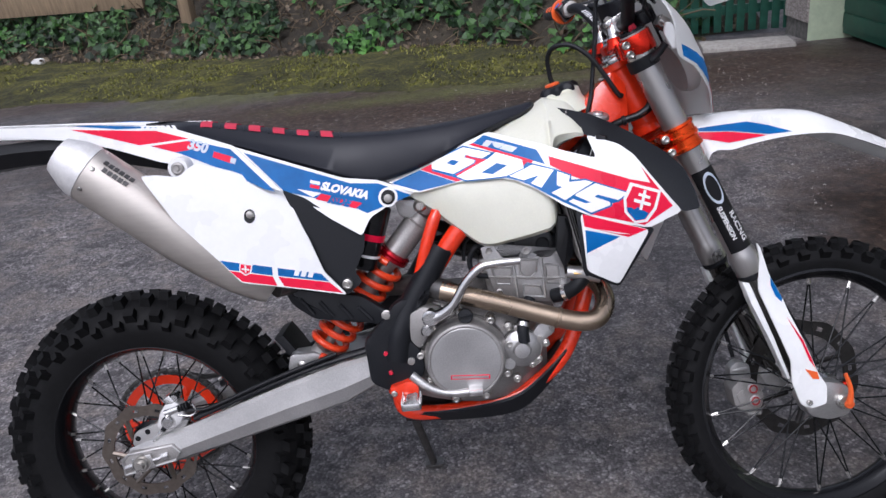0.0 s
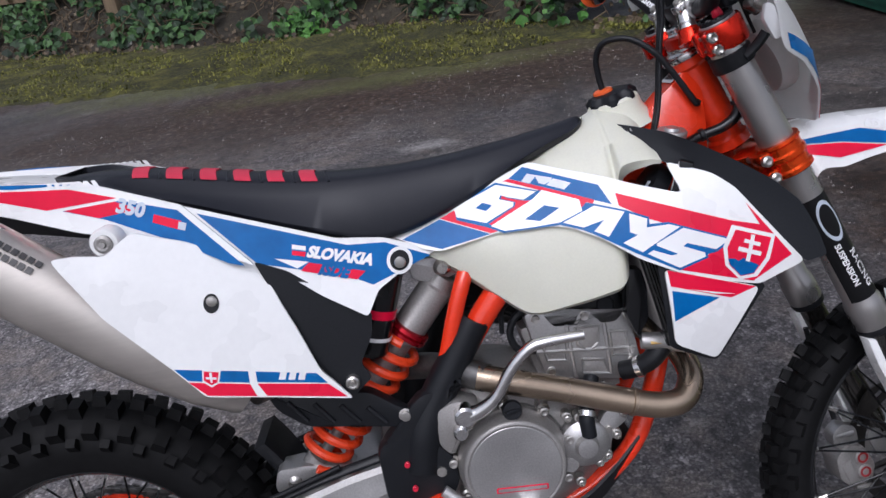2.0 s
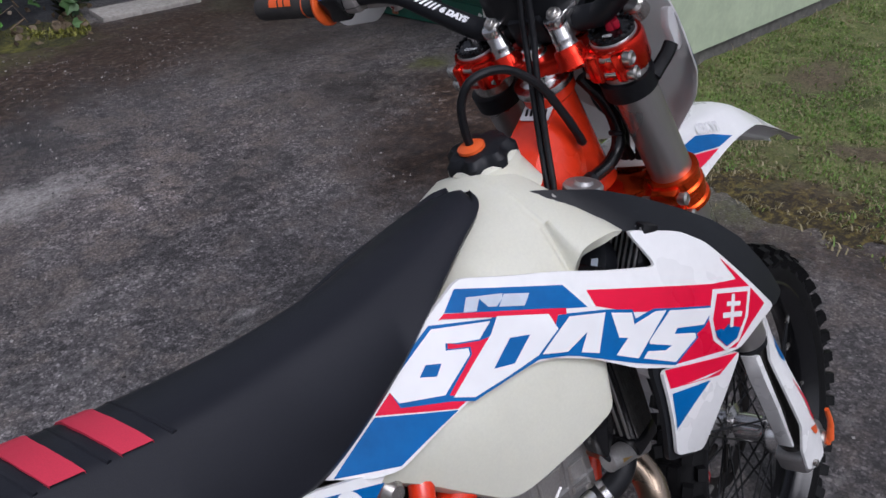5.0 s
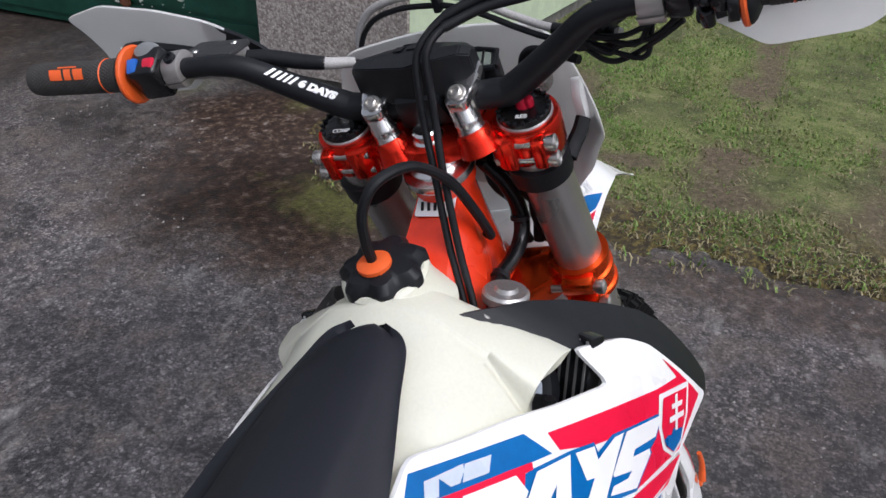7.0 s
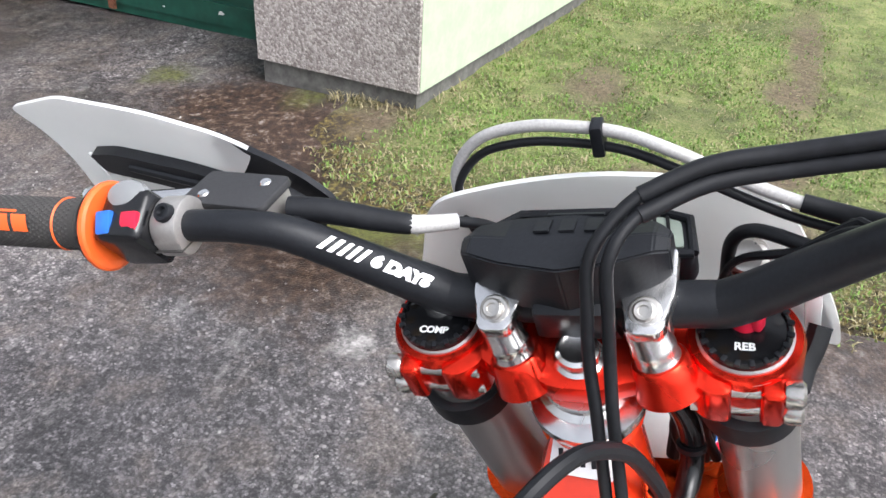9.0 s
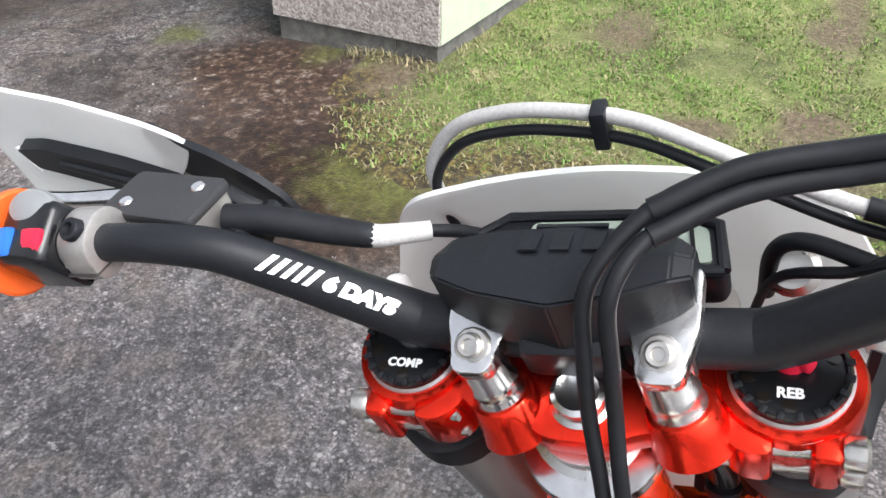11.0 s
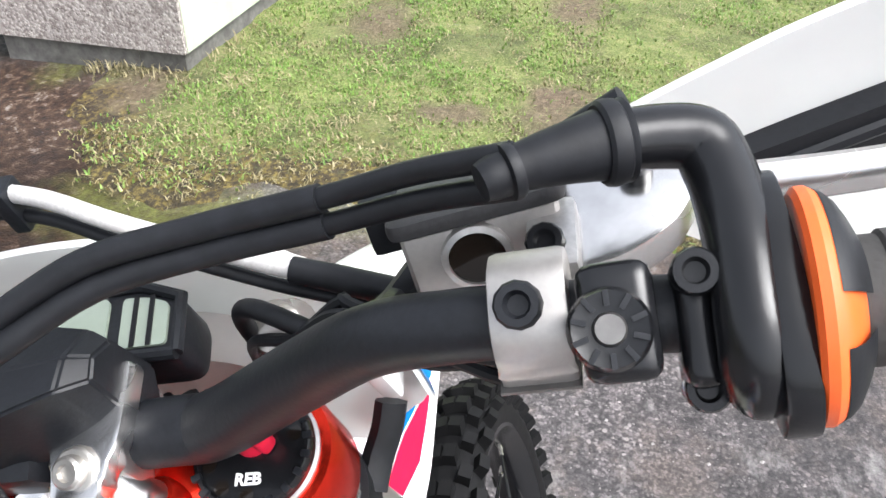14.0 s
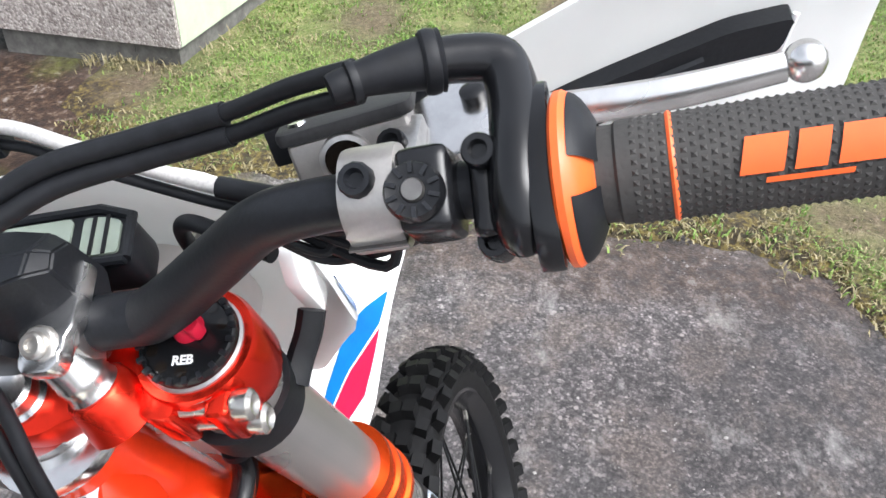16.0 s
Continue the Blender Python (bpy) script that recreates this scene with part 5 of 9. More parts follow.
def loft(sections, mirror=True, cap=True):
    """Joins cross-sections: each (x, [(y, z) from the middle of the top, round one side]); mirrored to the other side."""
    bm = bmesh.new()
    rings = []
    for x, half in sections:
        ring = [(y, z) for y, z in half]
        if mirror:
            ring = ring + [(-y, z) for y, z in reversed(half) if abs(y) > 1e-6]
        rings.append([bm.verts.new((x(y, z) if callable(x) else x, y, z)) for y, z in ring])
    for a, b in zip(rings, rings[1:]):
        for k in range(len(a)):
            bm.faces.new((a[k], a[(k + 1) % len(a)], b[(k + 1) % len(a)], b[k]))
    if cap:
        bm.faces.new(rings[0])
        bm.faces.new(rings[-1])
    return bm


def smooth_sections(keys, n=4):
    """Fills in between cross-sections along a smooth line."""
    flat = [[x] + [c for p in half for c in p] for x, half in keys]
    dim = len(flat[0])
    out = []
    P = [flat[0]] + flat + [flat[-1]]
    for i in range(1, len(P) - 2):
        for k in range(n):
            t = k / n
            a, b, c, d = P[i - 1:i + 3]
            out.append([0.5 * (2 * b[j] + (c[j] - a[j]) * t + (2 * a[j] - 5 * b[j] + 4 * c[j] - d[j]) * t * t + (3 * b[j] - a[j] - 3 * c[j] + d[j]) * t ** 3) for j in range(dim)])
    out.append(flat[-1])
    return [(r[0], [(r[j], r[j + 1]) for j in range(1, dim, 2)]) for r in out]


# rear mudguard top between the tail panels
part("rear_mudguard", loft(smooth_sections([(x, [(0.0, z + 0.012), (0.05, z + 0.011), (w - 0.012, z + 0.004), (w, z - 0.004), (w, z - 0.012), (w - 0.02, z - 0.014), (0.0, z - 0.008)]) for x, z, w in ((-0.46, 1.076, 0.085), (-0.30, 1.063, 0.100), (-0.12, 1.050, 0.104), (0.06, 1.031, 0.106), (0.20, 1.000, 0.110))])), white_plastic, bike, "white rear mudguard")
part("tail_underside", loft(smooth_sections([(x, [(0.0, z + 0.02), (w, z + 0.02), (w + 0.004, z), (w - 0.03, z - 0.03), (0.0, z - 0.035)]) for x, z, w in ((-0.47, 0.93, 0.05), (-0.36, 0.985, 0.07), (-0.20, 1.012, 0.085), (0.0, 1.005, 0.09), (0.2, 0.96, 0.10))])), black_plastic, bike, "black tail underside and lamp bracket")


# seat
SEAT_TOP = ((-1.0, -0.013), (-0.8, -0.007), (-0.45, -0.003), (0.0, -0.005), (0.25, -0.012), (0.5, -0.023), (0.8, -0.036), (1.0, -0.050))


def seat_profile(x, zt, zb, wt, wb):
    """(y, z) across the top; the cover sags towards the left, less so at the nose."""
    sag = float(np.interp(x, [0.70, 0.86], [1.0, 0.25]))
    return [(y * wt, zt + (dz if y <= 0 else -0.005 + (dz + 0.005) * sag)) for y, dz in SEAT_TOP]


def seat_section(x, zt, zb, wt, wb):
    top = seat_profile(x, zt, zb, wt, wb)
    low = min(top[-1][1] - 0.012, zt - 0.03)
    return (x, [(-wb + 0.006, zb), (-wb, zb + 0.01), (-wt - 0.006, max(zb + 0.011, zt - 0.03))] + top + [(wt + 0.006, max(zb + 0.011, low)), (wb, zb + 0.01), (wb - 0.006, zb), (0.0, zb - 0.001)])


seat_keys = [(0.112, 1.041, 1.034, 0.050, 0.068), (0.145, 1.044, 1.030, 0.068, 0.094), (0.19, 1.042, 1.014, 0.077, 0.108), (0.24, 1.036, 0.996, 0.080, 0.116), (0.33, 1.018, 0.965, 0.082, 0.122), (0.42, 1.000, 0.930, 0.082, 0.126), (0.50, 0.988, 0.902, 0.080, 0.126), (0.57, 0.982, 0.882, 0.078, 0.124), (0.63, 0.980, 0.886, 0.074, 0.116), (0.72, 0.984, 0.914, 0.068, 0.100), (0.80, 0.992, 0.946, 0.058, 0.080), (0.86, 1.000, 0.966, 0.046, 0.060), (0.893, 1.005, 0.976, 0.038, 0.050), (0.908, 1.008, 0.982, 0.032, 0.044), (0.918, 1.008, 0.988, 0.024, 0.034), (0.924, 1.004, 0.992, 0.012, 0.018)]
seat = part("seat", loft(smooth_sections([seat_section(*k) for k in seat_keys]), False), seat_vinyl, bike, "matt black ribbed seat with red pads", sharp=1.3)


def seat_top(x, y):
    """Height of the seat's surface."""
    xs = [k[0] for k in seat_keys]
    zt, zb, wt, wb = [float(np.interp(x, xs, [k[j] for k in seat_keys])) for j in (1, 2, 3, 4)]
    pts = [(-wb, zb + 0.01), (-wt - 0.006, zt - 0.03)] + seat_profile(x, zt, zb, wt, wb) + [(wt + 0.02, zt - 0.08)]
    return float(np.interp(y, [p[0] for p in pts], [p[1] for p in pts]))


for k in range(6):
    x0 = 0.228 + 0.0495 * k
    bm = bmesh.new()
    ny, nx = 14, 3
    rim = []
    for lay in (0.0022, -0.004):
        rows = []
        for j in range(ny + 1):
            y = -0.079 + 0.158 * j / ny
            row = []
            for i in range(nx + 1):
                x = x0 + 0.024 * i / nx - 0.010 * (1 - (y / 0.079) ** 2)
                row.append(bm.verts.new((x, y, seat_top(x, y) + lay)))
            rows.append(row)
        rim.append(rows)
        for a, b in zip(rows, rows[1:]):
            for i in range(nx):
                bm.faces.new((a[i], a[i + 1], b[i + 1], b[i]))
    for j in range(ny):
        for i in (0, nx):
            bm.faces.new((rim[0][j][i], rim[0][j + 1][i], rim[1][j + 1][i], rim[1][j][i]))
    part("grip_pad", bm, stripe_vinyl, seat, "red grip pad")
    # stitched groove beside each pad
    part("seat_rib", mesh((tube, [(x0 + 0.040 - 0.010 * (1 - (y / 0.079) ** 2), y, seat_top(x0 + 0.040, y) + 0.0002) for y in [-0.079 + 0.0158 * j for j in range(11)]], 0.0022, 6)), seat_vinyl, seat)

# fuel tank: lower lobes, waist under the shrouds, upper saddle and filler neck
tank = part("fuel_tank", loft(smooth_sections([
    (0.640, [(0.0, 0.868), (0.05, 0.868), (0.095, 0.866), (0.108, 0.868), (0.112, 0.855), (0.108, 0.846), (0.06, 0.842), (0.0, 0.842)]),
    (0.690, [(0.0, 0.880), (0.055, 0.880), (0.095, 0.876), (0.114, 0.872), (0.120, 0.845), (0.114, 0.812), (0.100, 0.802), (0.0, 0.802)]),
    (0.745, [(0.0, 0.900), (0.060, 0.900), (0.096, 0.895), (0.122, 0.868), (0.134, 0.825), (0.126, 0.764), (0.112, 0.756), (0.0, 0.756)]),
    (0.790, [(0.0, 0.930), (0.060, 0.930), (0.094, 0.923), (0.126, 0.870), (0.144, 0.812), (0.134, 0.732), (0.118, 0.724), (0.0, 0.724)]),
    (0.850, [(0.0, 0.962), (0.058, 0.960), (0.092, 0.945), (0.130, 0.884), (0.155, 0.818), (0.149, 0.740), (0.134, 0.731), (0.0, 0.731)]),
    (0.904, [(0.0, 0.986), (0.056, 0.980), (0.095, 0.955), (0.136, 0.898), (0.160, 0.822), (0.159, 0.752), (0.146, 0.743), (0.0, 0.743)]),
    (0.930, [(0.0, 1.003), (0.055, 0.993), (0.098, 0.961), (0.134, 0.901), (0.160, 0.828), (0.160, 0.762), (0.148, 0.753), (0.0, 0.753)]),
    (0.942, [(0.0, 1.010), (0.054, 0.997), (0.099, 0.963), (0.126, 0.906), (0.142, 0.840), (0.146, 0.790), (0.13, 0.780), (0.0, 0.780)]),
    (0.950, [(0.0, 1.014), (0.054, 0.999), (0.101, 0.966), (0.139, 0.935), (0.122, 0.910), (0.106, 0.898), (0.09, 0.890), (0.0, 0.886)]),
    (0.985, [(0.0, 1.010), (0.050, 0.994), (0.108, 0.964), (0.148, 0.940), (0.145, 0.930), (0.118, 0.926), (0.08, 0.924), (0.0, 0.920)]),
    (1.004, [(0.0, 0.994), (0.045, 0.982), (0.112, 0.954), (0.152, 0.936), (0.148, 0.931), (0.120, 0.929), (0.08, 0.928), (0.0, 0.926)]),
], 5)), tank_plastic, bike, "translucent cream plastic fuel tank")
NECK = at(0.988, 0.012, 0.999, 2, -14, 0) @ Matrix.Scale(0.96, 4)
part("filler_neck", mesh((lathe, [(0.062, -0.028), (0.052, -0.012), (0.046, 0.002), (0.044, 0.020), (0.040, 0.024)], NECK, 32)), tank_plastic, tank)
cap = bmesh.new()
lobes = 7
rings = []
for r, h, amp in ((0.038, 0.014, 0.0016), (0.042, 0.018, 0.0034), (0.041, 0.028, 0.0040), (0.034, 0.036, 0.0034), (0.022, 0.039, 0.0006)):
    rings.append([cap.verts.new(NECK @ Vector(((r + amp * math.cos(lobes * a)) * math.cos(a), (r + amp * math.cos(lobes * a)) * math.sin(a), h))) for a in [2 * math.pi * k / 80 for k in range(80)]])
for a, b in zip(rings, rings[1:]):
    for k in range(80):
        cap.faces.new((a[k], a[(k + 1) % 80], b[(k + 1) % 80], b[k]))
cap.faces.new(rings[0])
cap.faces.new(rings[-1])
fuel_cap = part("fuel_cap", cap, black_plastic, tank, "black lobed fuel cap with an orange centre")
part("cap_insert", mesh((lathe, [(0.0, 0.0455), (0.012, 0.0455), (0.017, 0.043), (0.017, 0.039)], NECK @ at(-0.010, 0, 0), 24)), orange_plastic, tank, "orange cap insert")
part("breather_hose", mesh((tube, [(0.970, 0.012, 1.034), (0.965, 0.011, 1.060), (0.963, 0.005, 1.090), (0.975, -0.008, 1.112), (1.010, -0.024, 1.112), (1.045, -0.038, 1.085), (1.072, -0.044, 1.045), (1.098, -0.046, 1.002), (1.106, -0.038, 0.999)], 0.0051, 10, None, 6)), rubber, bike, "black breather hose from the fuel cap")


# ---- frame, engine, exhaust, swingarm ----
HEAD = pose(1.087, 0, 1.113) @ pose(0, 0, 0, 0, -23, 0)
part("head_tube", mesh((lathe, [(0.026, -0.215), (0.034, -0.210), (0.034, -0.195), (0.029, -0.19), (0.029, -0.065), (0.034, -0.06), (0.034, -0.046), (0.026, -0.044)], HEAD, 32)), orange_paint, bike, "orange steering head")
part("head_bearing", mesh((lathe, [(0.020, -0.046), (0.037, -0.046), (0.038, -0.042), (0.037, -0.037), (0.030, -0.036), (0.020, -0.036)], HEAD, 32)), bright_metal, bike, "bright head bearing ring")
gusset = loft(smooth_sections([
    (0.955, [(0.0, 0.900), (0.020, 0.898), (0.030, 0.890), (0.040, 0.870), (0.036, 0.850), (0.0, 0.845)]),
    (1.002, [(0.0, 0.936), (0.024, 0.934), (0.033, 0.922), (0.046, 0.890), (0.044, 0.855), (0.0, 0.850)]),
    (1.022, [(0.0, 0.972), (0.025, 0.970), (0.033, 0.955), (0.049, 0.900), (0.046, 0.860), (0.0, 0.852)]),
    (1.032, [(0.0, 0.996), (0.026, 0.994), (0.033, 0.978), (0.050, 0.920), (0.047, 0.862), (0.0, 0.854)]),
    (1.045, [(0.0, 1.012), (0.026, 1.010), (0.033, 0.992), (0.049, 0.935), (0.046, 0.865), (0.0, 0.856)]),
    (1.064, [(0.0, 1.028), (0.025, 1.026), (0.032, 1.008), (0.046, 0.950), (0.043, 0.872), (0.0, 0.864)]),
    (1.082, [(0.0, 1.042), (0.024, 1.040), (0.031, 1.022), (0.042, 0.962), (0.040, 0.880), (0.0, 0.870)]),
    (1.096, [(0.0, 1.056), (0.021, 1.054), (0.030, 1.030), (0.038, 0.968), (0.036, 0.886), (0.0, 0.876)]),
    (1.118, [(0.0, 1.052), (0.016, 1.050), (0.026, 1.025), (0.032, 0.970), (0.030, 0.895), (0.0, 0.885)])], 4))
frame_part = part("frame_gusset", gusset, orange_paint, bike, "glossy orange frame gusset")
# security label on the gusset, unreadable: plain bars
lab = at(1.0795, -0.001, 1.0422, 0, -38, 2)
part("label_plate", mesh((plate, rounded([(-0.013, -0.021), (0.013, -0.021), (0.013, 0.021), (-0.013, 0.021)], 0.003), 0.001, lab)), white_film, frame_part, "white security label")
part("label_bar", mesh((box, 0.004, 0.036, 0.0012, lab @ at(0.0095, 0, 0.0008))), black_film, frame_part)
for k in range(5):
    part("label_bar", mesh((box, 0.010, 0.003, 0.0012, lab @ at(-0.002, -0.014 + 0.007 * k, 0.0008, 0, 0, 12))), black_film, frame_part)

for s in (-1, 1):
    part("frame_spar", mesh((tube, [(1.02, s * 0.045, 0.93), (0.90, s * 0.075, 0.875), (0.80, s * 0.095, 0.815), (0.742, s * 0.102, 0.763), (0.690, s * 0.106, 0.700), (0.640, s * 0.110, 0.630), (0.600, s * 0.115, 0.57), (0.580, s * 0.112, 0.50), (0.572, s * 0.10, 0.42)], 0.0205, 14, None, 4)), orange_paint, bike, "orange frame spar")
    part("frame_cradle", mesh((tube, [(1.070, s * 0.018, 0.87), (1.035, s * 0.030, 0.72), (1.004, s * 0.050, 0.605), (0.968, s * 0.066, 0.510), (0.925, s * 0.072, 0.440), (0.850, s * 0.074, 0.385), (0.770, s * 0.074, 0.362), (0.660, s * 0.074, 0.352), (0.585, s * 0.085, 0.368), (0.572, s * 0.095, 0.42)], 0.0165, 12, None, 4)), orange_paint, bike, "orange frame cradle tube")
    part("subframe_strut", mesh((tube, [(0.712, s * 0.090, 0.825), (0.690, s * 0.112, 0.790), (0.668, s * 0.116, 0.735), (0.650, s * 0.112, 0.680), (0.630, s * 0.108, 0.635)], 0.013, 12, None, 4)), orange_paint, bike, "orange subframe strut")
    # black guard over the spar and the pivot
    guard = part("frame_guard", mesh((side_plate, rounded([(0.640, 0.640), (0.672, 0.650), (0.640, 0.612), (0.615, 0.582), (0.612, 0.545), (0.636, 0.520), (0.640, 0.475), (0.620, 0.438), (0.560, 0.432), (0.520, 0.455), (0.516, 0.548), (0.545, 0.574), (0.592, 0.628)], 0.014, 4), s * 0.120, 0.036, 0.010)), black_plastic, bike, "black plastic frame guard")
    part("spar_sleeve", mesh((tube, [(0.700, s * 0.1065, 0.7275), (0.6985, s * 0.1067, 0.7255), (0.658, s * 0.110, 0.666), (0.618, s * 0.114, 0.604), (0.594, s * 0.118, 0.555), (0.582, s * 0.118, 0.50)], [0.024, 0.0262, 0.0265, 0.028, 0.030, 0.030], 20, None, 5)), black_plastic, guard)
    for x, z, mat, r in ((0.571, 0.602, bolt_metal, 0.008), (0.612, 0.498, bolt_metal, 0.008), (0.560, 0.520, red_plastic, 0.0048), (0.566, 0.477, red_plastic, 0.0048)):
        part("bolt", mesh((lathe, [(0.0, 0.003), (0.0035, 0.004), (r, 0.003), (r, -0.003), (r + 0.003, -0.004)], at(x, s * 0.1395, z) @ pose(0, 0, 0, -90 * s, 0, 0), 12)), mat, guard)
    # foot pegs
    peg = part("foot_peg", mesh((side_plate, rounded([(0.558, 0.448), (0.585, 0.455), (0.606, 0.462), (0.622, 0.450), (0.622, 0.425), (0.600, 0.412), (0.572, 0.420)], 0.010, 3), s * 0.142, 0.030, 0.006)), orange_paint, bike, "orange-mounted steel foot peg")
    part("peg_bolt", mesh((lathe, [(0.0, 0.001), (0.003, 0.001), (0.004, 0.004), (0.0065, 0.003), (0.0068, -0.004)], at(0.570, s * 0.1575, 0.436) @ pose(0, 0, 0, -90 * s, 0, 0), 14)), bolt_metal, peg)
    part("tread_plate", mesh((plate, rounded([(-0.021, -0.028), (0.021, -0.028), (0.021, 0.028), (-0.021, 0.028)], 0.007), 0.016, at(0.607, s * 0.186, 0.424), 0.003)), bright_metal, peg, "worn steel foot peg platform")
    for k in range(5):
        for j in (-1, 1):
            part("tooth", mesh((box, 0.004, 0.008, 0.009, at(0.607 + j * 0.0185, s * (0.163 + 0.0115 * k), 0.435), 0.0, 0.4)), bright_metal, peg)
    for k in range(4):
        part("cleat", mesh((box, 0.030, 0.0025, 0.006, at(0.607, s * (0.166 + 0.0125 * k), 0.434, 0, 0, 28), 0.0, 0.6)), bright_metal, peg)

# subframe and airbox body inside the panels
part("airbox", loft(smooth_sections([(0.20, [(0.0, 0.985), (0.09, 0.975), (0.10, 0.93), (0.095, 0.90), (0.0, 0.89)]), (0.36, [(0.0, 0.94), (0.105, 0.93), (0.125, 0.86), (0.12, 0.75), (0.0, 0.73)]), (0.48, [(0.0, 0.90), (0.09, 0.89), (0.125, 0.82), (0.120, 0.70), (0.0, 0.68)]), (0.55, [(0.0, 0.88), (0.08, 0.87), (0.105, 0.82), (0.06, 0.76), (0.0, 0.75)])], 3)), black_plastic, bike, "black airbox")
part("battery_cover", mesh((side_plate, rounded([(0.360, 0.680), (0.523, 0.648), (0.585, 0.600), (0.572, 0.578), (0.470, 0.600), (0.420, 0.606), (0.378, 0.640)], 0.012), -0.118, 0.030, 0.006)), black_plastic, bike, "ribbed black heel guard")
for k in range(4):
    part("guard_rib", mesh((tube, [(0.395 + 0.04 * k, -0.134, 0.655 - 0.010 * k), (0.420 + 0.04 * k, -0.134, 0.618 - 0.008 * k)], 0.0045, 8)), black_plastic, bike)
flap = []
for k in range(9):
    a = radians(8 + 3.6 * k)
    flap.append((0.372 * math.cos(a) + 0.010, 0.328 + 0.372 * math.sin(a)))
flap += [(x + 0.020, z + 0.008) for x, z in reversed(flap)]
part("mudflap", mesh((side_plate, flap, 0.0, 0.115, 0.004)), rubber, bike, "black rubber mudflap before the rear wheel")

# shock absorber
SH_TOP, SH_LOW = Vector((0.662, -0.064, 0.790)), Vector((0.392, -0.056, 0.492))
axis = along(SH_TOP, SH_LOW)
shock_len = (SH_LOW - SH_TOP).length
shock = part("shock_absorber", mesh((lathe, [(0.012, -0.012), (0.022, -0.006), (0.024, 0.012), (0.028, 0.016), (0.028, 0.105), (0.030, 0.108), (0.030, 0.116), (0.021, 0.118), (0.021, 0.20), (0.010, 0.205), (0.010, 0.36), (0.024, 0.365), (0.024, 0.385), (0.012, 0.39), (0.012, shock_len)], axis, 28)), engine_grey, bike, "rear shock absorber with an orange spring")
part("spring_collar", mesh((lathe, [(0.030, 0.092), (0.036, 0.094), (0.037, 0.100), (0.034, 0.102), (0.037, 0.104), (0.037, 0.110), (0.030, 0.112)], axis, 28)), red_anodised, shock, "red spring collar")
coil = []
for k in range(9 * 20 + 1):
    a = 2 * math.pi * k / 20
    coil.append(axis @ Vector((0.0365 * math.cos(a), 0.0365 * math.sin(a), 0.116 + 0.255 * k / 180)))
part("coil_spring", mesh((tube, coil, 0.0076, 8)), spring_orange, shock, "orange coil spring")
part("reservoir", mesh((lathe, [(0.0, -0.075), (0.026, -0.073), (0.031, -0.066), (0.031, 0.06), (0.026, 0.068), (0.0, 0.07)], along((0.552, -0.100, 0.765), (0.529, -0.100, 0.70)), 28)), satin_black, shock, "black shock reservoir")
part("maker_bar", mesh((lathe, [(0.0316, -0.010), (0.0316, 0.004)], along((0.552, -0.100, 0.765), (0.529, -0.100, 0.70)), 24)), red_film, shock)
part("maker_bar", mesh((lathe, [(0.0316, 0.034), (0.0316, 0.040)], along((0.552, -0.100, 0.765), (0.529, -0.100, 0.70)), 24)), white_film, shock)
part("shock_mount", mesh((side_plate, rounded([(0.610, 0.835), (0.690, 0.828), (0.692, 0.800), (0.652, 0.786), (0.615, 0.800)], 0.01), -0.055, 0.05, 0.006)), aluminium, bike, "cast upper shock mount")
part("mount_bolt", mesh((lathe, [(0.0, 0.004), (0.008, 0.004), (0.011, 0.0), (0.014, -0.004)], at(0.664, -0.112, 0.820) @ pose(0, 0, 0, 90, 0, 0), 16)), bolt_metal, bike)

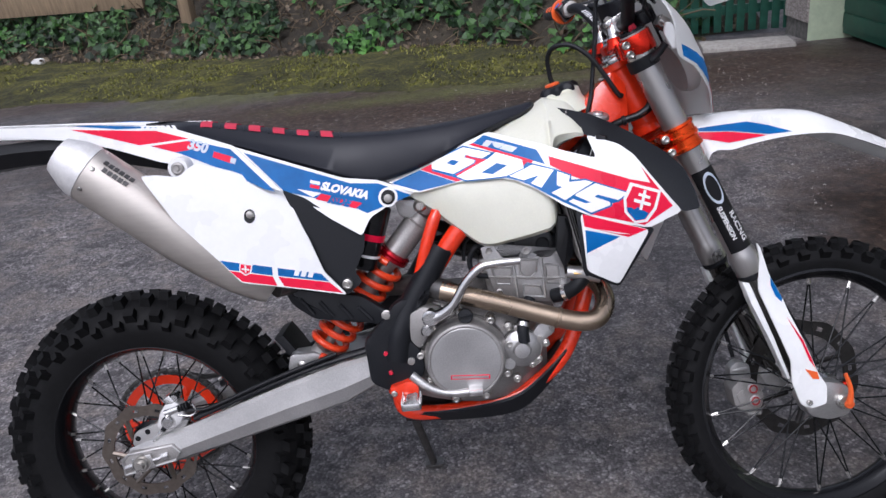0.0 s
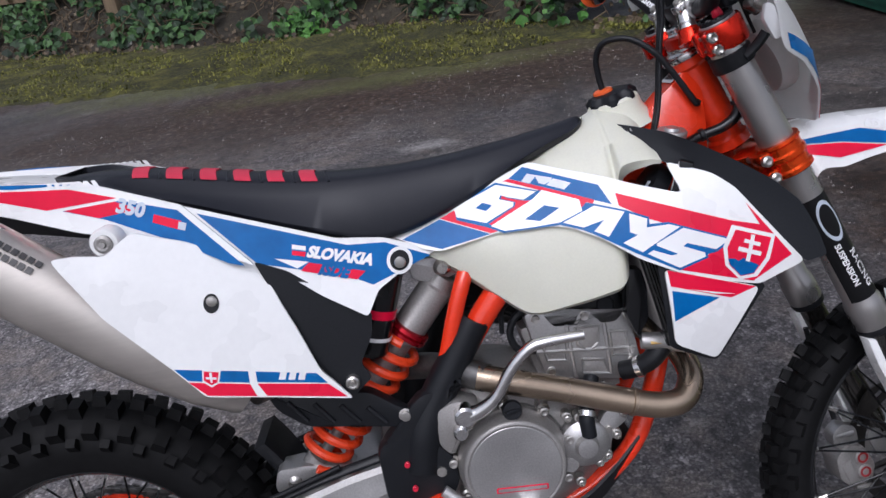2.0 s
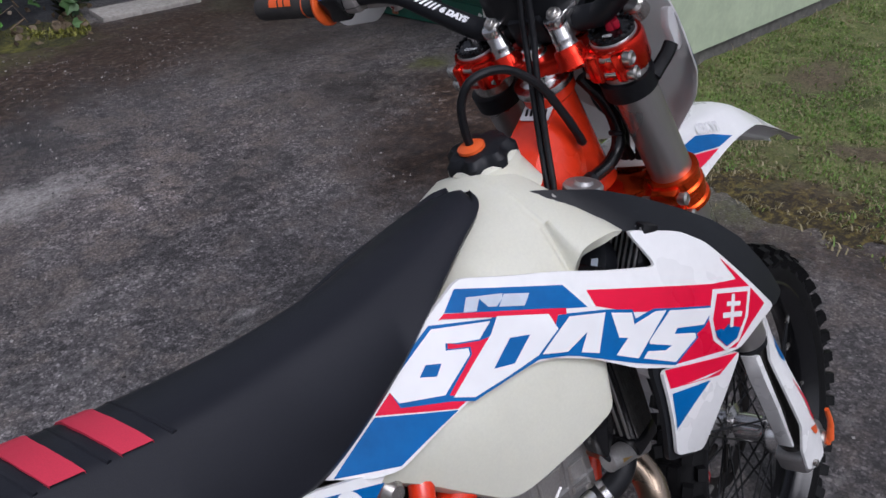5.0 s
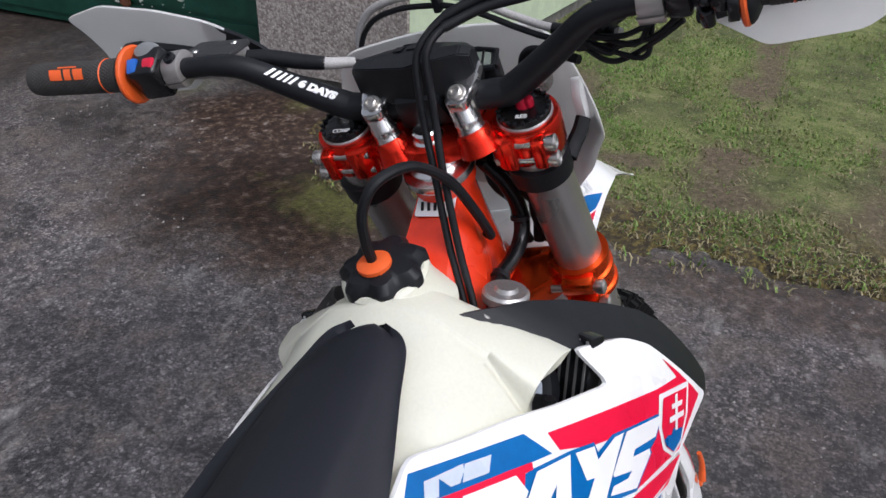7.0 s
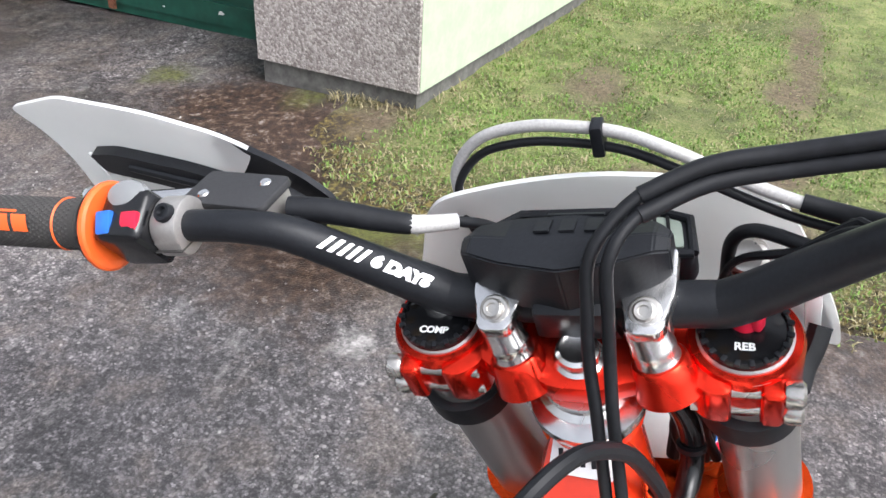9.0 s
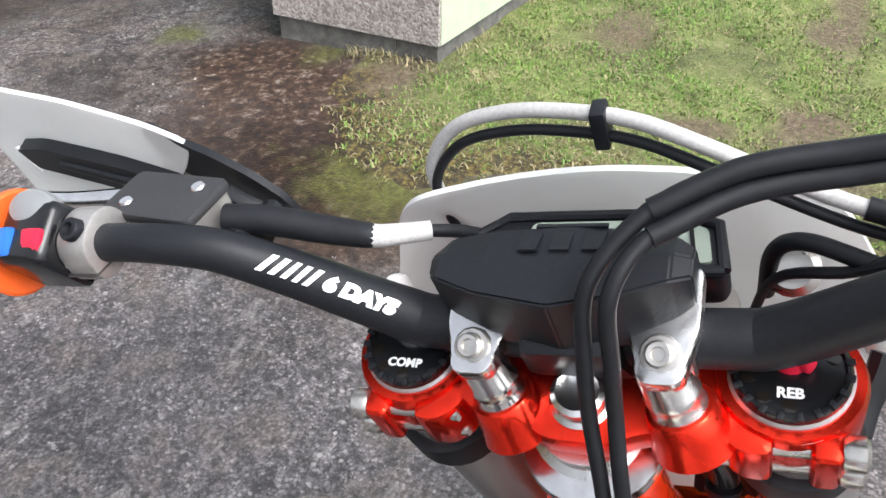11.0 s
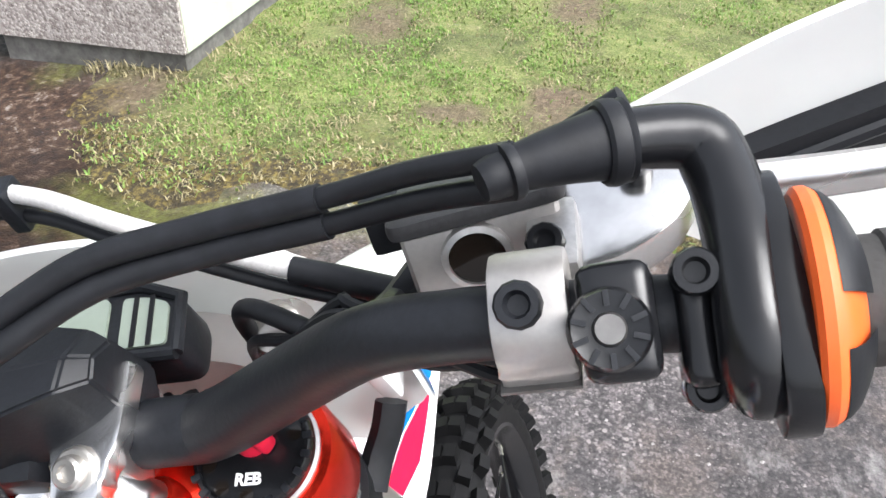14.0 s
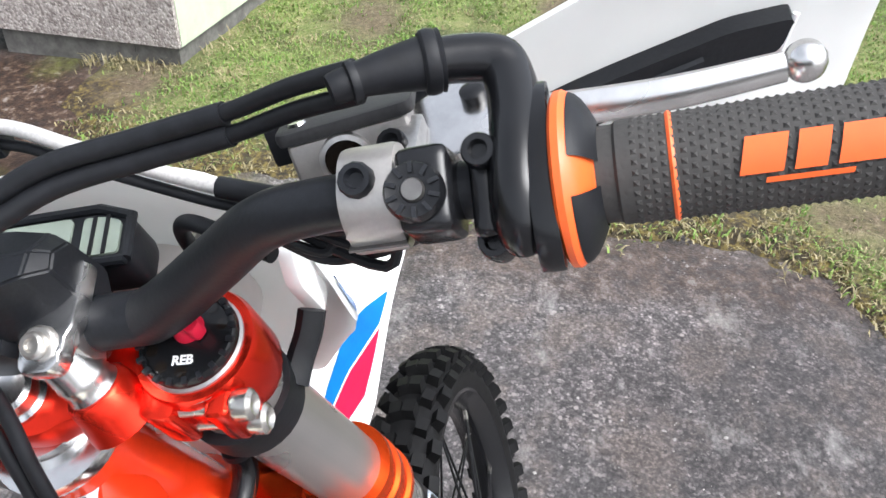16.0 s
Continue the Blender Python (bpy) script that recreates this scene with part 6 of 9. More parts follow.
# swingarm: two tapering beams joined ahead of the wheel
for s in (-1, 1):
    beam = bmesh.new()
    out = []
    for x, zt, zb, y0, y1 in ((0.545, 0.512, 0.448, 0.070, 0.118), (0.46, 0.498, 0.408, 0.072, 0.122), (0.33, 0.462, 0.376, 0.082, 0.124), (0.20, 0.420, 0.342, 0.088, 0.124), (0.08, 0.380, 0.312, 0.092, 0.122), (0.0, 0.358, 0.300, 0.094, 0.120), (-0.035, 0.346, 0.300, 0.096, 0.118)):
        ring = []
        c = 0.008
        for y, z in ((y0, zb + c), (y0 + c, zb), (y1 - c * 1.6, zb), (y1 - 0.005, zb + c * 0.8), (y1, zb + (zt - zb) * 0.42), (y1 - 0.006, zt - c), (y1 - c * 1.8, zt), (y0 + c, zt), (y0, zt - c)):
            ring.append(beam.verts.new((x, s * y, z)))
        out.append(ring)
    for a, b in zip(out, out[1:]):
        for k in range(9):
            beam.faces.new((a[k], a[(k + 1) % 9], b[(k + 1) % 9], b[k]))
    beam.faces.new(out[0])
    beam.faces.new(out[-1])
    arm = part("swingarm_beam", beam, aluminium, bike, "cast aluminium swingarm beam", sharp=0.12)
    blk = part("axle_block", mesh((side_plate, rounded([(-0.046, 0.292), (0.075, 0.318), (0.086, 0.338), (0.070, 0.356), (-0.030, 0.344), (-0.046, 0.330)], 0.005), s * 0.112, 0.028, 0.003)), engine_grey, arm)
    part("block_rim", mesh((tube, [(-0.044, s * 0.126, 0.295), (0.074, s * 0.126, 0.320), (0.084, s * 0.126, 0.337), (0.069, s * 0.126, 0.354), (-0.030, s * 0.126, 0.342), (-0.044, s * 0.126, 0.330), (-0.044, s * 0.126, 0.295)], 0.0030, 8)), aluminium, arm)
    part("adjuster_block", mesh((box, 0.046, 0.012, 0.034, at(0.002, s * 0.128, 0.321, 0, -11, 0), 0.003)), bright_metal, arm)
    part("adjuster_screw", mesh((tube, [(-0.040, s * 0.129, 0.312), (-0.022, s * 0.129, 0.316)], 0.0060, 6), (tube, [(0.024, s * 0.129, 0.326), (0.046, s * 0.129, 0.331)], 0.0042, 8), (tube, [(0.044, s * 0.129, 0.3305), (0.060, s * 0.129, 0.334)], 0.0080, 6)), bright_metal, arm)
    part("axle_nut", mesh((lathe, [(0.0, 0.014), (0.0085, 0.014), (0.0095, 0.004), (0.0135, 0.004), (0.0150, 0.0), (0.0150, -0.004), (0.019, -0.004), (0.019, -0.008)], at(0.0, s * 0.140, 0.322) @ pose(0, 0, 0, -90 * s, 0, 0), 24)), bolt_metal, arm)
    part("chain_rail", mesh((tube, [(0.52, s * 0.098, 0.520), (0.40, s * 0.100, 0.494), (0.25, s * 0.102, 0.448), (0.12, s * 0.104, 0.404)], 0.0085, 8, None, 4, 0.7)), black_plastic, arm)
part("swingarm_bridge", mesh((box, 0.10, 0.17, 0.07, at(0.46, 0, 0.468, 0, 8, 0), 0.012)), aluminium, bike, "swingarm bridge casting")
part("shock_foot", mesh((side_plate, rounded([(0.345, 0.520), (0.395, 0.520), (0.470, 0.505), (0.50, 0.475), (0.36, 0.455), (0.335, 0.485)], 0.010), -0.060, 0.05, 0.006)), aluminium, bike, "cast lower shock mount")
part("mount_bolt", mesh((lathe, [(0.0, 0.004), (0.005, 0.004), (0.011, 0.0), (0.014, -0.004)], at(0.370, -0.086, 0.494) @ pose(0, 0, 0, 90, 0, 0), 16)), bolt_metal, bike)
part("chain", mesh((tube, [(0.50, 0.075, 0.49), (0.30, 0.075, 0.455), (0.10, 0.075, 0.435), (0.0, 0.075, 0.460)], 0.007, 6), (tube, [(0.50, 0.075, 0.43), (0.30, 0.075, 0.35), (0.10, 0.075, 0.25), (0.0, 0.075, 0.196)], 0.007, 6)), steel, bike, "drive chain")
sprocket = bmesh.new()
teeth = []
for k in range(48 * 4):
    a = 2 * math.pi * k / (48 * 4)
    teeth.append(((0.112 + (0.004 if k % 4 in (0, 1) else 0.0)) * math.cos(a), (0.112 + (0.004 if k % 4 in (0, 1) else 0.0)) * math.sin(a)))
lathe(sprocket, [(0.100, -0.003), (0.122, -0.003), (0.122, 0.003), (0.100, 0.003)], at(0, 0.075, 0.0) @ WHEEL, 64, True)
spr = part("sprocket", sprocket, orange_paint, rear, "orange rear sprocket")
for k in range(6):
    part("sprocket_arm", mesh((box, 0.062, 0.0055, 0.020, at(0, 0.075, 0) @ pose(0, 0, 0, 0, 60 * k, 0) @ at(0.076, 0, 0), 0.002)), orange_paint, rear)
toothed = bmesh.new()
for k in range(50):
    box(toothed, 0.005, 0.005, 0.008, at(0, 0.075, 0) @ pose(0, 0, 0, 0, 360 * k / 50, 0) @ at(0, 0, 0.1245))
tagged(part("sprocket_teeth", toothed, steel, rear), kind="stuff")

links = bmesh.new()
for k in range(54):
    for y in (-0.006, 0.006):
        box(links, 0.0135 if k % 2 else 0.011, 0.002, 0.011, at(0, 0.075 + y * (1.0 if k % 2 else 0.7), 0) @ pose(0, 0, 0, 0, 360 * k / 54, 0) @ at(0, 0, 0.132), 0.002)
    box(links, 0.006, 0.012, 0.006, at(0, 0.075, 0) @ pose(0, 0, 0, 0, 360 * (k + 0.5) / 54, 0) @ at(0, 0, 0.132))
tagged(part("chain_run", links, steel, rear, "dark drive chain round the sprocket"), kind="stuff")
# rear brake
cal = part("rear_caliper", mesh((side_plate, rounded([(0.036, 0.392), (0.060, 0.378), (0.094, 0.398), (0.104, 0.424), (0.090, 0.448), (0.066, 0.446), (0.048, 0.424)], 0.008, 3), -0.096, 0.036, 0.006)), cap_metal, bike, "silver rear brake caliper")
part("caliper_body", mesh((lathe, [(0.0, 0.012), (0.011, 0.012), (0.0145, 0.008), (0.0160, 0.0), (0.0160, -0.02)], at(0.066, -0.112, 0.404) @ pose(0, 0, 0, 90, 0, 0), 24), (box, 0.020, 0.030, 0.044, at(0.078, -0.098, 0.440, 0, -28, 0), 0.005), (lathe, [(0.0, 0.006), (0.007, 0.006), (0.009, 0.002), (0.009, -0.02)], at(0.085, -0.104, 0.455) @ pose(0, 0, 0, 90, 0, 0), 16)), bright_metal, cal)
part("caliper_pin", mesh((tube, [(0.062, -0.112, 0.424), (0.092, -0.112, 0.432)], 0.0085, 12)), bright_metal, cal)
for k in range(4):
    part("pin_boot", mesh((lathe, [(0.004, -0.002), (0.0085, -0.0015), (0.0085, 0.0015), (0.004, 0.002)], along((0.094 + 0.006 * k, -0.112, 0.432 + 0.0016 * k), (0.106 + 0.006 * k, -0.112, 0.4352 + 0.0016 * k)), 14)), rubber, cal)
part("bleed_screw", mesh((tube, [(0.050, -0.114, 0.386), (0.058, -0.114, 0.395)], 0.0055, 10)), rubber, cal)
part("pad_pin", mesh((tube, [(0.024, -0.112, 0.362), (0.046, -0.112, 0.384)], 0.0032, 8), (tube, [(0.090, -0.114, 0.418), (0.118, -0.114, 0.414), (0.130, -0.114, 0.424), (0.124, -0.114, 0.442)], 0.0026, 8, None, 4)), bright_metal, cal)
part("caliper_bracket", mesh((side_plate, rounded([(-0.030, 0.350), (0.020, 0.336), (0.075, 0.362), (0.108, 0.400), (0.060, 0.400), (0.030, 0.396), (-0.020, 0.380)], 0.010), -0.094, 0.012, 0.002)), aluminium, cal)
for x, z in ((-0.014, 0.366), (0.010, 0.380), (0.032, 0.360)):
    part("bracket_hole", mesh((lathe, [(0.0, 0.0004), (0.006, 0.0004), (0.0065, -0.001)], at(x, -0.1004, z) @ pose(0, 0, 0, 90, 0, 0), 14)), satin_black, cal)
part("brake_hose", mesh((tube, [(0.09, -0.105, 0.428), (0.125, -0.112, 0.425), (0.17, -0.112, 0.430), (0.30, -0.110, 0.475), (0.45, -0.108, 0.520)], 0.0045, 8, None, 5)), rubber, bike, "rear brake hose")

# silencer
MUF = along((-0.012, -0.165, 0.985), (0.345, -0.150, 0.680))
muf_len = (Vector((0.345, -0.150, 0.680)) - Vector((-0.012, -0.165, 0.985))).length


def oval(bm, profile, m, n=32, squash=0.82):
    return lathe(bm, profile, m @ Matrix.Diagonal((squash, 1.0, 1.0, 1.0)), n)


muf = part("silencer", mesh((oval, [(0.046, 0.0386), (0.0580, 0.0386), (0.0592, 0.0400), (0.0592, 0.044), (0.0600, 0.26), (0.057, 0.32), (0.048, 0.40), (0.032, muf_len - 0.01), (0.026, muf_len)], MUF)), muffler_metal, bike, "brushed metal silencer")
part("end_cap", mesh((oval, [(0.0, 0.004), (0.019, 0.002), (0.021, -0.026), (0.030, -0.031), (0.0385, -0.029), (0.0545, 0.006), (0.0602, 0.028), (0.0605, 0.038), (0.052, 0.039)], MUF, 12)), cap_metal, muf, "matt aluminium end cap")
for a in (150, 205, 262, 95):
    part("rivet", mesh((lathe, [(0.0, 0.003), (0.004, 0.002), (0.005, 0.0)], MUF @ pose(0, 0, 0.052, 0, 0, 0) @ pose(0, 0, 0, 0, 0, a) @ at(0.0510 if a in (150, 205) else 0.058, 0, 0, 0, 90, 0), 10)), bolt_metal, muf)
for row, turn in ((0, 118), (1, 134)):
    for k in range(6 - row):
        r = 0.0597 * math.hypot(0.82 * math.cos(radians(turn)), math.sin(radians(turn)))
        part("stamped_bar", mesh((box, 0.0012, 0.010, 0.0085, MUF @ pose(0, 0, 0.066 + 0.0115 * k + 0.006 * row, 0, 0, turn + (5 if row else 7)) @ at(r, 0, 0))), steel, muf)
# header pipe: out of the head to the front, back along the right side
head_pipe = part("header_pipe", mesh((tube, [(0.930, -0.020, 0.655), (0.985, -0.035, 0.640), (1.022, -0.075, 0.612), (1.030, -0.115, 0.580), (1.008, -0.140, 0.553), (0.965, -0.146, 0.552), (0.900, -0.142, 0.572), (0.816, -0.138, 0.602), (0.730, -0.134, 0.630), (0.690, -0.128, 0.642)], 0.0205, 20, None, 6)), titanium, bike, "bronze-tinted exhaust header")
part("pipe_joint", mesh((lathe, [(0.0205, 0.0), (0.0225, 0.001), (0.0225, 0.006), (0.0205, 0.007)], along((0.930, -0.1445, 0.562), (0.90, -0.1425, 0.572)), 24)), titanium, head_pipe)
part("mid_pipe", mesh((tube, [(0.705, -0.130, 0.638), (0.672, -0.104, 0.644), (0.625, -0.045, 0.640), (0.550, -0.020, 0.640), (0.450, -0.060, 0.680), (0.352, -0.148, 0.692)], [0.0225, 0.024, 0.022, 0.022, 0.022, 0.026], 18, None, 5)), steel, bike, "steel exhaust mid pipe")

# engine
eng = part("crankcase", loft(smooth_sections([(0.615, [(0.0, 0.58), (0.08, 0.57), (0.10, 0.53), (0.10, 0.44), (0.08, 0.40), (0.0, 0.395)]), (0.68, [(0.0, 0.63), (0.085, 0.615), (0.115, 0.56), (0.118, 0.43), (0.09, 0.385), (0.0, 0.375)]), (0.78, [(0.0, 0.63), (0.085, 0.60), (0.120, 0.55), (0.120, 0.42), (0.09, 0.375), (0.0, 0.365)]), (0.86, [(0.0, 0.60), (0.075, 0.575), (0.100, 0.53), (0.096, 0.45), (0.070, 0.40), (0.0, 0.390)]), (0.905, [(0.0, 0.55), (0.045, 0.54), (0.060, 0.51), (0.056, 0.46), (0.04, 0.43), (0.0, 0.425)])], 3)), engine_grey, bike, "grey cast engine crankcase")
CC = at(0.727, -0.118, 0.494) @ pose(0, 0, 0, 90, 0, 0)
cover = part("clutch_cover", mesh((lathe, [(0.0885, 0.0), (0.0885, 0.014), (0.0850, 0.018), (0.0830, 0.032), (0.0818, 0.043), (0.0806, 0.0465), (0.0785, 0.0485), (0.0755, 0.0490), (0.0738, 0.0472), (0.0, 0.0468)], CC, 64)), engine_grey, bike, "round silver clutch cover")
part("cover_face", mesh((lathe, [(0.0, 0.0478), (0.015, 0.0478), (0.035, 0.0478), (0.052, 0.0478), (0.0695, 0.0478), (0.0712, 0.0477), (0.0734, 0.0462)], CC, 64)), aluminium, cover, sharp=0.2)
part("maker_bar", mesh((box, 0.082, 0.009, 0.001, CC @ at(0.006, -0.034, 0.0482, 0, 0, -4))), red_film, cover)
part("maker_bar", mesh((box, 0.077, 0.0055, 0.0014, CC @ at(0.006, -0.034, 0.0484, 0, 0, -4))), aluminium, cover)
part("oil_cap", mesh((lathe, [(0.0, 0.010), (0.014, 0.010), (0.016, 0.007), (0.016, 0.0)], at(0.735, -0.150, 0.588) @ pose(0, 0, 0, 80, 0, 0), 20)), black_plastic, cover)
part("cap_grip", mesh((box, 0.024, 0.005, 0.008, at(0.735, -0.162, 0.590) @ pose(0, 0, 0, 80, 0, 20), 0.001)), black_plastic, cover)
for k in range(9):
    a = 2 * math.pi * (k + 0.3) / 9
    part("cover_bolt", mesh((lathe, [(0.012, -0.010), (0.011, 0.010), (0.0075, 0.014), (0.0075, 0.021), (0.005, 0.022), (0.0, 0.020)], CC @ at(0.0955 * math.cos(a), 0.0955 * math.sin(a), 0.002), 12)), bolt_metal, cover)
pump = part("water_pump", mesh((lathe, [(0.040, 0.0), (0.040, 0.020), (0.034, 0.026), (0.020, 0.030), (0.016, 0.040), (0.0, 0.042)], at(0.846, -0.112, 0.500) @ pose(0, 0, 0, 90, 0, 0), 32)), aluminium, bike, "aluminium water pump cover")
part("pump_outlet", mesh((tube, [(0.852, -0.140, 0.515), (0.852, -0.136, 0.545), (0.860, -0.122, 0.572), (0.874, -0.100, 0.597)], 0.0125, 14, None, 4)), black_plastic, pump)
part("hose_clamp", mesh((lathe, [(0.0135, -0.005), (0.0145, -0.004), (0.0145, 0.004), (0.0135, 0.005)], along((0.853, -0.134, 0.552), (0.857, -0.127, 0.565)), 20)), bright_metal, pump)
for k in range(5):
    a = 2 * math.pi * k / 5 + 0.4
    part("cover_bolt", mesh((lathe, [(0.009, -0.006), (0.009, 0.012), (0.006, 0.013), (0.006, 0.020), (0.0, 0.020)], at(0.846, -0.114, 0.500) @ pose(0, 0, 0, 90, 0, 0) @ at(0.043 * math.cos(a), 0.043 * math.sin(a), 0), 10)), bolt_metal, pump)
part("pump_arm", mesh((side_plate, rounded([(0.866, 0.520), (0.884, 0.548), (0.916, 0.552), (0.920, 0.528), (0.896, 0.512), (0.884, 0.476), (0.866, 0.478)], 0.008, 3), -0.118, 0.022, 0.004)), aluminium, pump)
part("pump_boss", mesh((lathe, [(0.014, -0.004), (0.014, 0.014), (0.012, 0.017), (0.0, 0.017)], at(0.818, -0.122, 0.470) @ pose(0, 0, 0, 90, 0, 0), 20)), aluminium, pump)
for x, z in ((0.912, 0.540), (0.898, 0.505), (0.880, 0.472), (0.866, 0.462), (0.822, 0.548), (0.832, 0.432)):
    part("casing_bolt", mesh((lathe, [(0.0085, -0.014), (0.0085, 0.004), (0.0060, 0.005), (0.0058, 0.012), (0.0042, 0.013), (0.0032, 0.010), (0.0, 0.010)], at(x, -0.124, z) @ pose(0, 0, 0, 90, 0, 0), 12)), bolt_metal, pump)
# dark rings put the shade of the gaps round both covers into colour
part("pump_gap", mesh((lathe, [(0.0405, 0.003), (0.0425, 0.003), (0.0425, 0.006), (0.0405, 0.006)], at(0.846, -0.112, 0.500) @ pose(0, 0, 0, 90, 0, 0), 32, True)), steel, pump)
part("cover_gap", mesh((lathe, [(0.0905, 0.0015), (0.0925, 0.0015), (0.0925, 0.0045), (0.0905, 0.0045)], CC, 56, True)), steel, cover)
part("side_casting", mesh((side_plate, rounded([(0.615, 0.600), (0.650, 0.615), (0.690, 0.600), (0.660, 0.560), (0.635, 0.520), (0.615, 0.54)], 0.012), -0.118, 0.05, 0.008)), engine_grey, bike, "cast kickstart boss")
cyl = part("cylinder", mesh((box, 0.125, 0.15, 0.16, at(0.850, 0, 0.625, 0, -14, 0), 0.012)), engine_grey, bike, "grey engine cylinder")
for k in range(4):
    part("cooling_rib", mesh((box, 0.120, 0.158, 0.006, at(0.842, 0, 0.560 + 0.016 * k, 0, -14, 0), 0.002)), engine_grey, cyl)
hd = part("cylinder_head", mesh((side_plate, rounded([(0.780, 0.716), (0.809, 0.728), (0.818, 0.707), (0.827, 0.694), (0.854, 0.691), (0.865, 0.708), (0.885, 0.710), (0.902, 0.688), (0.922, 0.686), (0.937, 0.702), (0.952, 0.702), (0.951, 0.660), (0.956, 0.624), (0.960, 0.604), (0.930, 0.582), (0.804, 0.604), (0.787, 0.670)], 0.004, 3), 0.0, 0.19, 0.004)), aluminium, bike, "ribbed aluminium cylinder head")
part("cam_box", mesh((side_plate, rounded([(0.785, 0.752), (0.925, 0.738), (0.950, 0.715), (0.948, 0.672), (0.790, 0.682)], 0.010, 3), 0.0, 0.182, 0.006)), satin_black, hd, "black cam cover")
# flat plates of a darker metal paint the shade of the head's recesses
for poly in ([(0.858, 0.684), (0.897, 0.679), (0.893, 0.652), (0.876, 0.640), (0.859, 0.654)], [(0.864, 0.628), (0.898, 0.622), (0.905, 0.598), (0.862, 0.604)], [(0.800, 0.672), (0.842, 0.668), (0.838, 0.632), (0.808, 0.636)], [(0.912, 0.668), (0.938, 0.664), (0.944, 0.622), (0.914, 0.628)]):
    part("head_recess", mesh((side_plate, poly, -0.0952, 0.002, 0.0005)), engine_grey, hd)
    part("head_rib", mesh((tube, [(x, -0.0958, z) for x, z in poly + poly[:1]], 0.0030, 6)), aluminium, hd)
for x0, z0, x1, z1 in ((0.845, 0.690, 0.850, 0.600), (0.905, 0.684, 0.908, 0.596), (0.792, 0.652, 0.952, 0.634)):
    part("head_rib", mesh((tube, [(x0, -0.0955, z0), (x1, -0.0955, z1)], 0.0036, 6)), aluminium, hd)
for x, z in ((0.797, 0.708), (0.875, 0.700), (0.944, 0.690), (0.812, 0.616), (0.944, 0.612)):
    part("head_bolt", mesh((lathe, [(0.0, 0.004), (0.0035, 0.006), (0.0062, 0.006), (0.0066, 0.0), (0.009, -0.001)], at(x, -0.0955, z) @ pose(0, 0, 0, 90, 0, 0), 12)), bolt_metal, hd)
for x in (0.840, 0.911):
    part("cam_seal", mesh((lathe, [(0.0, 0.002), (0.012, 0.002), (0.014, 0.0), (0.014, -0.006)], at(x, -0.0925, 0.712) @ pose(0, 0, 0, 90, 0, 0), 20)), rubber, hd)
part("cam_cover", mesh((box, 0.135, 0.15, 0.035, at(0.868, 0, 0.768, 0, -8, 0), 0.010)), black_plastic, hd)
part("spark_lead", mesh((tube, [(0.930, -0.080, 0.760), (0.948, -0.100, 0.715), (0.952, -0.118, 0.668), (0.966, -0.124, 0.650), (0.995, -0.126, 0.645)], 0.0045, 8, None, 5)), rubber, hd)
kick = part("kickstart_lever", mesh((tube, [(0.856, -0.172, 0.698), (0.800, -0.172, 0.697), (0.772, -0.170, 0.690), (0.742, -0.168, 0.662), (0.714, -0.164, 0.620), (0.690, -0.158, 0.600), (0.668, -0.152, 0.590)], [0.007, 0.0085, 0.009, 0.009, 0.010, 0.012, 0.014], 12, None, 5)), bright_metal, bike, "silver folding kickstart lever")
part("lever_boss", mesh((lathe, [(0.0, 0.018), (0.013, 0.018), (0.017, 0.014), (0.017, -0.03)], at(0.662, -0.148, 0.592) @ pose(0, 0, 0, 90, 0, 0), 20), (lathe, [(0.0, 0.022), (0.009, 0.022), (0.012, 0.018), (0.012, -0.03)], at(0.652, -0.142, 0.566) @ pose(0, 0, 0, 90, 0, 0), 16)), bright_metal, kick)
ped = part("brake_pedal", mesh((tube, [(0.610, -0.150, 0.470), (0.640, -0.158, 0.446), (0.668, -0.162, 0.432), (0.700, -0.164, 0.427), (0.735, -0.168, 0.430)], [0.010, 0.009, 0.008, 0.008, 0.009], 12, None, 5)), aluminium, bike, "aluminium rear brake pedal")
part("pedal_tip", mesh((box, 0.030, 0.035, 0.012, at(0.742, -0.175, 0.433), 0.003)), bright_metal, ped)
part("skid_plate", loft(smooth_sections([(0.58, [(0.0, 0.352), (0.07, 0.352), (0.088, 0.362), (0.092, 0.358), (0.075, 0.338), (0.0, 0.336)]), (0.70, [(0.0, 0.348), (0.08, 0.348), (0.100, 0.366), (0.104, 0.362), (0.085, 0.334), (0.0, 0.332)]), (0.82, [(0.0, 0.352), (0.08, 0.354), (0.104, 0.385), (0.108, 0.380), (0.086, 0.340), (0.0, 0.338)]), (0.885, [(0.0, 0.390), (0.075, 0.392), (0.100, 0.425), (0.104, 0.420), (0.080, 0.378), (0.0, 0.374)]), (0.945, [(0.0, 0.450), (0.06, 0.452), (0.085, 0.475), (0.088, 0.470), (0.066, 0.440), (0.0, 0.436)])], 4)), black_plastic, bike, "black plastic skid plate")
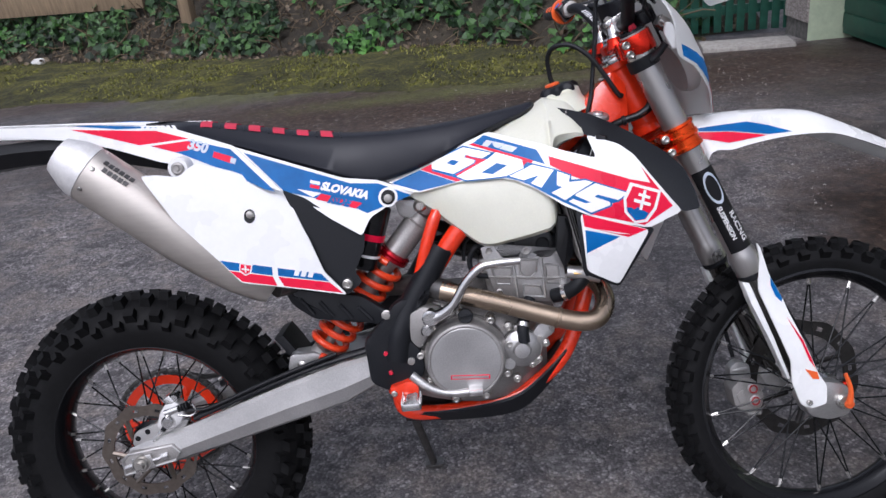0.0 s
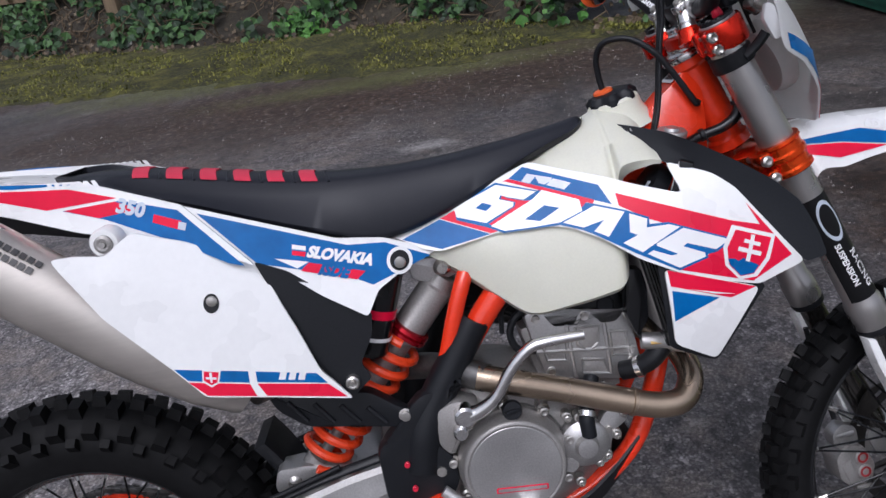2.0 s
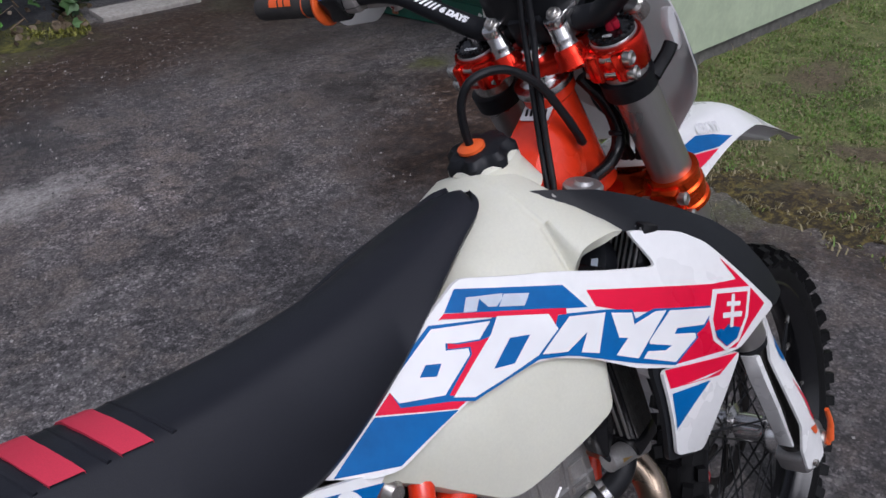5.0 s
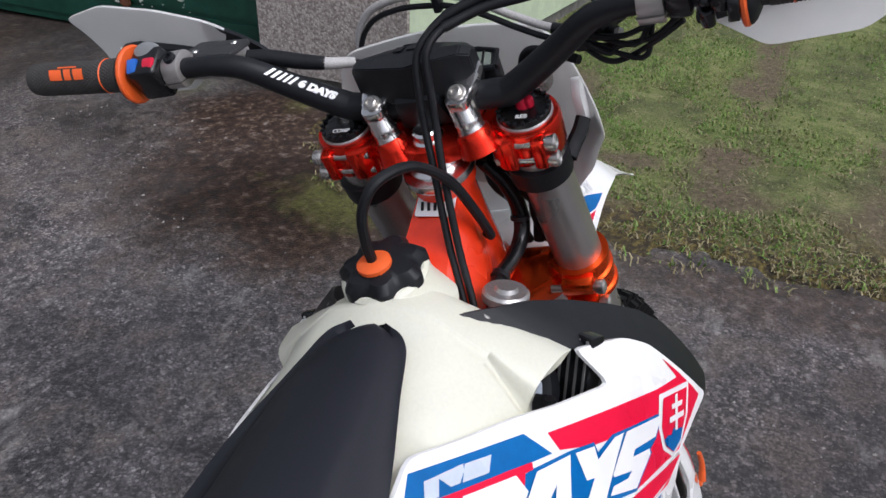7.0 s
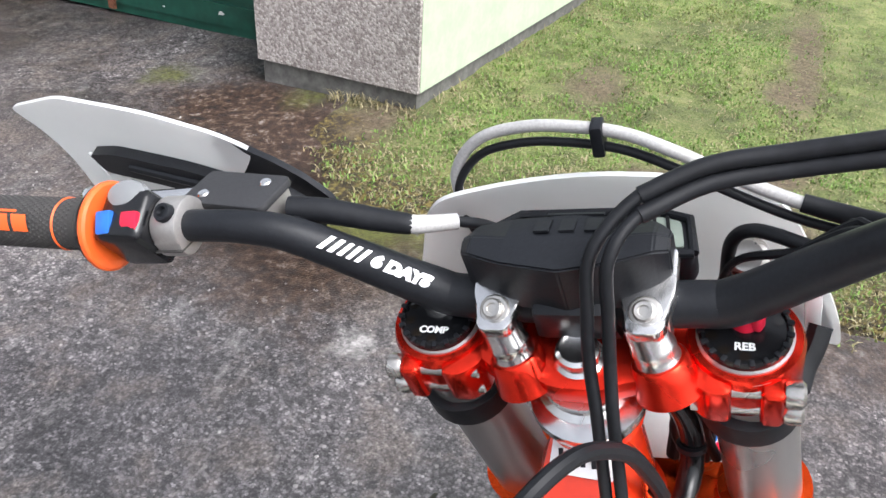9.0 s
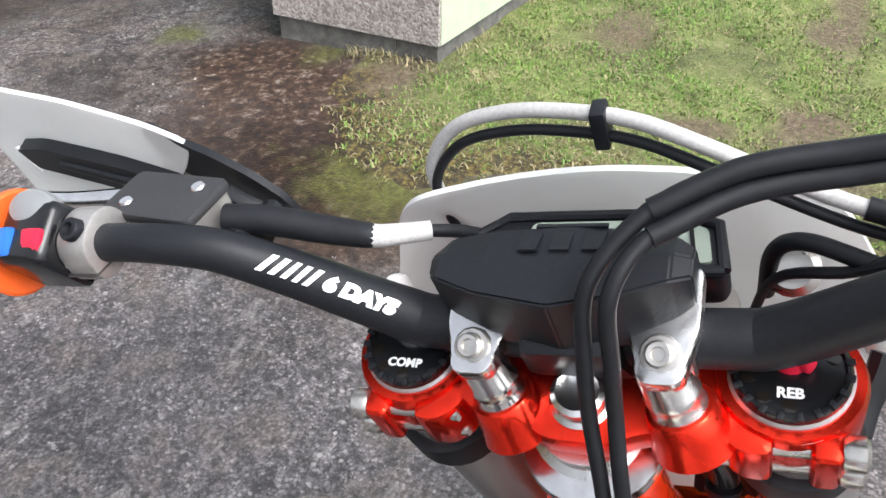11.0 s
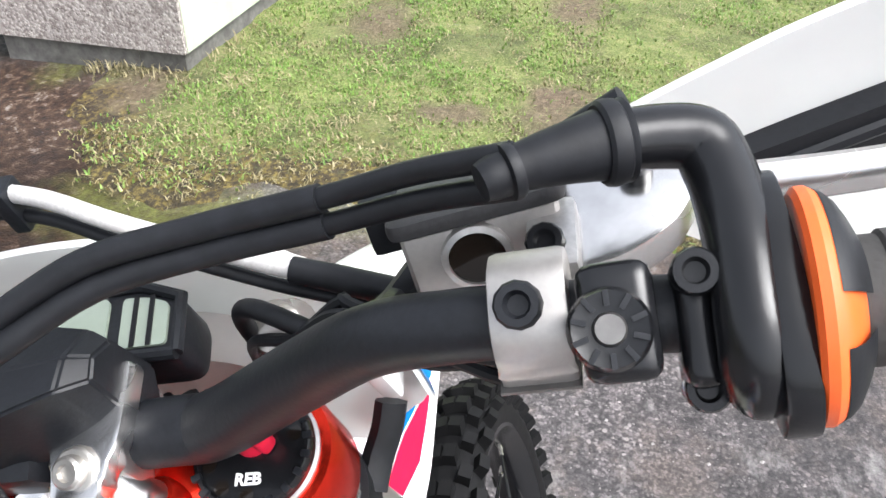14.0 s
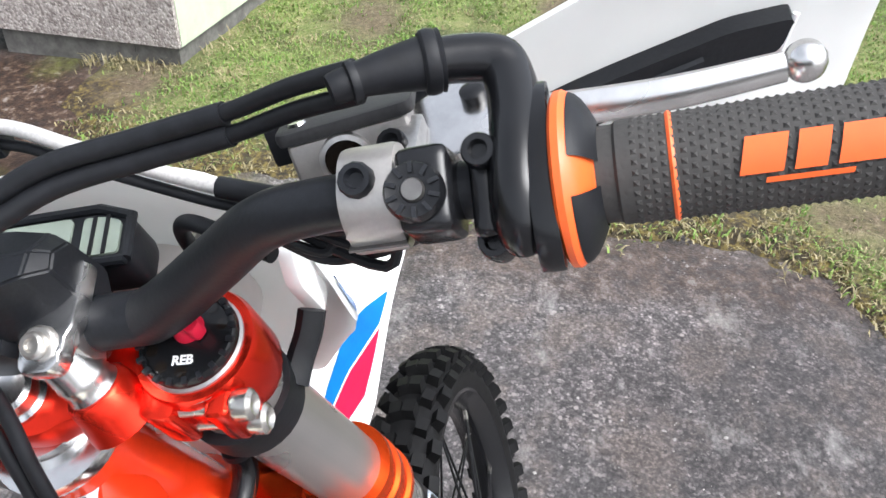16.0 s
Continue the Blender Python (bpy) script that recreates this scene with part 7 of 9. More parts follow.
# radiators, fan and hoses
for s in (-1, 1):
    core = part("radiator_top", mesh((box, 0.020, 0.105, 0.120, at(1.036, s * 0.112, 0.874, 0, 20, s * 22), 0.003)), satin_black, bike, "black upper radiator core")
    for k in range(11):
        part("fin", mesh((box, 0.002, 0.0022, 0.112, at(1.036, s * 0.112, 0.874, 0, 20, s * 22) @ at(-0.0105, -0.048 + 0.0096 * k, 0))), aluminium, core)
    rad = part("radiator", mesh((box, 0.040, 0.100, 0.225, at(0.985, s * 0.091, 0.775, 0, -12, 0), 0.004)), satin_black, bike, "black radiator with bright fins")
    for k in range(9):
        part("fin", mesh((box, 0.003, 0.003, 0.205, at(0.985, s * 0.091, 0.775, 0, -12, 0) @ at(-0.0205, -0.042 + 0.0105 * k, 0))), engine_grey, rad)
    for k in range(8):
        part("fin", mesh((box, 0.0025, 0.002, 0.205, at(0.985, s * 0.091, 0.775, 0, -12, 0) @ at(-0.016 + 0.0045 * k, s * 0.0515, 0))), steel, rad)
    for h in (-0.118, 0.112):
        part("radiator_tank", mesh((box, 0.046, 0.104, 0.026, at(0.985, s * 0.091, 0.775, 0, -12, 0) @ at(0, 0, h), 0.006)), satin_black, rad)
part("fan_shroud", mesh((lathe, [(0.036, -0.012), (0.042, -0.012), (0.042, 0.012), (0.036, 0.014), (0.018, 0.018), (0.0, 0.018)], at(1.000, -0.090, 0.886) @ pose(0, 0, 0, 0, -52, 0), 32)), black_plastic, bike, "black radiator fan housing with a white label")
part("fan_label", mesh((lathe, [(0.026, 0.0168), (0.034, 0.0152)], at(1.000, -0.090, 0.886) @ pose(0, 0, 0, 0, -52, 0) @ pose(0, 0, 0, 0, 0, 215), 10, False, 0.2)), grey_film, bike)
part("radiator_cap", mesh((lathe, [(0.0, 0.010), (0.010, 0.010), (0.012, 0.006), (0.021, 0.006), (0.0235, 0.003), (0.0235, -0.004), (0.016, -0.005), (0.016, -0.02)], at(1.047, -0.076, 0.962, 0, 0, 0) @ pose(0, 0, 0, 12, 6, 0), 28)), aluminium, bike, "bright radiator cap")
hose = part("radiator_hose", mesh((tube, [(0.990, -0.120, 0.640), (0.972, -0.122, 0.622), (0.948, -0.112, 0.606), (0.925, -0.098, 0.598)], 0.0155, 16, None, 5)), rubber, bike, "black lower radiator hose")
part("hose_clamp", mesh((lathe, [(0.0165, -0.005), (0.0175, -0.004), (0.0175, 0.004), (0.0165, 0.005)], along((0.950, -0.113, 0.607), (0.940, -0.107, 0.603)), 20)), bright_metal, hose)
part("radiator_foot", mesh((tube, [(0.955, -0.120, 0.652), (0.985, -0.124, 0.648), (1.022, -0.126, 0.636)], [0.013, 0.014, 0.012], 14)), aluminium, bike, "cast radiator outlet")
part("brass_fitting", mesh((lathe, [(0.009, -0.008), (0.009, 0.008), (0.007, 0.010), (0.0, 0.010)], along((0.975, -0.128, 0.650), (0.985, -0.129, 0.649)), 6)), brass, bike)
part("hose_bracket", mesh((side_plate, rounded([(0.940, 0.775), (0.972, 0.768), (0.970, 0.690), (0.950, 0.660), (0.935, 0.70)], 0.008), -0.112, 0.03, 0.004)), satin_black, bike, "black hose bracket")
part("throttle_body", mesh((lathe, [(0.028, -0.06), (0.032, -0.055), (0.032, 0.02), (0.026, 0.03), (0.026, 0.06)], along((0.735, -0.01, 0.720), (0.80, -0.01, 0.690)), 24)), satin_black, bike, "black throttle body")
part("wiring_loom", mesh((tube, [(0.800, -0.075, 0.705), (0.772, -0.090, 0.720), (0.755, -0.088, 0.690), (0.765, -0.090, 0.660), (0.800, -0.085, 0.650)], 0.006, 8, None, 5), (tube, [(0.810, -0.07, 0.72), (0.78, -0.085, 0.742), (0.75, -0.08, 0.73), (0.742, -0.085, 0.69)], 0.004, 8, None, 5)), rubber, bike, "black wiring loom")
stand = part("side_stand", mesh((tube, [(0.560, 0.085, 0.40), (0.575, 0.135, 0.27), (0.604, 0.262, 0.074)], [0.014, 0.011, 0.010], 12)), steel, bike, "dark steel side stand")
part("stand_foot", mesh((plate, rounded([(-0.026, -0.018), (0.026, -0.018), (0.026, 0.018), (-0.026, 0.018)], 0.010), 0.008, at(0.606, 0.268, 0.068, 13, 0, 0), 0.002)), steel, stand)
# the upper clamp sits rolled a little towards the right
CROWN = FORK @ at(0.006, 0, 0) @ at(0, -0.095, 0, 2.6, 0, 0) @ at(0, 0.095, 0)



# ---- forks, clamps, bars and controls ----
def turned(ob_list, m):
    for ob in ob_list:
        ob.matrix_basis = m @ ob.matrix_basis


for s in (-1, 1):
    leg = part("fork_tube", mesh((lathe, [(0.020, -0.016), (0.0268, -0.016), (0.0268, -0.285), (0.0262, -0.292), (0.0262, -0.508), (0.0290, -0.515), (0.0300, -0.528), (0.0300, -0.556), (0.028, -0.562), (0.024, -0.563)], at(0.021, s * 0.095, 0), 40)), fork_metal, bike, "brushed grey upper fork tube", LEGS)
    part("stanchion", mesh((lathe, [(0.0235, -0.56), (0.0235, -0.86)], at(0.021, s * 0.095, 0), 28)), chrome, leg)
    part("dust_seal", mesh((lathe, [(0.024, -0.560), (0.0295, -0.561), (0.0295, -0.570), (0.025, -0.574), (0.0236, -0.574)], at(0.021, s * 0.095, 0), 32)), rubber, leg)
    foot = part("fork_foot", mesh((side_plate, rounded([(-0.014, -0.845), (0.050, -0.842), (0.088, -0.872), (0.092, -0.918), (0.060, -0.936), (0.020, -0.924), (-0.012, -0.895)], 0.012), s * 0.095, 0.046, 0.008)), aluminium, bike, "cast aluminium fork foot", LEGS)
    part("axle_end", mesh((lathe, [(0.0, 0.006), (0.012, 0.006), (0.016, 0.002), (0.016, -0.01)], at(0.064, s * 0.122, -0.900) @ pose(0, 0, 0, -90 * s, 0, 0), 20)), bolt_metal, foot)
    for k in range(2):
        part("pinch_bolt", mesh((lathe, [(0.0, 0.006), (0.005, 0.006), (0.006, 0.0), (0.006, -0.012)], at(0.090, s * 0.100, -0.878 - 0.030 * k) @ pose(0, 0, 0, 0, 90, 0), 8)), orange_anodised, foot)
    gy = lambda u, w: -0.138 + 6.0 * (u - 0.020) ** 2 + (0.012 if w > -0.6 else 0.012 * max(0, (w + 0.75) / 0.15))
    gd = part("fork_guard", shell(rounded([(0.052, -0.505), (0.054, -0.519), (0.044, -0.577), (0.046, -0.636), (0.043, -0.667), (0.043, -0.732), (0.038, -0.808), (0.043, -0.844), (0.025, -0.876), (-0.005, -0.872), (-0.021, -0.858), (-0.017, -0.803), (-0.001, -0.759), (0.004, -0.683), (0.009, -0.595), (0.018, -0.574), (0.042, -0.536)], 0.006, 3), gy, 0.004, 0.02, s > 0), white_plastic, bike, "white fork guard with blue and red graphics", LEGS)
    film("blue_film", [(0.0435, -0.582), (0.0455, -0.634), (0.040, -0.640), (0.034, -0.622), (0.036, -0.598)], gy, blue_film, gd, 0.0008, left=s > 0)
    film("red_film", [(0.034, -0.672), (0.0415, -0.732), (0.0375, -0.800), (0.033, -0.775), (0.036, -0.735)], gy, red_film, gd, 0.0008, left=s > 0)
    film("orange_film", [(0.016, -0.786), (0.037, -0.806), (0.034, -0.822), (0.022, -0.814)], gy, orange_plastic, gd, 0.0010, left=s > 0)
    part("guard_bolt", mesh((lathe, [(0.0, 0.002), (0.004, 0.003), (0.006, 0.002), (0.006, -0.004)], at(-0.006, s * 0.1375, -0.857) @ pose(0, 0, 0, -90 * s, 0, 0), 12)), bolt_metal, gd)
    part("inner_guard", mesh((side_plate, rounded([(-0.010, -0.566), (0.002, -0.575), (-0.004, -0.700), (-0.012, -0.800), (-0.018, -0.800), (-0.014, -0.690), (-0.014, -0.610)], 0.003, 2), s * 0.105, 0.024, 0.002)), white_plastic, gd)
    # black suspension decal wrapped round the lower tube
    dec = bmesh.new()
    lathe(dec, [(0.0268, -0.318), (0.0268, -0.505)], at(0.021, s * 0.095, 0) @ pose(0, 0, 0, 0, 0, 210 if s < 0 else 30), 14, False, 0.40)
    dk = part("suspension_decal", dec, black_film, leg, "black decal lettered RACING SUSPENSION")

    def round_tube(turn, height):
        def place(x, y):
            # letters run down the tube
            a = math.radians(turn) + y / 0.0273
            return 0.021 + 0.0273 * math.cos(a), s * 0.095 + 0.0273 * math.sin(a), height - x
        return place
    part("word", lettering("RACING", 0.0125, round_tube(-62 if s < 0 else 118, -0.455), bold=0.0004), white_film, leg, "white lettering RACING")
    part("word", lettering("SUSPENSION", 0.0092, round_tube(-104 if s < 0 else 76, -0.440), bold=0.0004), white_film, leg, "white lettering SUSPENSION")
    lg = bmesh.new()
    for k in range(24):
        a0, a1 = 2 * math.pi * k / 24, 2 * math.pi * (k + 1) / 24
        qs = []
        for a, r in ((a0, 0.8), (a1, 0.8), (a1, 1.0), (a0, 1.0)):
            t = math.radians(-85 if s < 0 else 85) + 0.017 * r * math.cos(a) / 0.0273
            qs.append(lg.verts.new((0.021 + 0.0273 * math.cos(t), s * 0.095 + 0.0273 * math.sin(t), -0.362 + 0.036 * r * math.sin(a))))
        lg.faces.new(qs)
    part("logo_ring", lg, grey_film, leg)
    # caps and clamps
    ring = part("fork_cap", mesh((lathe, [(0.0262, -0.010), (0.0262, -0.003), (0.0250, -0.001), (0.0235, -0.001), (0.0225, -0.003), (0.0, -0.003)], at(0.021, s * 0.095, 0), 40)), satin_black, bike, "black fork cap with an adjuster", CROWN)
    for k in range(10):
        a = 2 * math.pi * k / 10
        if k in (6, 7):
            continue
        part("cap_hole", mesh((lathe, [(0.0, 0.0004), (0.0032, 0.0002), (0.0034, -0.001)], at(0.021 + 0.0190 * math.cos(a), s * 0.095 + 0.0190 * math.sin(a), -0.0028), 10)), sight_glass, ring)
    for k in range(20):
        a = 2 * math.pi * (k + 0.5) / 20
        part("cap_notch", mesh((box, 0.0042, 0.0030, 0.0026, at(0.021 + 0.0248 * math.cos(a), s * 0.095 + 0.0248 * math.sin(a), -0.0012, 0, 0, math.degrees(a)), 0.0006)), black_plastic, ring)
    part("cap_ring", mesh((lathe, [(0.0262, -0.012), (0.0276, -0.011), (0.0276, -0.0085), (0.0264, -0.007)], at(0.021, s * 0.095, 0), 40)), aluminium, ring)
    if s < 0:
        part("adjuster", mesh((plate, rounded([(-0.0115, -0.0040), (0.0115, -0.0040), (0.0115, 0.0040), (-0.0115, 0.0040)], 0.003), 0.011, at(0.026, s * 0.095, 0.0030, 0, 0, 60), 0.002), (lathe, [(0.0, 0.0088), (0.0055, 0.0088), (0.0068, 0.0075), (0.0085, -0.003)], at(0.026, s * 0.095, 0), 20)), red_plastic, ring, "red rebound adjuster")
    else:
        part("adjuster", mesh((plate, rounded([(-0.010, -0.004), (0.010, -0.004), (0.010, 0.004), (-0.010, 0.004)], 0.002), 0.009, at(0.025, s * 0.095, 0.0015, 0, 0, 80), 0.002), (lathe, [(0.0, 0.008), (0.005, 0.008), (0.006, 0.004), (0.0075, -0.003)], at(0.025, s * 0.095, 0), 20)), bright_metal, ring, "silver compression adjuster")
    part("word", lettering("REB" if s < 0 else "COMP", 0.0048, lambda x, y, s=s: (0.021 - 0.0128 + y, s * 0.095 - x, -0.0024), bold=0.0003), white_film, ring, "white lettering REB" if s < 0 else "white lettering COMP")

# upper clamp: rings, bridge and pinch lugs
upper = part("upper_clamp", mesh((plate, rounded([(0.046, -0.074), (0.030, -0.040), (0.034, 0.0), (0.030, 0.040), (0.046, 0.074), (0.000, 0.070), (-0.014, 0.050), (-0.014, 0.030), (-0.022, 0.016), (-0.022, -0.016), (-0.014, -0.030), (-0.014, -0.050), (0.000, -0.070)], 0.008, 4), 0.020, at(0, 0, -0.023), 0.005)), orange_anodised, bike, "orange anodised upper fork clamp", CROWN)
for s in (-1, 1):
    part("clamp_ring", mesh((lathe, [(0.0268, -0.050), (0.0325, -0.050), (0.0338, -0.046), (0.0338, -0.015), (0.0320, -0.010), (0.0268, -0.010)], at(0.021, s * 0.095, 0), 40, True)), orange_anodised, upper)
for s in (-1, 1):
    part("pinch_lug", mesh((box, 0.024, 0.0135, 0.036, at(-0.0065, s * 0.1105, -0.031), 0.0045, 1.0, 3)), orange_anodised, upper)
    part("pinch_lug", mesh((plate, rounded([(0.010, 0.060), (-0.008, 0.062), (-0.0180, 0.074), (-0.0180, 0.0885), (0.010, 0.0885)], 0.005, 3) if s > 0 else rounded([(0.010, -0.060), (0.010, -0.0885), (-0.0180, -0.0885), (-0.0180, -0.074), (-0.008, -0.062)], 0.005, 3), 0.036, at(0, 0, -0.031), 0.004)), orange_anodised, upper)
    for h in (-0.021, -0.041):
        part("pinch_bolt", mesh((lathe, [(0.0042, -0.030), (0.0042, 0.022), (0.0075, 0.022), (0.0085, 0.024), (0.0085, 0.031), (0.006, 0.033), (0.004, 0.031), (0.0, 0.030)], at(-0.0100, s * 0.095, h) @ pose(0, 0, 0, -90 * s, 0, 0), 12)), bolt_metal, upper)
part("stem_nut", mesh((lathe, [(0.016, -0.014), (0.016, -0.011), (0.0135, -0.009), (0.0135, -0.002), (0.011, 0.0), (0.008, -0.002), (0.0, -0.003)], Matrix(), 32)), bright_metal, upper, "bright stem nut")
part("stem_collar", mesh((lathe, [(0.026, -0.050), (0.031, -0.049), (0.031, -0.040), (0.027, -0.037), (0.027, -0.030)], Matrix(), 32)), bright_metal, upper)
lower = part("lower_clamp", mesh((plate, rounded([(0.048, -0.078), (0.030, -0.03), (0.030, 0.03), (0.048, 0.078), (-0.004, 0.072), (-0.034, 0.03), (-0.034, -0.03), (-0.004, -0.072)], 0.010, 4), 0.036, at(0, 0, -0.243), 0.006)), golden_anodised, bike, "orange anodised lower fork clamp", LEGS)
for s in (-1, 1):
    part("clamp_ring", mesh((lathe, [(0.0265, -0.270), (0.0325, -0.270), (0.0345, -0.268), (0.0345, -0.262), (0.0318, -0.259), (0.0318, -0.247), (0.0345, -0.244), (0.0345, -0.237), (0.0318, -0.234), (0.0318, -0.223), (0.0345, -0.220), (0.0340, -0.215), (0.0265, -0.215)], at(0.021, s * 0.095, 0), 40, True)), golden_anodised, lower)
for s in (-1, 1):
    for h in (-0.228, -0.257):
        part("pinch_bolt", mesh((lathe, [(0.0042, -0.030), (0.0042, 0.020), (0.0075, 0.020), (0.0085, 0.022), (0.0085, 0.029), (0.005, 0.031), (0.0, 0.029)], at(-0.020, s * 0.097, h) @ pose(0, 0, 0, -90 * s, 0, 0), 12)), bolt_metal, lower)
        part("pinch_lug", mesh((box, 0.018, 0.036, 0.018, at(-0.016, s * 0.097, h), 0.004)), golden_anodised, lower)

# handlebar
BAR = [(0.031, 0.0, 0.0155), (0.031, 0.070, 0.0155), (0.031, 0.092, 0.0200), (0.032, 0.138, 0.052), (0.028, 0.175, 0.082), (0.024, 0.204, 0.093), (0.022, 0.228, 0.095), (0.016, 0.302, 0.0975), (0.009, 0.425, 0.104)]


def left_rise(v):
    """How much higher the left half of the bar stands."""
    return float(np.interp(v, [0.04, 0.092, 0.140, 0.200, 0.303, 0.425], [0.0, 0.006, 0.002, 0.001, 0.0045, 0.012]))


full = [(u, -v, w) for u, v, w in reversed(BAR)] + [(u + 0.05 * max(0.0, v - 0.04), v, w + left_rise(v)) for u, v, w in BAR[1:]]
bar = part("handlebar", mesh((tube, full, [0.0105, 0.0105, 0.0105, 0.0108, 0.0116, 0.0130, 0.0142, 0.0142, 0.0142, 0.0142, 0.0142, 0.0130, 0.0116, 0.0108, 0.0105, 0.0105, 0.0105], 22, None, 6)), black_plastic, bike, "matt black tapered handlebar", FORK)


BAR_LINE = curve_points(BAR, 8)


def bar_at(v):
    """A point on the handlebar; the left half sits a little higher."""
    vs = [p[1] for p in BAR_LINE]
    return Vector((float(np.interp(abs(v), vs, [p[0] for p in BAR_LINE])) + 0.05 * max(0.0, v - 0.04), v, float(np.interp(abs(v), vs, [p[2] for p in BAR_LINE])) + left_rise(v)))


def on_bar(c):
    """Lettering along the upper back of the left bar; x runs towards the middle."""
    def place(x, y):
        p, q = bar_at(c - x), bar_at(c - x - 0.004)
        d = (q - p).normalized()
        across = Vector((-1, 0, 0)) - d * d.dot(Vector((-1, 0, 0)))
        across.normalize()
        up = d.cross(across)
        up = up if up.z > 0 else -up
        a = math.radians(24) - y / 0.0146
        r = 0.0146
        return p + across * (r * math.cos(math.pi / 2 - a)) + up * (r * math.sin(math.pi / 2 - a))
    return place


part("bar_word", lettering("6 DAYS", 0.0072, on_bar(0.113), shear=0.2, bold=0.0009), white_film, bar, "white lettering 6 DAYS")
for k in range(5):
    part("bar_stripe", lettering("I", 0.0092, on_bar(0.158 - 0.0052 * k), shear=0.5, bold=0.0006), white_film, bar)

for s in (-1, 1):
    rs = part("bar_riser", mesh((lathe, [(0.0140, 0.000), (0.0140, 0.004), (0.0132, 0.006), (0.0132, 0.010), (0.0136, 0.011), (0.0136, 0.014), (0.0128, 0.016), (0.0122, 0.032)], along((0.004, s * 0.0440 - 0.004, -0.006), (0.0092, s * 0.0440, 0.010)), 24)), bright_metal, bike, "bright aluminium bar riser", FORK)
    part("riser_seat", mesh((lathe, [(0.0215, -0.020), (0.0185, -0.008), (0.0172, 0.0015), (0.0160, 0.0030), (0.0142, 0.0034)], along((0.004, s * 0.0440 - 0.004, -0.006), (0.0092, s * 0.0440, 0.010)), 28)), orange_anodised, rs, "orange riser seat")
    part("clamp_cap", mesh((plate, rounded([(-0.0025, -0.0070), (0.001, -0.0105), (0.010, -0.0118), (0.024, -0.0160), (0.054, -0.0165), (0.054, 0.0165), (0.024, 0.0160), (0.010, 0.0118), (0.001, 0.0105), (-0.0025, 0.0070)], 0.004, 3), 0.011, at(0, s * 0.0440, 0.0300, 0, -6, 0), 0.0022)), bright_metal, rs, "polished bar clamp")
    part("clamp_base", mesh((plate, rounded([(0.012, 0.0285), (0.050, 0.0310), (0.053, 0.012), (0.044, -0.001), (0.020, -0.001), (0.012, 0.008)], 0.005, 3), 0.0225, at(0, s * 0.0450, 0) @ SIDE, 0.002)), bright_metal, rs)
    for u, w in ((0.0105, 0.0365), (0.050, 0.041)):
        part("clamp_bolt", mesh((lathe, [(0.0095, -0.010), (0.0095, 0.0012), (0.0085, 0.0022), (0.0066, 0.0024), (0.0064, 0.0062), (0.0052, 0.0072), (0.0034, 0.0070), (0.0030, 0.005), (0.0, 0.005)], at(u, s * 0.0440, w, 0, -24, 0), 12)), bolt_metal, rs)

# crossbar pad: a faceted hood
pad_keys = [(s * v, ring) for s, keys in ((-1, ((0.058, ((0.034, 0.030), (0.037, 0.058), (0.046, 0.060), (0.056, 0.052), (0.058, 0.022), (0.046, 0.012))), (0.050, ((0.027, 0.022), (0.030, 0.066), (0.044, 0.066), (0.060, 0.0565), (0.062, 0.016), (0.046, 0.002))), (0.030, ((0.018, 0.030), (0.020, 0.0705), (0.040, 0.069), (0.063, 0.0585), (0.064, 0.010), (0.044, 0.004))))), (1, ((0.0, ((0.011, 0.034), (0.0135, 0.0712), (0.036, 0.0705), (0.0615, 0.0635), (0.063, 0.008), (0.042, 0.0))), (0.036, ((0.018, 0.030), (0.020, 0.0705), (0.040, 0.069), (0.063, 0.0585), (0.064, 0.010), (0.044, 0.0))), (0.058, ((0.027, 0.022), (0.030, 0.066), (0.044, 0.066), (0.060, 0.0565), (0.062, 0.016), (0.046, 0.002))), (0.066, ((0.034, 0.030), (0.037, 0.058), (0.046, 0.060), (0.056, 0.052), (0.058, 0.022), (0.046, 0.012)))))) for v, ring in keys]
bm = bmesh.new()
rings = [[bm.verts.new((u, v, w)) for u, w in ring] for v, ring in pad_keys]
for a, b in zip(rings, rings[1:]):
    for k in range(6):
        bm.faces.new((a[k], a[(k + 1) % 6], b[(k + 1) % 6], b[k]))
bm.faces.new(rings[0])
bm.faces.new(rings[-1])
bmesh.ops.recalc_face_normals(bm, faces=bm.faces)
bmesh.ops.bevel(bm, geom=bm.edges[:], offset=0.0012, segments=2, affect="EDGES")
pad = part("bar_pad", bm, black_plastic, bike, "matt black faceted handlebar pad", FORK, sharp=0.3)
part("pad_skirt", mesh((box, 0.020, 0.056, 0.040, at(0.020, 0.0, 0.018, 0, -14, 0), 0.006, 0.8)), black_plastic, pad)
# raised maker's mark on the pad as plain bars
for k in range(3):
    part("mark_bar", mesh((box, 0.014, 0.009, 0.0014, at(0.050, 0.014 - 0.015 * k, 0.0668, 0, 21, 0))), black_plastic, pad)
part("mark_bar", mesh((box, 0.0026, 0.034, 0.0014, at(0.062, -0.003, 0.0620, 0, 21, 0))), black_plastic, pad)

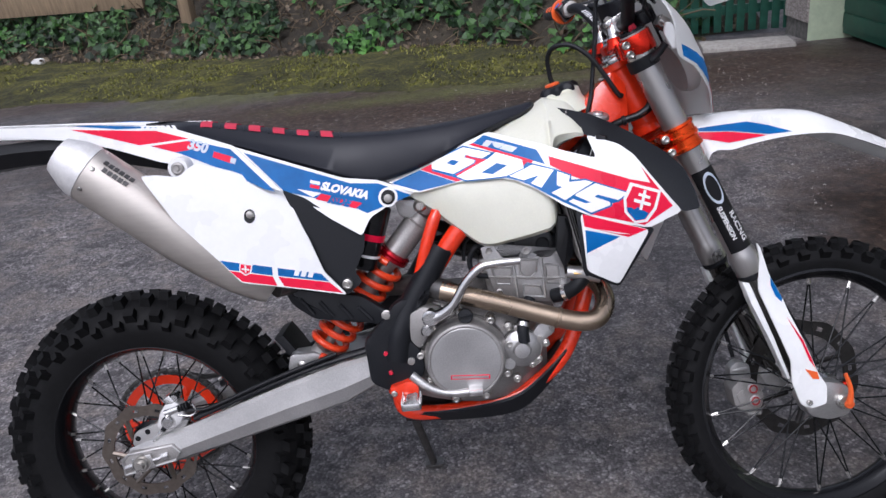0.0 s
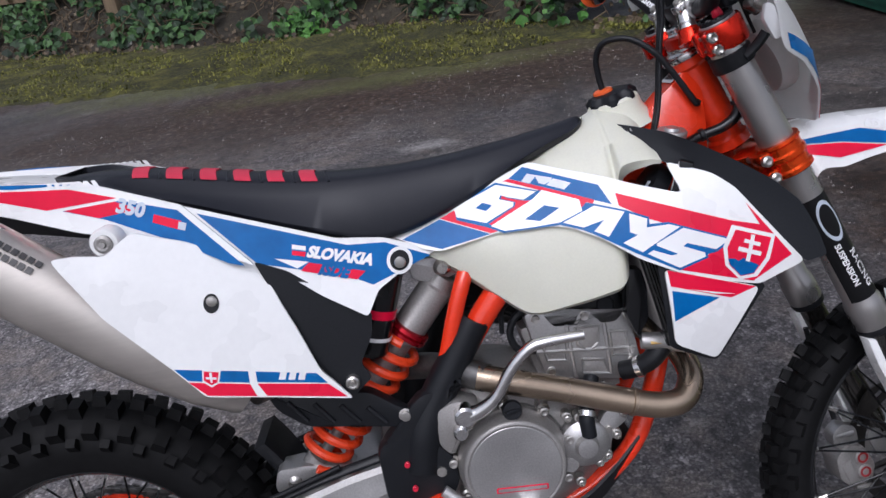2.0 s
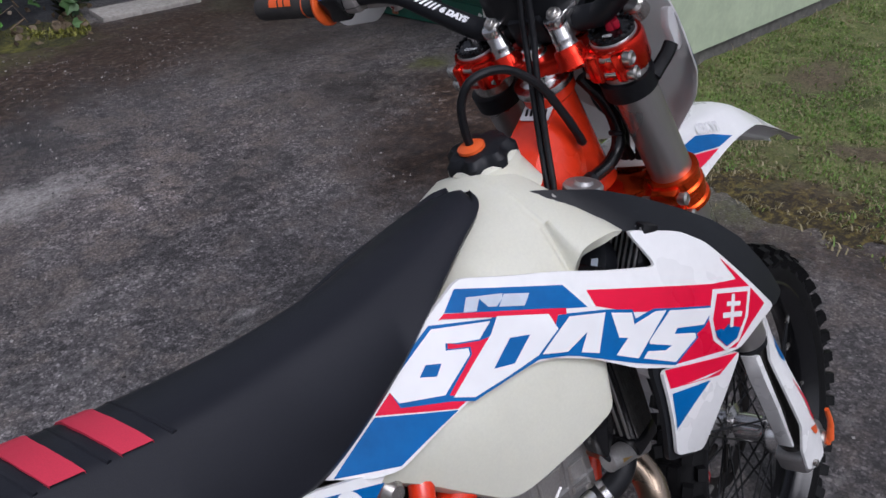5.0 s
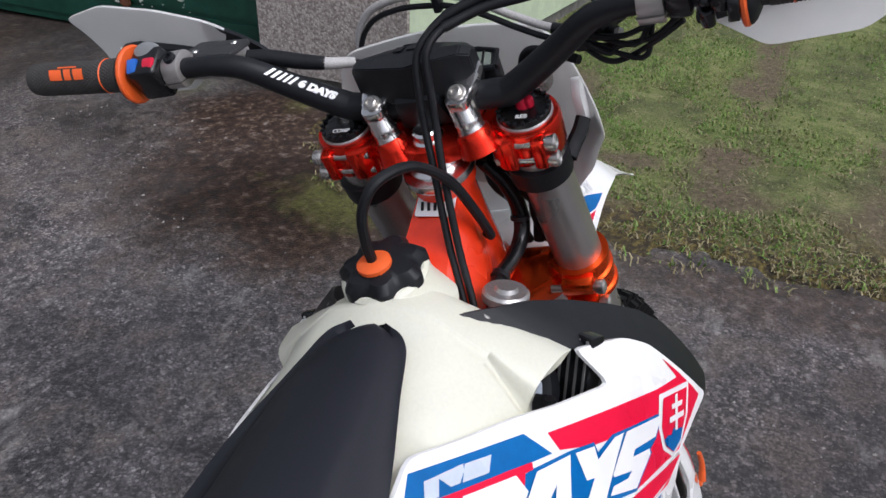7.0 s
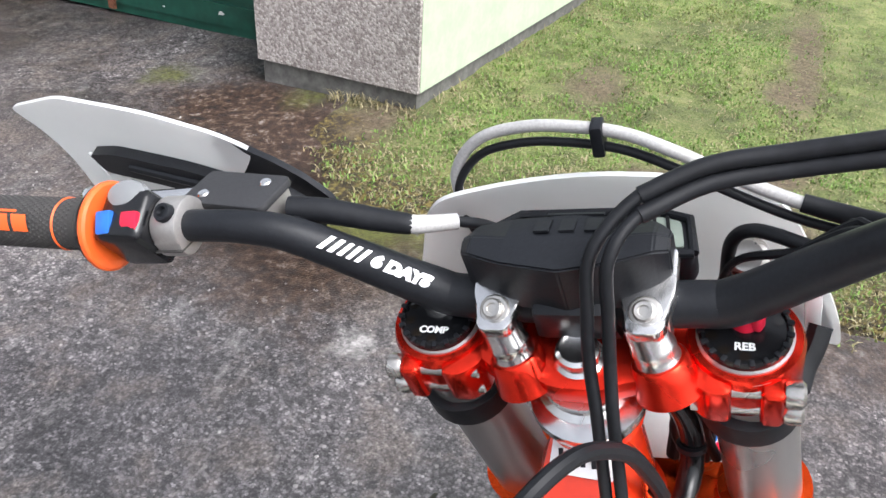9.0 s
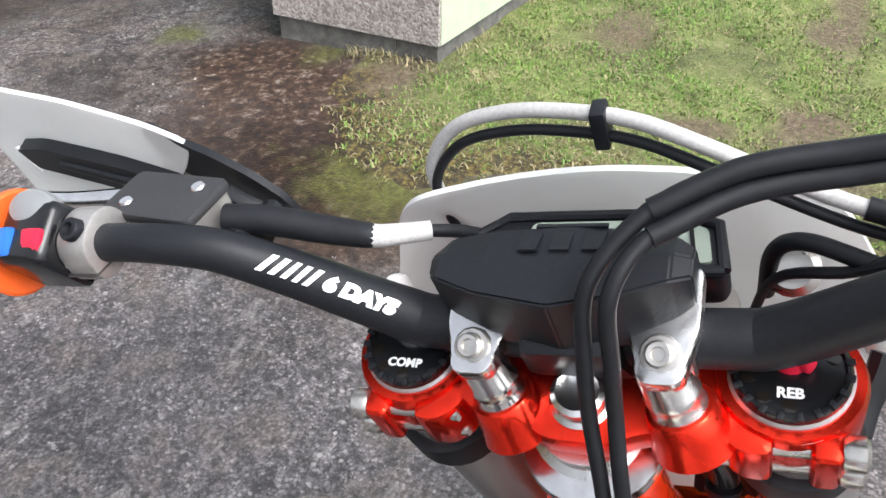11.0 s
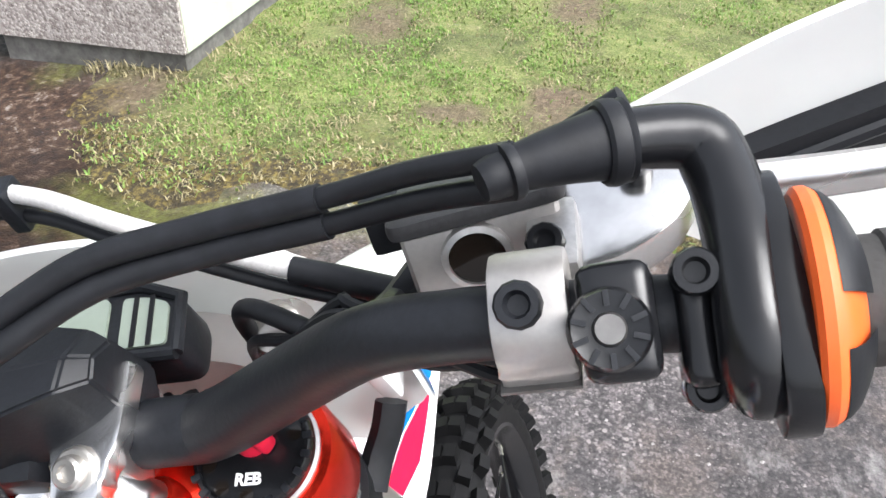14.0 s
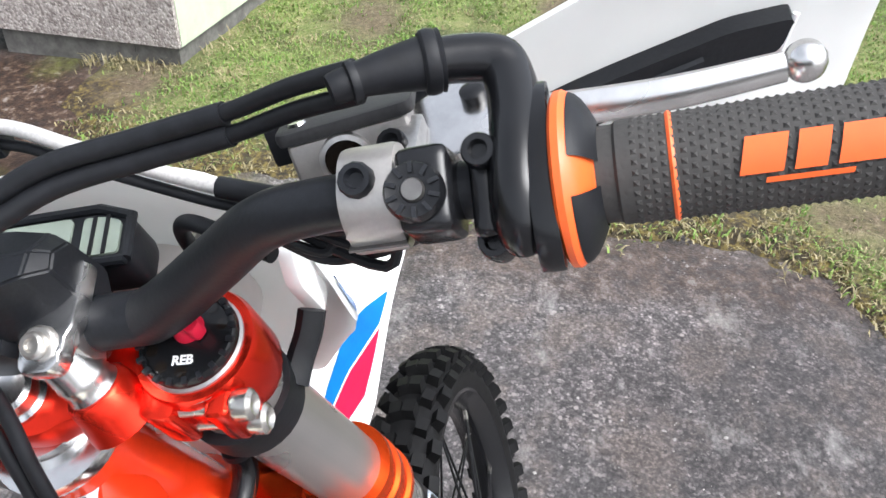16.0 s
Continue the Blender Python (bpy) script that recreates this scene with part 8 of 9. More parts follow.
# instrument
DASH = at(0.074, 0.003, 0.006, 0, 4, 0)
dash = part("instrument", mesh((plate, rounded([(-0.012, -0.072), (0.018, -0.068), (0.026, -0.046), (0.026, 0.046), (0.014, 0.062), (-0.012, 0.064)], 0.010, 4), 0.028, DASH, 0.005)), black_plastic, bike, "black digital instrument", FORK)
part("screen", mesh((plate, rounded([(-0.008, -0.034), (0.020, -0.030), (0.020, 0.030), (-0.008, 0.034)], 0.004), 0.002, DASH @ at(0, 0, 0.0145))), gauge_face, dash, "pale green display")
part("side_display", mesh((plate, rounded([(-0.007, -0.064), (0.014, -0.061), (0.018, -0.050), (0.019, -0.037), (-0.007, -0.041)], 0.003), 0.002, DASH @ at(0, 0, 0.0145))), gauge_face, dash, "pale grey side display")
for k in range(2):
    part("display_divider", mesh((box, 0.026, 0.0022, 0.0012, DASH @ at(0.006, -0.046 - 0.008 * k, 0.0157, 0, 0, 8))), black_film, dash)
bezel = [(-0.012, -0.072), (0.018, -0.068), (0.026, -0.046), (0.026, 0.046), (0.014, 0.062), (-0.012, 0.064), (-0.012, -0.072)]
part("bezel", mesh((tube, [DASH @ Vector((x * 0.96, y * 0.97, 0.0145)) for x, y in bezel], 0.003, 8)), black_plastic, dash)


# headlamp mask
def mask_u(v, w):
    return -(0.148 - 1.5 * v * v - 18.0 * max(0.0, abs(v) - 0.105) ** 2 - 2.6 * max(0.0, w + 0.07) ** 2 - 0.25 * max(0.0, -0.12 - w))


MASK = [(-0.100, 0.038), (-0.118, 0.020), (-0.150, -0.066), (-0.152, -0.090), (-0.120, -0.170), (-0.070, -0.235), (0.070, -0.235), (0.120, -0.170), (0.152, -0.090), (0.150, -0.066), (0.118, 0.020), (0.100, 0.038), (0.0, 0.040)]
bm = shell(rounded(MASK, 0.012, 4), mask_u, 0.004, 0.02)
bmesh.ops.transform(bm, matrix=Matrix(((0, -1, 0, 0), (1, 0, 0, 0), (0, 0, 1, 0), (0, 0, 0, 1))), verts=bm.verts)
mask = part("headlamp_mask", bm, thin_white, bike, "white headlamp mask seen from behind", FORK)
part("headlamp", mesh((lathe, [(0.0, 0.0), (0.055, 0.004), (0.062, 0.018), (0.062, 0.03), (0.0, 0.045)], at(0.100, 0, -0.12) @ pose(0, 0, 0, 0, 90, 0), 28)), grey_white, mask)
for nm, poly, mat in (("blue_film", [(-0.146, -0.070), (-0.150, -0.092), (-0.118, -0.168), (-0.104, -0.150)], blue_film), ("red_film", [(-0.117, -0.170), (-0.072, -0.233), (-0.060, -0.200), (-0.103, -0.152)], red_film)):
    for sgn in (-1, 1):
        bm = shell([(x * sgn, z) for x, z in poly], mask_u, 0.0, 0.02, False, 0.0012)
        bmesh.ops.transform(bm, matrix=Matrix(((0, -1, 0, 0), (1, 0, 0, 0), (0, 0, 1, 0), (0, 0, 0, 1))), verts=bm.verts)
        part(nm, bm, mat, mask)
for s in (-1, 1):
    part("mask_strap", mesh((tube, [(0.026, s * 0.124, -0.071), (0.040, s * 0.128, -0.067), (0.052, s * 0.134, -0.061), (0.063, s * 0.138, -0.054)], 0.0085, 8, None, 4, 0.7), (lathe, [(0.027, -0.082), (0.0318, -0.081), (0.0325, -0.078), (0.0325, -0.058), (0.027, -0.056)], at(0.021, s * 0.095, 0), 28)), rubber, bike, "black rubber mask strap", FORK)
    part("mask_hook", mesh((plate, rounded([(-0.008, -0.028), (0.010, -0.028), (0.014, 0.020), (0.004, 0.028), (-0.010, 0.010)], 0.006), 0.010, at(0.078, s * 0.134, -0.045) @ SIDE, 0.003)), white_plastic, bike, "", FORK)


# front mudguard
def fender_section(u, w, half, drop, flare=0.026):
    return (u, [(0.0, w), (half * 0.45, w - 0.002), (half * 0.8, w - 0.008), (half, w - 0.018), (half + flare, w - drop), (half + flare - 0.005, w - drop), (half - 0.006, w - 0.022), (half * 0.78, w - 0.013), (0.0, w - 0.005)])


FENDER = ((-0.150, -0.410, 0.046, 0.030), (-0.060, -0.318, 0.050, 0.050), (0.030, -0.276, 0.052, 0.060), (0.072, -0.228, 0.058, 0.076), (0.110, -0.236, 0.059, 0.083), (0.150, -0.252, 0.060, 0.076), (0.205, -0.276, 0.060, 0.068), (0.250, -0.299, 0.060, 0.062), (0.300, -0.327, 0.060, 0.058), (0.340, -0.362, 0.056, 0.052), (0.420, -0.452, 0.050, 0.042), (0.500, -0.548, 0.042, 0.032), (0.580, -0.636, 0.022, 0.018))
fender = part("front_mudguard", loft(smooth_sections([fender_section(*k) for k in FENDER], 5)), white_plastic, bike, "white front mudguard with blue and red graphics", FORK)
FENDER_LINE = smooth_sections([(u, [(w, h), (d, 0.0)]) for u, w, h, d in FENDER], 5)


def flank_y(u, w):
    """The mudguard's right flank as y over (u, w)."""
    us = [r[0] for r in FENDER_LINE]
    top, h, d = [float(np.interp(u, us, [r[1][i][j] for r in FENDER_LINE])) for i, j in ((0, 0), (0, 1), (1, 0))]
    k = (top - 0.018 - w) / max(0.004, d - 0.018)
    return -(h + (0.026 * k if k > 0 else 0.030 * k) + 0.0006)


for s in (-1, 1):
    film("blue_film", [(0.070, -0.247), (0.120, -0.266), (0.170, -0.286), (0.205, -0.314), (0.240, -0.348), (0.194, -0.329), (0.130, -0.286), (0.072, -0.255)], flank_y, blue_film, fender, 0.0008, step=0.02, left=s > 0)
    film("red_film", [(0.068, -0.255), (0.130, -0.288), (0.190, -0.329), (0.150, -0.316), (0.112, -0.304), (0.068, -0.270)], flank_y, red_film, fender, 0.0008, step=0.02, left=s > 0)

    def on_flank(x, y, s=s):
        x = x * -s
        u, w = 0.206 + x * 0.80 + y * 0.60, -0.303 - x * 0.60 + y * 0.80
        return (u, -s * (flank_y(u, w) - 0.0016), w)
    part("word", lettering("6DAYS", 0.0135, on_flank, shear=0.2 * -s, bold=0.0012, spacing=1.1), white_film, fender, "white lettering 6DAYS")

# front brake: caliper on the left leg, hose to it
axle_lever = part("axle_adjuster", mesh((tube, [(0.070, -0.132, -0.905), (0.084, -0.136, -0.875), (0.088, -0.136, -0.840)], [0.007, 0.005, 0.004], 10, None, 4), (lathe, [(0.0, 0.006), (0.009, 0.006), (0.011, 0.0), (0.011, -0.01)], at(0.070, -0.126, -0.908) @ pose(0, 0, 0, 90, 0, 0), 20)), orange_plastic, bike, "orange axle lever", LEGS)
fcal = part("front_caliper", mesh((side_plate, rounded([(-0.094, -0.832), (-0.062, -0.824), (-0.036, -0.842), (-0.032, -0.886), (-0.050, -0.910), (-0.087, -0.912), (-0.106, -0.876)], 0.010, 4), 0.070, 0.050, 0.006)), engine_grey, bike, "silver front brake caliper", LEGS)
part("caliper_bracket", mesh((side_plate, rounded([(-0.074, -0.790), (-0.050, -0.784), (-0.030, -0.806), (-0.040, -0.838), (-0.070, -0.836), (-0.084, -0.812)], 0.008, 3), 0.066, 0.030, 0.004), (tube, [(-0.072, 0.058, -0.800), (-0.040, 0.056, -0.812)], 0.008, 12)), aluminium, fcal)
part("caliper_bridge", mesh((side_plate, rounded([(-0.092, -0.852), (-0.070, -0.846), (-0.074, -0.904), (-0.094, -0.896)], 0.005, 3), 0.048, 0.010, 0.003)), engine_grey, fcal)
part("caliper_pin", mesh((tube, [(-0.088, 0.044, -0.905), (-0.060, 0.044, -0.918)], 0.005, 10)), bolt_metal, fcal)
for u, h in ((-0.050, -0.859), (-0.058, -0.887)):
    part("piston_rim", mesh((lathe, [(0.0115, 0.002), (0.0135, 0.001), (0.0140, -0.004)], at(u, 0.0445, h) @ pose(0, 0, 0, 90, 0, 0), 24)), aluminium, fcal)
    part("piston_cap", mesh((lathe, [(0.0, 0.001), (0.006, 0.001), (0.007, 0.003), (0.010, 0.003), (0.0118, 0.0), (0.0118, -0.004)], at(u, 0.0445, h) @ pose(0, 0, 0, 90, 0, 0), 20)), dull_red, fcal, "dull red caliper piston cap")
part("caliper_arm", mesh((side_plate, rounded([(-0.05, -0.80), (0.0, -0.83), (0.01, -0.87), (-0.04, -0.90)], 0.01), 0.085, 0.016, 0.003)), aluminium, fcal)
part("disc_guard", mesh((tube, [(-0.012, 0.080, -0.60), (-0.030, 0.078, -0.68), (-0.050, 0.074, -0.78)], 0.005, 8)), rubber, bike, "front brake hose by the fork", LEGS)

# hoses and cables over the bars
for off, r, mat, lab in (((0, 0, 0), 0.0040, hose_grey, "braided grey brake hose"), ((-0.004, 0.0, -0.010), 0.0030, rubber, "black cable looped over the mask")):
    pts = [(0.060, -0.192, 0.042), (0.070, -0.170, 0.036), (0.079, -0.145, 0.037), (0.0855, -0.120, 0.0425), (0.0925, -0.090, 0.0555), (0.099, -0.060, 0.0710), (0.111, -0.030, 0.0770), (0.119, 0.0, 0.0780), (0.125, 0.035, 0.0760), (0.127, 0.068, 0.0670), (0.125, 0.090, 0.0460), (0.1235, 0.098, 0.0200), (0.125, 0.096, -0.030), (0.125, 0.088, -0.12)]
    part("brake_hose" if mat is hose_grey else "looped_cable", mesh((tube, [(a + off[0], b + off[1] * 1, c + off[2]) for a, b, c in pts], r, 12, None, 7)), mat, bike, lab, FORK)
part("hose_sleeve", mesh((tube, [(0.062, -0.188, 0.041), (0.070, -0.170, 0.036), (0.079, -0.145, 0.037), (0.0840, -0.126, 0.0410)], [0.0062, 0.0060, 0.0058, 0.0055], 12, None, 5)), rubber, bike, "", FORK)
part("hose_clip", mesh((box, 0.014, 0.008, 0.022, at(0.1145, -0.012, 0.0725, 0, 10, 0), 0.002)), black_plastic, bike, "black hose clip", FORK)
for k, d in enumerate((-0.0048, 0.0048)):
    a = [(0.050 + 0.5 * d, -0.230, 0.127 + d * 0.8), (0.058 + 0.5 * d, -0.200, 0.116 + d * 0.8), (0.064 + 0.5 * d, -0.166, 0.103 + d * 0.8), (0.064 + d * 0.5, -0.120, 0.097 + d * 0.8), (0.056 + d * 0.6, -0.080, 0.098 + d * 0.8), (0.038 + d, -0.046, 0.096 + d * 0.5), (0.014 + d * 0.6, -0.026 + d, 0.084), (-0.004, -0.022 + d * 1.2, 0.054), (-0.0175, -0.020 + d * 1.2, 0.025), *[FORK.inverted() @ Vector((x, y + d, z)) for x, y, z in ((1.0577, -0.024, 1.100), (1.0533, -0.0263, 1.070), (1.049, -0.0287, 1.040), (1.043, -0.033, 1.005), (1.031, -0.0426, 0.969), (1.020, -0.050, 0.945))]]
    cable = part("throttle_cable", mesh((tube, a, 0.0038, 12, None, 7)), rubber, bike, "black throttle cable", FORK)
    part("cable_sleeve", mesh((tube, [a[2], a[3], a[4], a[5]], 0.0049, 12, None, 6)), rubber, cable)

# right-hand controls
KNURL = surface("knurled_grip_rubber", (0.035, 0.033, 0.031), 0.75, vary=0.2, grain=60, bump=0.2)
nt = KNURL.node_tree
vor = add(nt, "ShaderNodeTexVoronoi", Scale=400.0)
tc = nt.nodes.new("ShaderNodeTexCoord")
nt.links.new(tc.outputs["Object"], vor.inputs["Vector"])
knob_h = ramp(nt, vor.outputs["Distance"], ((0.15, 1.0), (0.55, 0.0)))
bump_to(nt, nt.nodes["Principled BSDF"], knob_h, 0.25, 0.0004)


def grips(s):
    g0, g1 = bar_at(s * (0.3025 if s < 0 else 0.3045)), bar_at(s * 0.430)
    ax = along(g0, g1)
    L = (g1 - g0).length
    g = part("handgrip", mesh((lathe, [(0.012, -0.004), (0.0165, -0.003), (0.0165, 0.012), (0.0175, 0.013), (0.0175, L - 0.006), (0.0165, L), (0.0, L + 0.001)], ax, 40)), KNURL, bike, "black knurled handgrip with an orange flange", FORK)
    part("flange", mesh((lathe, [(0.0168, 0.0060), (0.0190, 0.0052), (0.0225, 0.0036), (0.0262, 0.0016), (0.0290, -0.0008), (0.0304, -0.0030), (0.0302, -0.0054), (0.0285, -0.0066), (0.020, -0.0066), (0.0165, -0.006)], ax, 64)), orange_plastic, g, "orange grip flange")
    d = (g1 - g0).normalized()
    back = (Vector((-0.62, 0, 0.78)) - d * d.dot(Vector((-0.62, 0, 0.78)))).normalized()
    turn = Matrix.Translation(g0) @ Matrix((back, d.cross(back), d)).transposed().to_4x4()
    for a0, arc in ((8, 0.44), (-172, 0.43)):
        part("flange_pad", mesh((lathe, [(0.0174, 0.0074), (0.0190, 0.0067), (0.0225, 0.0051), (0.0262, 0.0030), (0.0284, 0.0008), (0.0292, -0.0008)], turn @ pose(0, 0, 0, 0, 0, a0), 30, False, arc)), rubber, g)
    studs = bmesh.new()
    for i in range(34):
        for j in range(32):
            a, h = 2 * math.pi * (j + 0.5 * (i % 2)) / 32, 0.0185 + (L - 0.0285) * i / 33
            r, c = 0.0011, turn @ Vector((0.0182 * math.cos(a), 0.0181 * math.sin(a), h))
            base = [turn @ Vector((0.0174 * math.cos(a + p / 0.0175), 0.0174 * math.sin(a + p / 0.0175), h + q)) for p, q in ((-r, -r), (r, -r), (r, r), (-r, r))]
            vs = [studs.verts.new(p) for p in base]
            top = studs.verts.new(c)
            for q in range(4):
                studs.faces.new((vs[q], vs[(q + 1) % 4], top))
    tagged(part("grip_studs", studs, KNURL, g), kind="stuff")
    part("grip_ring", mesh((lathe, [(0.0177, 0.0290), (0.0184, 0.0300), (0.0177, 0.0310)], ax, 40)), orange_plastic, g)
    # maker's mark as plain slanted bars
    side = back.cross(d)
    for h0, h1, lo, hi in ((0.050, 0.0625, -0.28, 0.36), (0.0655, 0.0745, -0.28, 0.36), (0.0775, 0.0935, -0.28, 0.36), (0.058, 0.0825, -0.46, -0.36)):
        bm = bmesh.new()
        for e in range(6):
            a0, a1 = lo + (hi - lo) * e / 6, lo + (hi - lo) * (e + 1) / 6
            bm.faces.new([bm.verts.new(g0 + d * (h + 0.004 * a * -s) + (back * math.cos(a) + side * math.sin(a)) * 0.0184) for a, h in ((a0, h0), (a1, h0), (a1, h1), (a0, h1))])
        part("mark_bar", bm, orange_plastic, g)
    return g


for s in (-1, 1):
    grips(s)
    pv, pt = (0.2285, 0.0215) if s < 0 else (0.248, 0.020)
    c = bar_at(s * pv)
    pc = part("lever_perch", mesh((plate, rounded([(-0.0175, -0.002), (-0.0150, 0.0085), (-0.0085, 0.0150), (0.0060, 0.0172), (0.0150, 0.0135), (0.0205, 0.0040), (0.0195, -0.0060), (0.0110, -0.0140), (-0.0020, -0.0170), (-0.0125, -0.0150), (-0.0180, -0.0095)], 0.006, 4), pt, Matrix.Translation((c.x, s * pv, c.z)) @ SIDE, 0.0022)), perch_metal, bike, "silver lever perch clamp", FORK)
    part("clamp_split", mesh((box, 0.020, pt + 0.0006, 0.0011, at(c.x - 0.010, s * pv, c.z - 0.0065, 0, 18, 0))), steel, pc)
    part("perch_arm", mesh((box, 0.034, 0.016, 0.012, at(c.x + 0.030, s * (pv + 0.006), c.z - 0.010, 0, 20, 0), 0.003)), aluminium, pc)
    part("perch_bolt", mesh((lathe, [(0.0, 0.0022), (0.0028, 0.0022), (0.0038, 0.0050), (0.0058, 0.0050), (0.0066, 0.0035), (0.0066, -0.003), (0.0074, -0.003), (0.0074, -0.006)], at(c.x - 0.0030, s * (pv - 0.002), c.z + 0.0155, 0, -24, 0), 12)), black_plastic, pc)
    R = at(0.068 if s < 0 else 0.061, s * (0.211 if s < 0 else 0.222), 0.0725 if s < 0 else 0.079, 0, 30 if s < 0 else 14, -s * 8)
    L2 = 0.052 if s < 0 else 0.064
    rs = part("brake_reservoir" if s < 0 else "clutch_reservoir", mesh((box, 0.034, L2, 0.027 if s < 0 else 0.024, R, 0.004, 1.0, 3)), perch_metal, bike, "grey fluid reservoir with a dark lid", FORK)
    part("lid", mesh((plate, rounded([(-0.019, -L2 / 2 - 0.003), (0.019, -L2 / 2 - 0.003), (0.019, L2 / 2 + 0.003), (-0.019, L2 / 2 + 0.003)], 0.006), 0.006, R @ at(0, 0, 0.0155 if s < 0 else 0.0135), 0.002)), dark_lid, rs, "dark grey lid")
    for dx, dy in ((0.009, -0.020), (-0.009, 0.020)):
        part("lid_screw", mesh((lathe, [(0.0, 0.001), (0.0035, 0.0012), (0.0042, 0.0)], R @ at(dx, dy, 0.0186 if s < 0 else 0.0166), 14)), bright_metal, rs)
    if s < 0:
        part("sight_glass", mesh((lathe, [(0.0, -0.001), (0.0086, -0.001), (0.0092, 0.0005)], R @ at(-0.0175, 0.003, 0.001) @ pose(0, 0, 0, 0, -90, 0), 24)), sight_glass, rs, "dark round sight glass")
        part("sight_ring", mesh((lathe, [(0.0092, -0.002), (0.0092, 0.002), (0.0112, 0.0015), (0.0120, -0.002)], R @ at(-0.0175, 0.003, 0.001) @ pose(0, 0, 0, 0, -90, 0), 28, True)), aluminium, rs)
    # levers
    c = bar_at(s * 0.226)
    c.z -= 0.038
    lv = part("lever", mesh((tube, [(c.x + 0.052, s * 0.242, c.z - 0.004), (c.x + 0.064, s * 0.266, c.z - 0.003), (c.x + 0.062, s * 0.300, c.z - 0.002), (c.x + 0.060, s * 0.342, c.z), (c.x + 0.064, s * 0.386, c.z)], [0.010, 0.0085, 0.0078, 0.0072, 0.0064], 12, None, 5, 0.62)), bright_metal, bike, "polished hand lever with a ball end", FORK)
    part("ball_end", mesh((lathe, [(0.0, -0.0088), (0.0034, -0.0082), (0.0063, -0.0063), (0.0082, -0.0034), (0.0088, 0.0), (0.0082, 0.0034), (0.0063, 0.0063), (0.0034, 0.0082), (0.0, 0.0088)], at(c.x + 0.065, s * 0.394, c.z), 20)), bright_metal, lv)
    part("lever_pivot", mesh((lathe, [(0.0, 0.012), (0.006, 0.012), (0.008, 0.008), (0.010, 0.008), (0.010, -0.012)], at(c.x + 0.058, s * 0.243, c.z - 0.004), 16)), bolt_metal, lv)
    if s < 0:
        part("adjuster_wheel", mesh((lathe, [(0.0, -0.006), (0.006, -0.006), (0.006, 0.006), (0.0, 0.006)], along((c.x + 0.062, -0.285, c.z - 0.003), (c.x + 0.061, -0.300, c.z - 0.002)), 16)), steel, lv)

brk = part("lever_bracket", mesh((plate, rounded([(0.042, -0.236), (0.060, -0.228), (0.078, -0.232), (0.090, -0.248), (0.088, -0.272), (0.072, -0.282), (0.056, -0.272), (0.046, -0.256)], 0.007, 4), 0.016, at(0, 0, 0.079) @ pose(0, 0, 0, 0, 6, 0), 0.003)), bright_metal, bike, "cast brake lever bracket", FORK)
part("pivot_bolt", mesh((lathe, [(0.0, 0.003), (0.004, 0.003), (0.0055, 0.002), (0.0055, -0.004)], at(0.078, -0.262, 0.0810, 0, 6, 0), 16)), satin_black, brk)
part("cap_bolt", mesh((lathe, [(0.0, 0.0030), (0.0024, 0.0030), (0.0034, 0.0055), (0.0052, 0.0055), (0.0060, 0.004), (0.0060, -0.008)], at(0.0474, -0.2330, 0.0925, 0, -14, 0), 12)), satin_black, brk)
kill = part("starter_switch", mesh((box, 0.032, 0.0205, 0.028, at(0.015, -0.2510, 0.102, 0, -24, 0), 0.005, 0.94, 3)), satin_black, bike, "black switch block with a round button", FORK)
KB = at(0.0055, -0.2490, 0.1185, 4, -24, 0)
part("switch_ring", mesh((lathe, [(0.0, 0.0005), (0.0055, 0.0005), (0.0092, 0.0015), (0.0104, -0.001), (0.0104, -0.008)], KB, 28)), satin_black, kill)
for k in range(10):
    part("ring_rib", mesh((box, 0.0038, 0.0014, 0.0012, KB @ pose(0, 0, 0, 0, 0, 36 * k) @ at(0.0075, 0, 0.0016))), black_plastic, kill)
part("button", mesh((lathe, [(0.0, 0.0022), (0.0036, 0.0022), (0.0042, 0.001), (0.0042, 0.0)], KB, 20)), steel, kill, "grey button")
# twist-grip housing
hs = part("throttle_housing", mesh((plate, [(p.x, p.y) for p in curve_points([(0.052, 0.107, 0), (0.046, 0.1155, 0), (0.034, 0.1195, 0), (0.016, 0.1205, 0), (-0.001, 0.1160, 0), (-0.0125, 0.107, 0), (-0.0165, 0.098, 0), (-0.0145, 0.089, 0), (-0.004, 0.0830, 0), (0.014, 0.0815, 0), (0.034, 0.086, 0), (0.047, 0.096, 0)], 3)], 0.0085, at(0, -0.2903, 0) @ SIDE, 0.0012)), satin_black, bike, "black throttle housing", FORK)
part("cable_elbow", mesh((tube, [(0.058, -0.252, 0.122), (0.0605, -0.266, 0.1185), (0.060, -0.278, 0.115), (0.053, -0.2815, 0.1125), (0.040, -0.2830, 0.1125), (0.022, -0.2832, 0.1130), (0.007, -0.2825, 0.1105), (-0.0015, -0.282, 0.1050), (-0.0055, -0.282, 0.0990), (-0.0060, -0.282, 0.0970)], [0.0084, 0.0088, 0.0092, 0.0094, 0.0094, 0.0094, 0.0093, 0.0090, 0.0082, 0.006], 16, None, 6)), satin_black, hs, "black cable elbow")
part("cable_boot", mesh((tube, [(0.046, -0.221, 0.129), (0.0475, -0.224, 0.1285), (0.051, -0.232, 0.127), (0.055, -0.244, 0.1245), (0.0585, -0.255, 0.1215), (0.0595, -0.259, 0.1205)], [0.0052, 0.0060, 0.0066, 0.0084, 0.0104, 0.0116], 18, None, 5)), rubber, hs, "rubber cable boot")
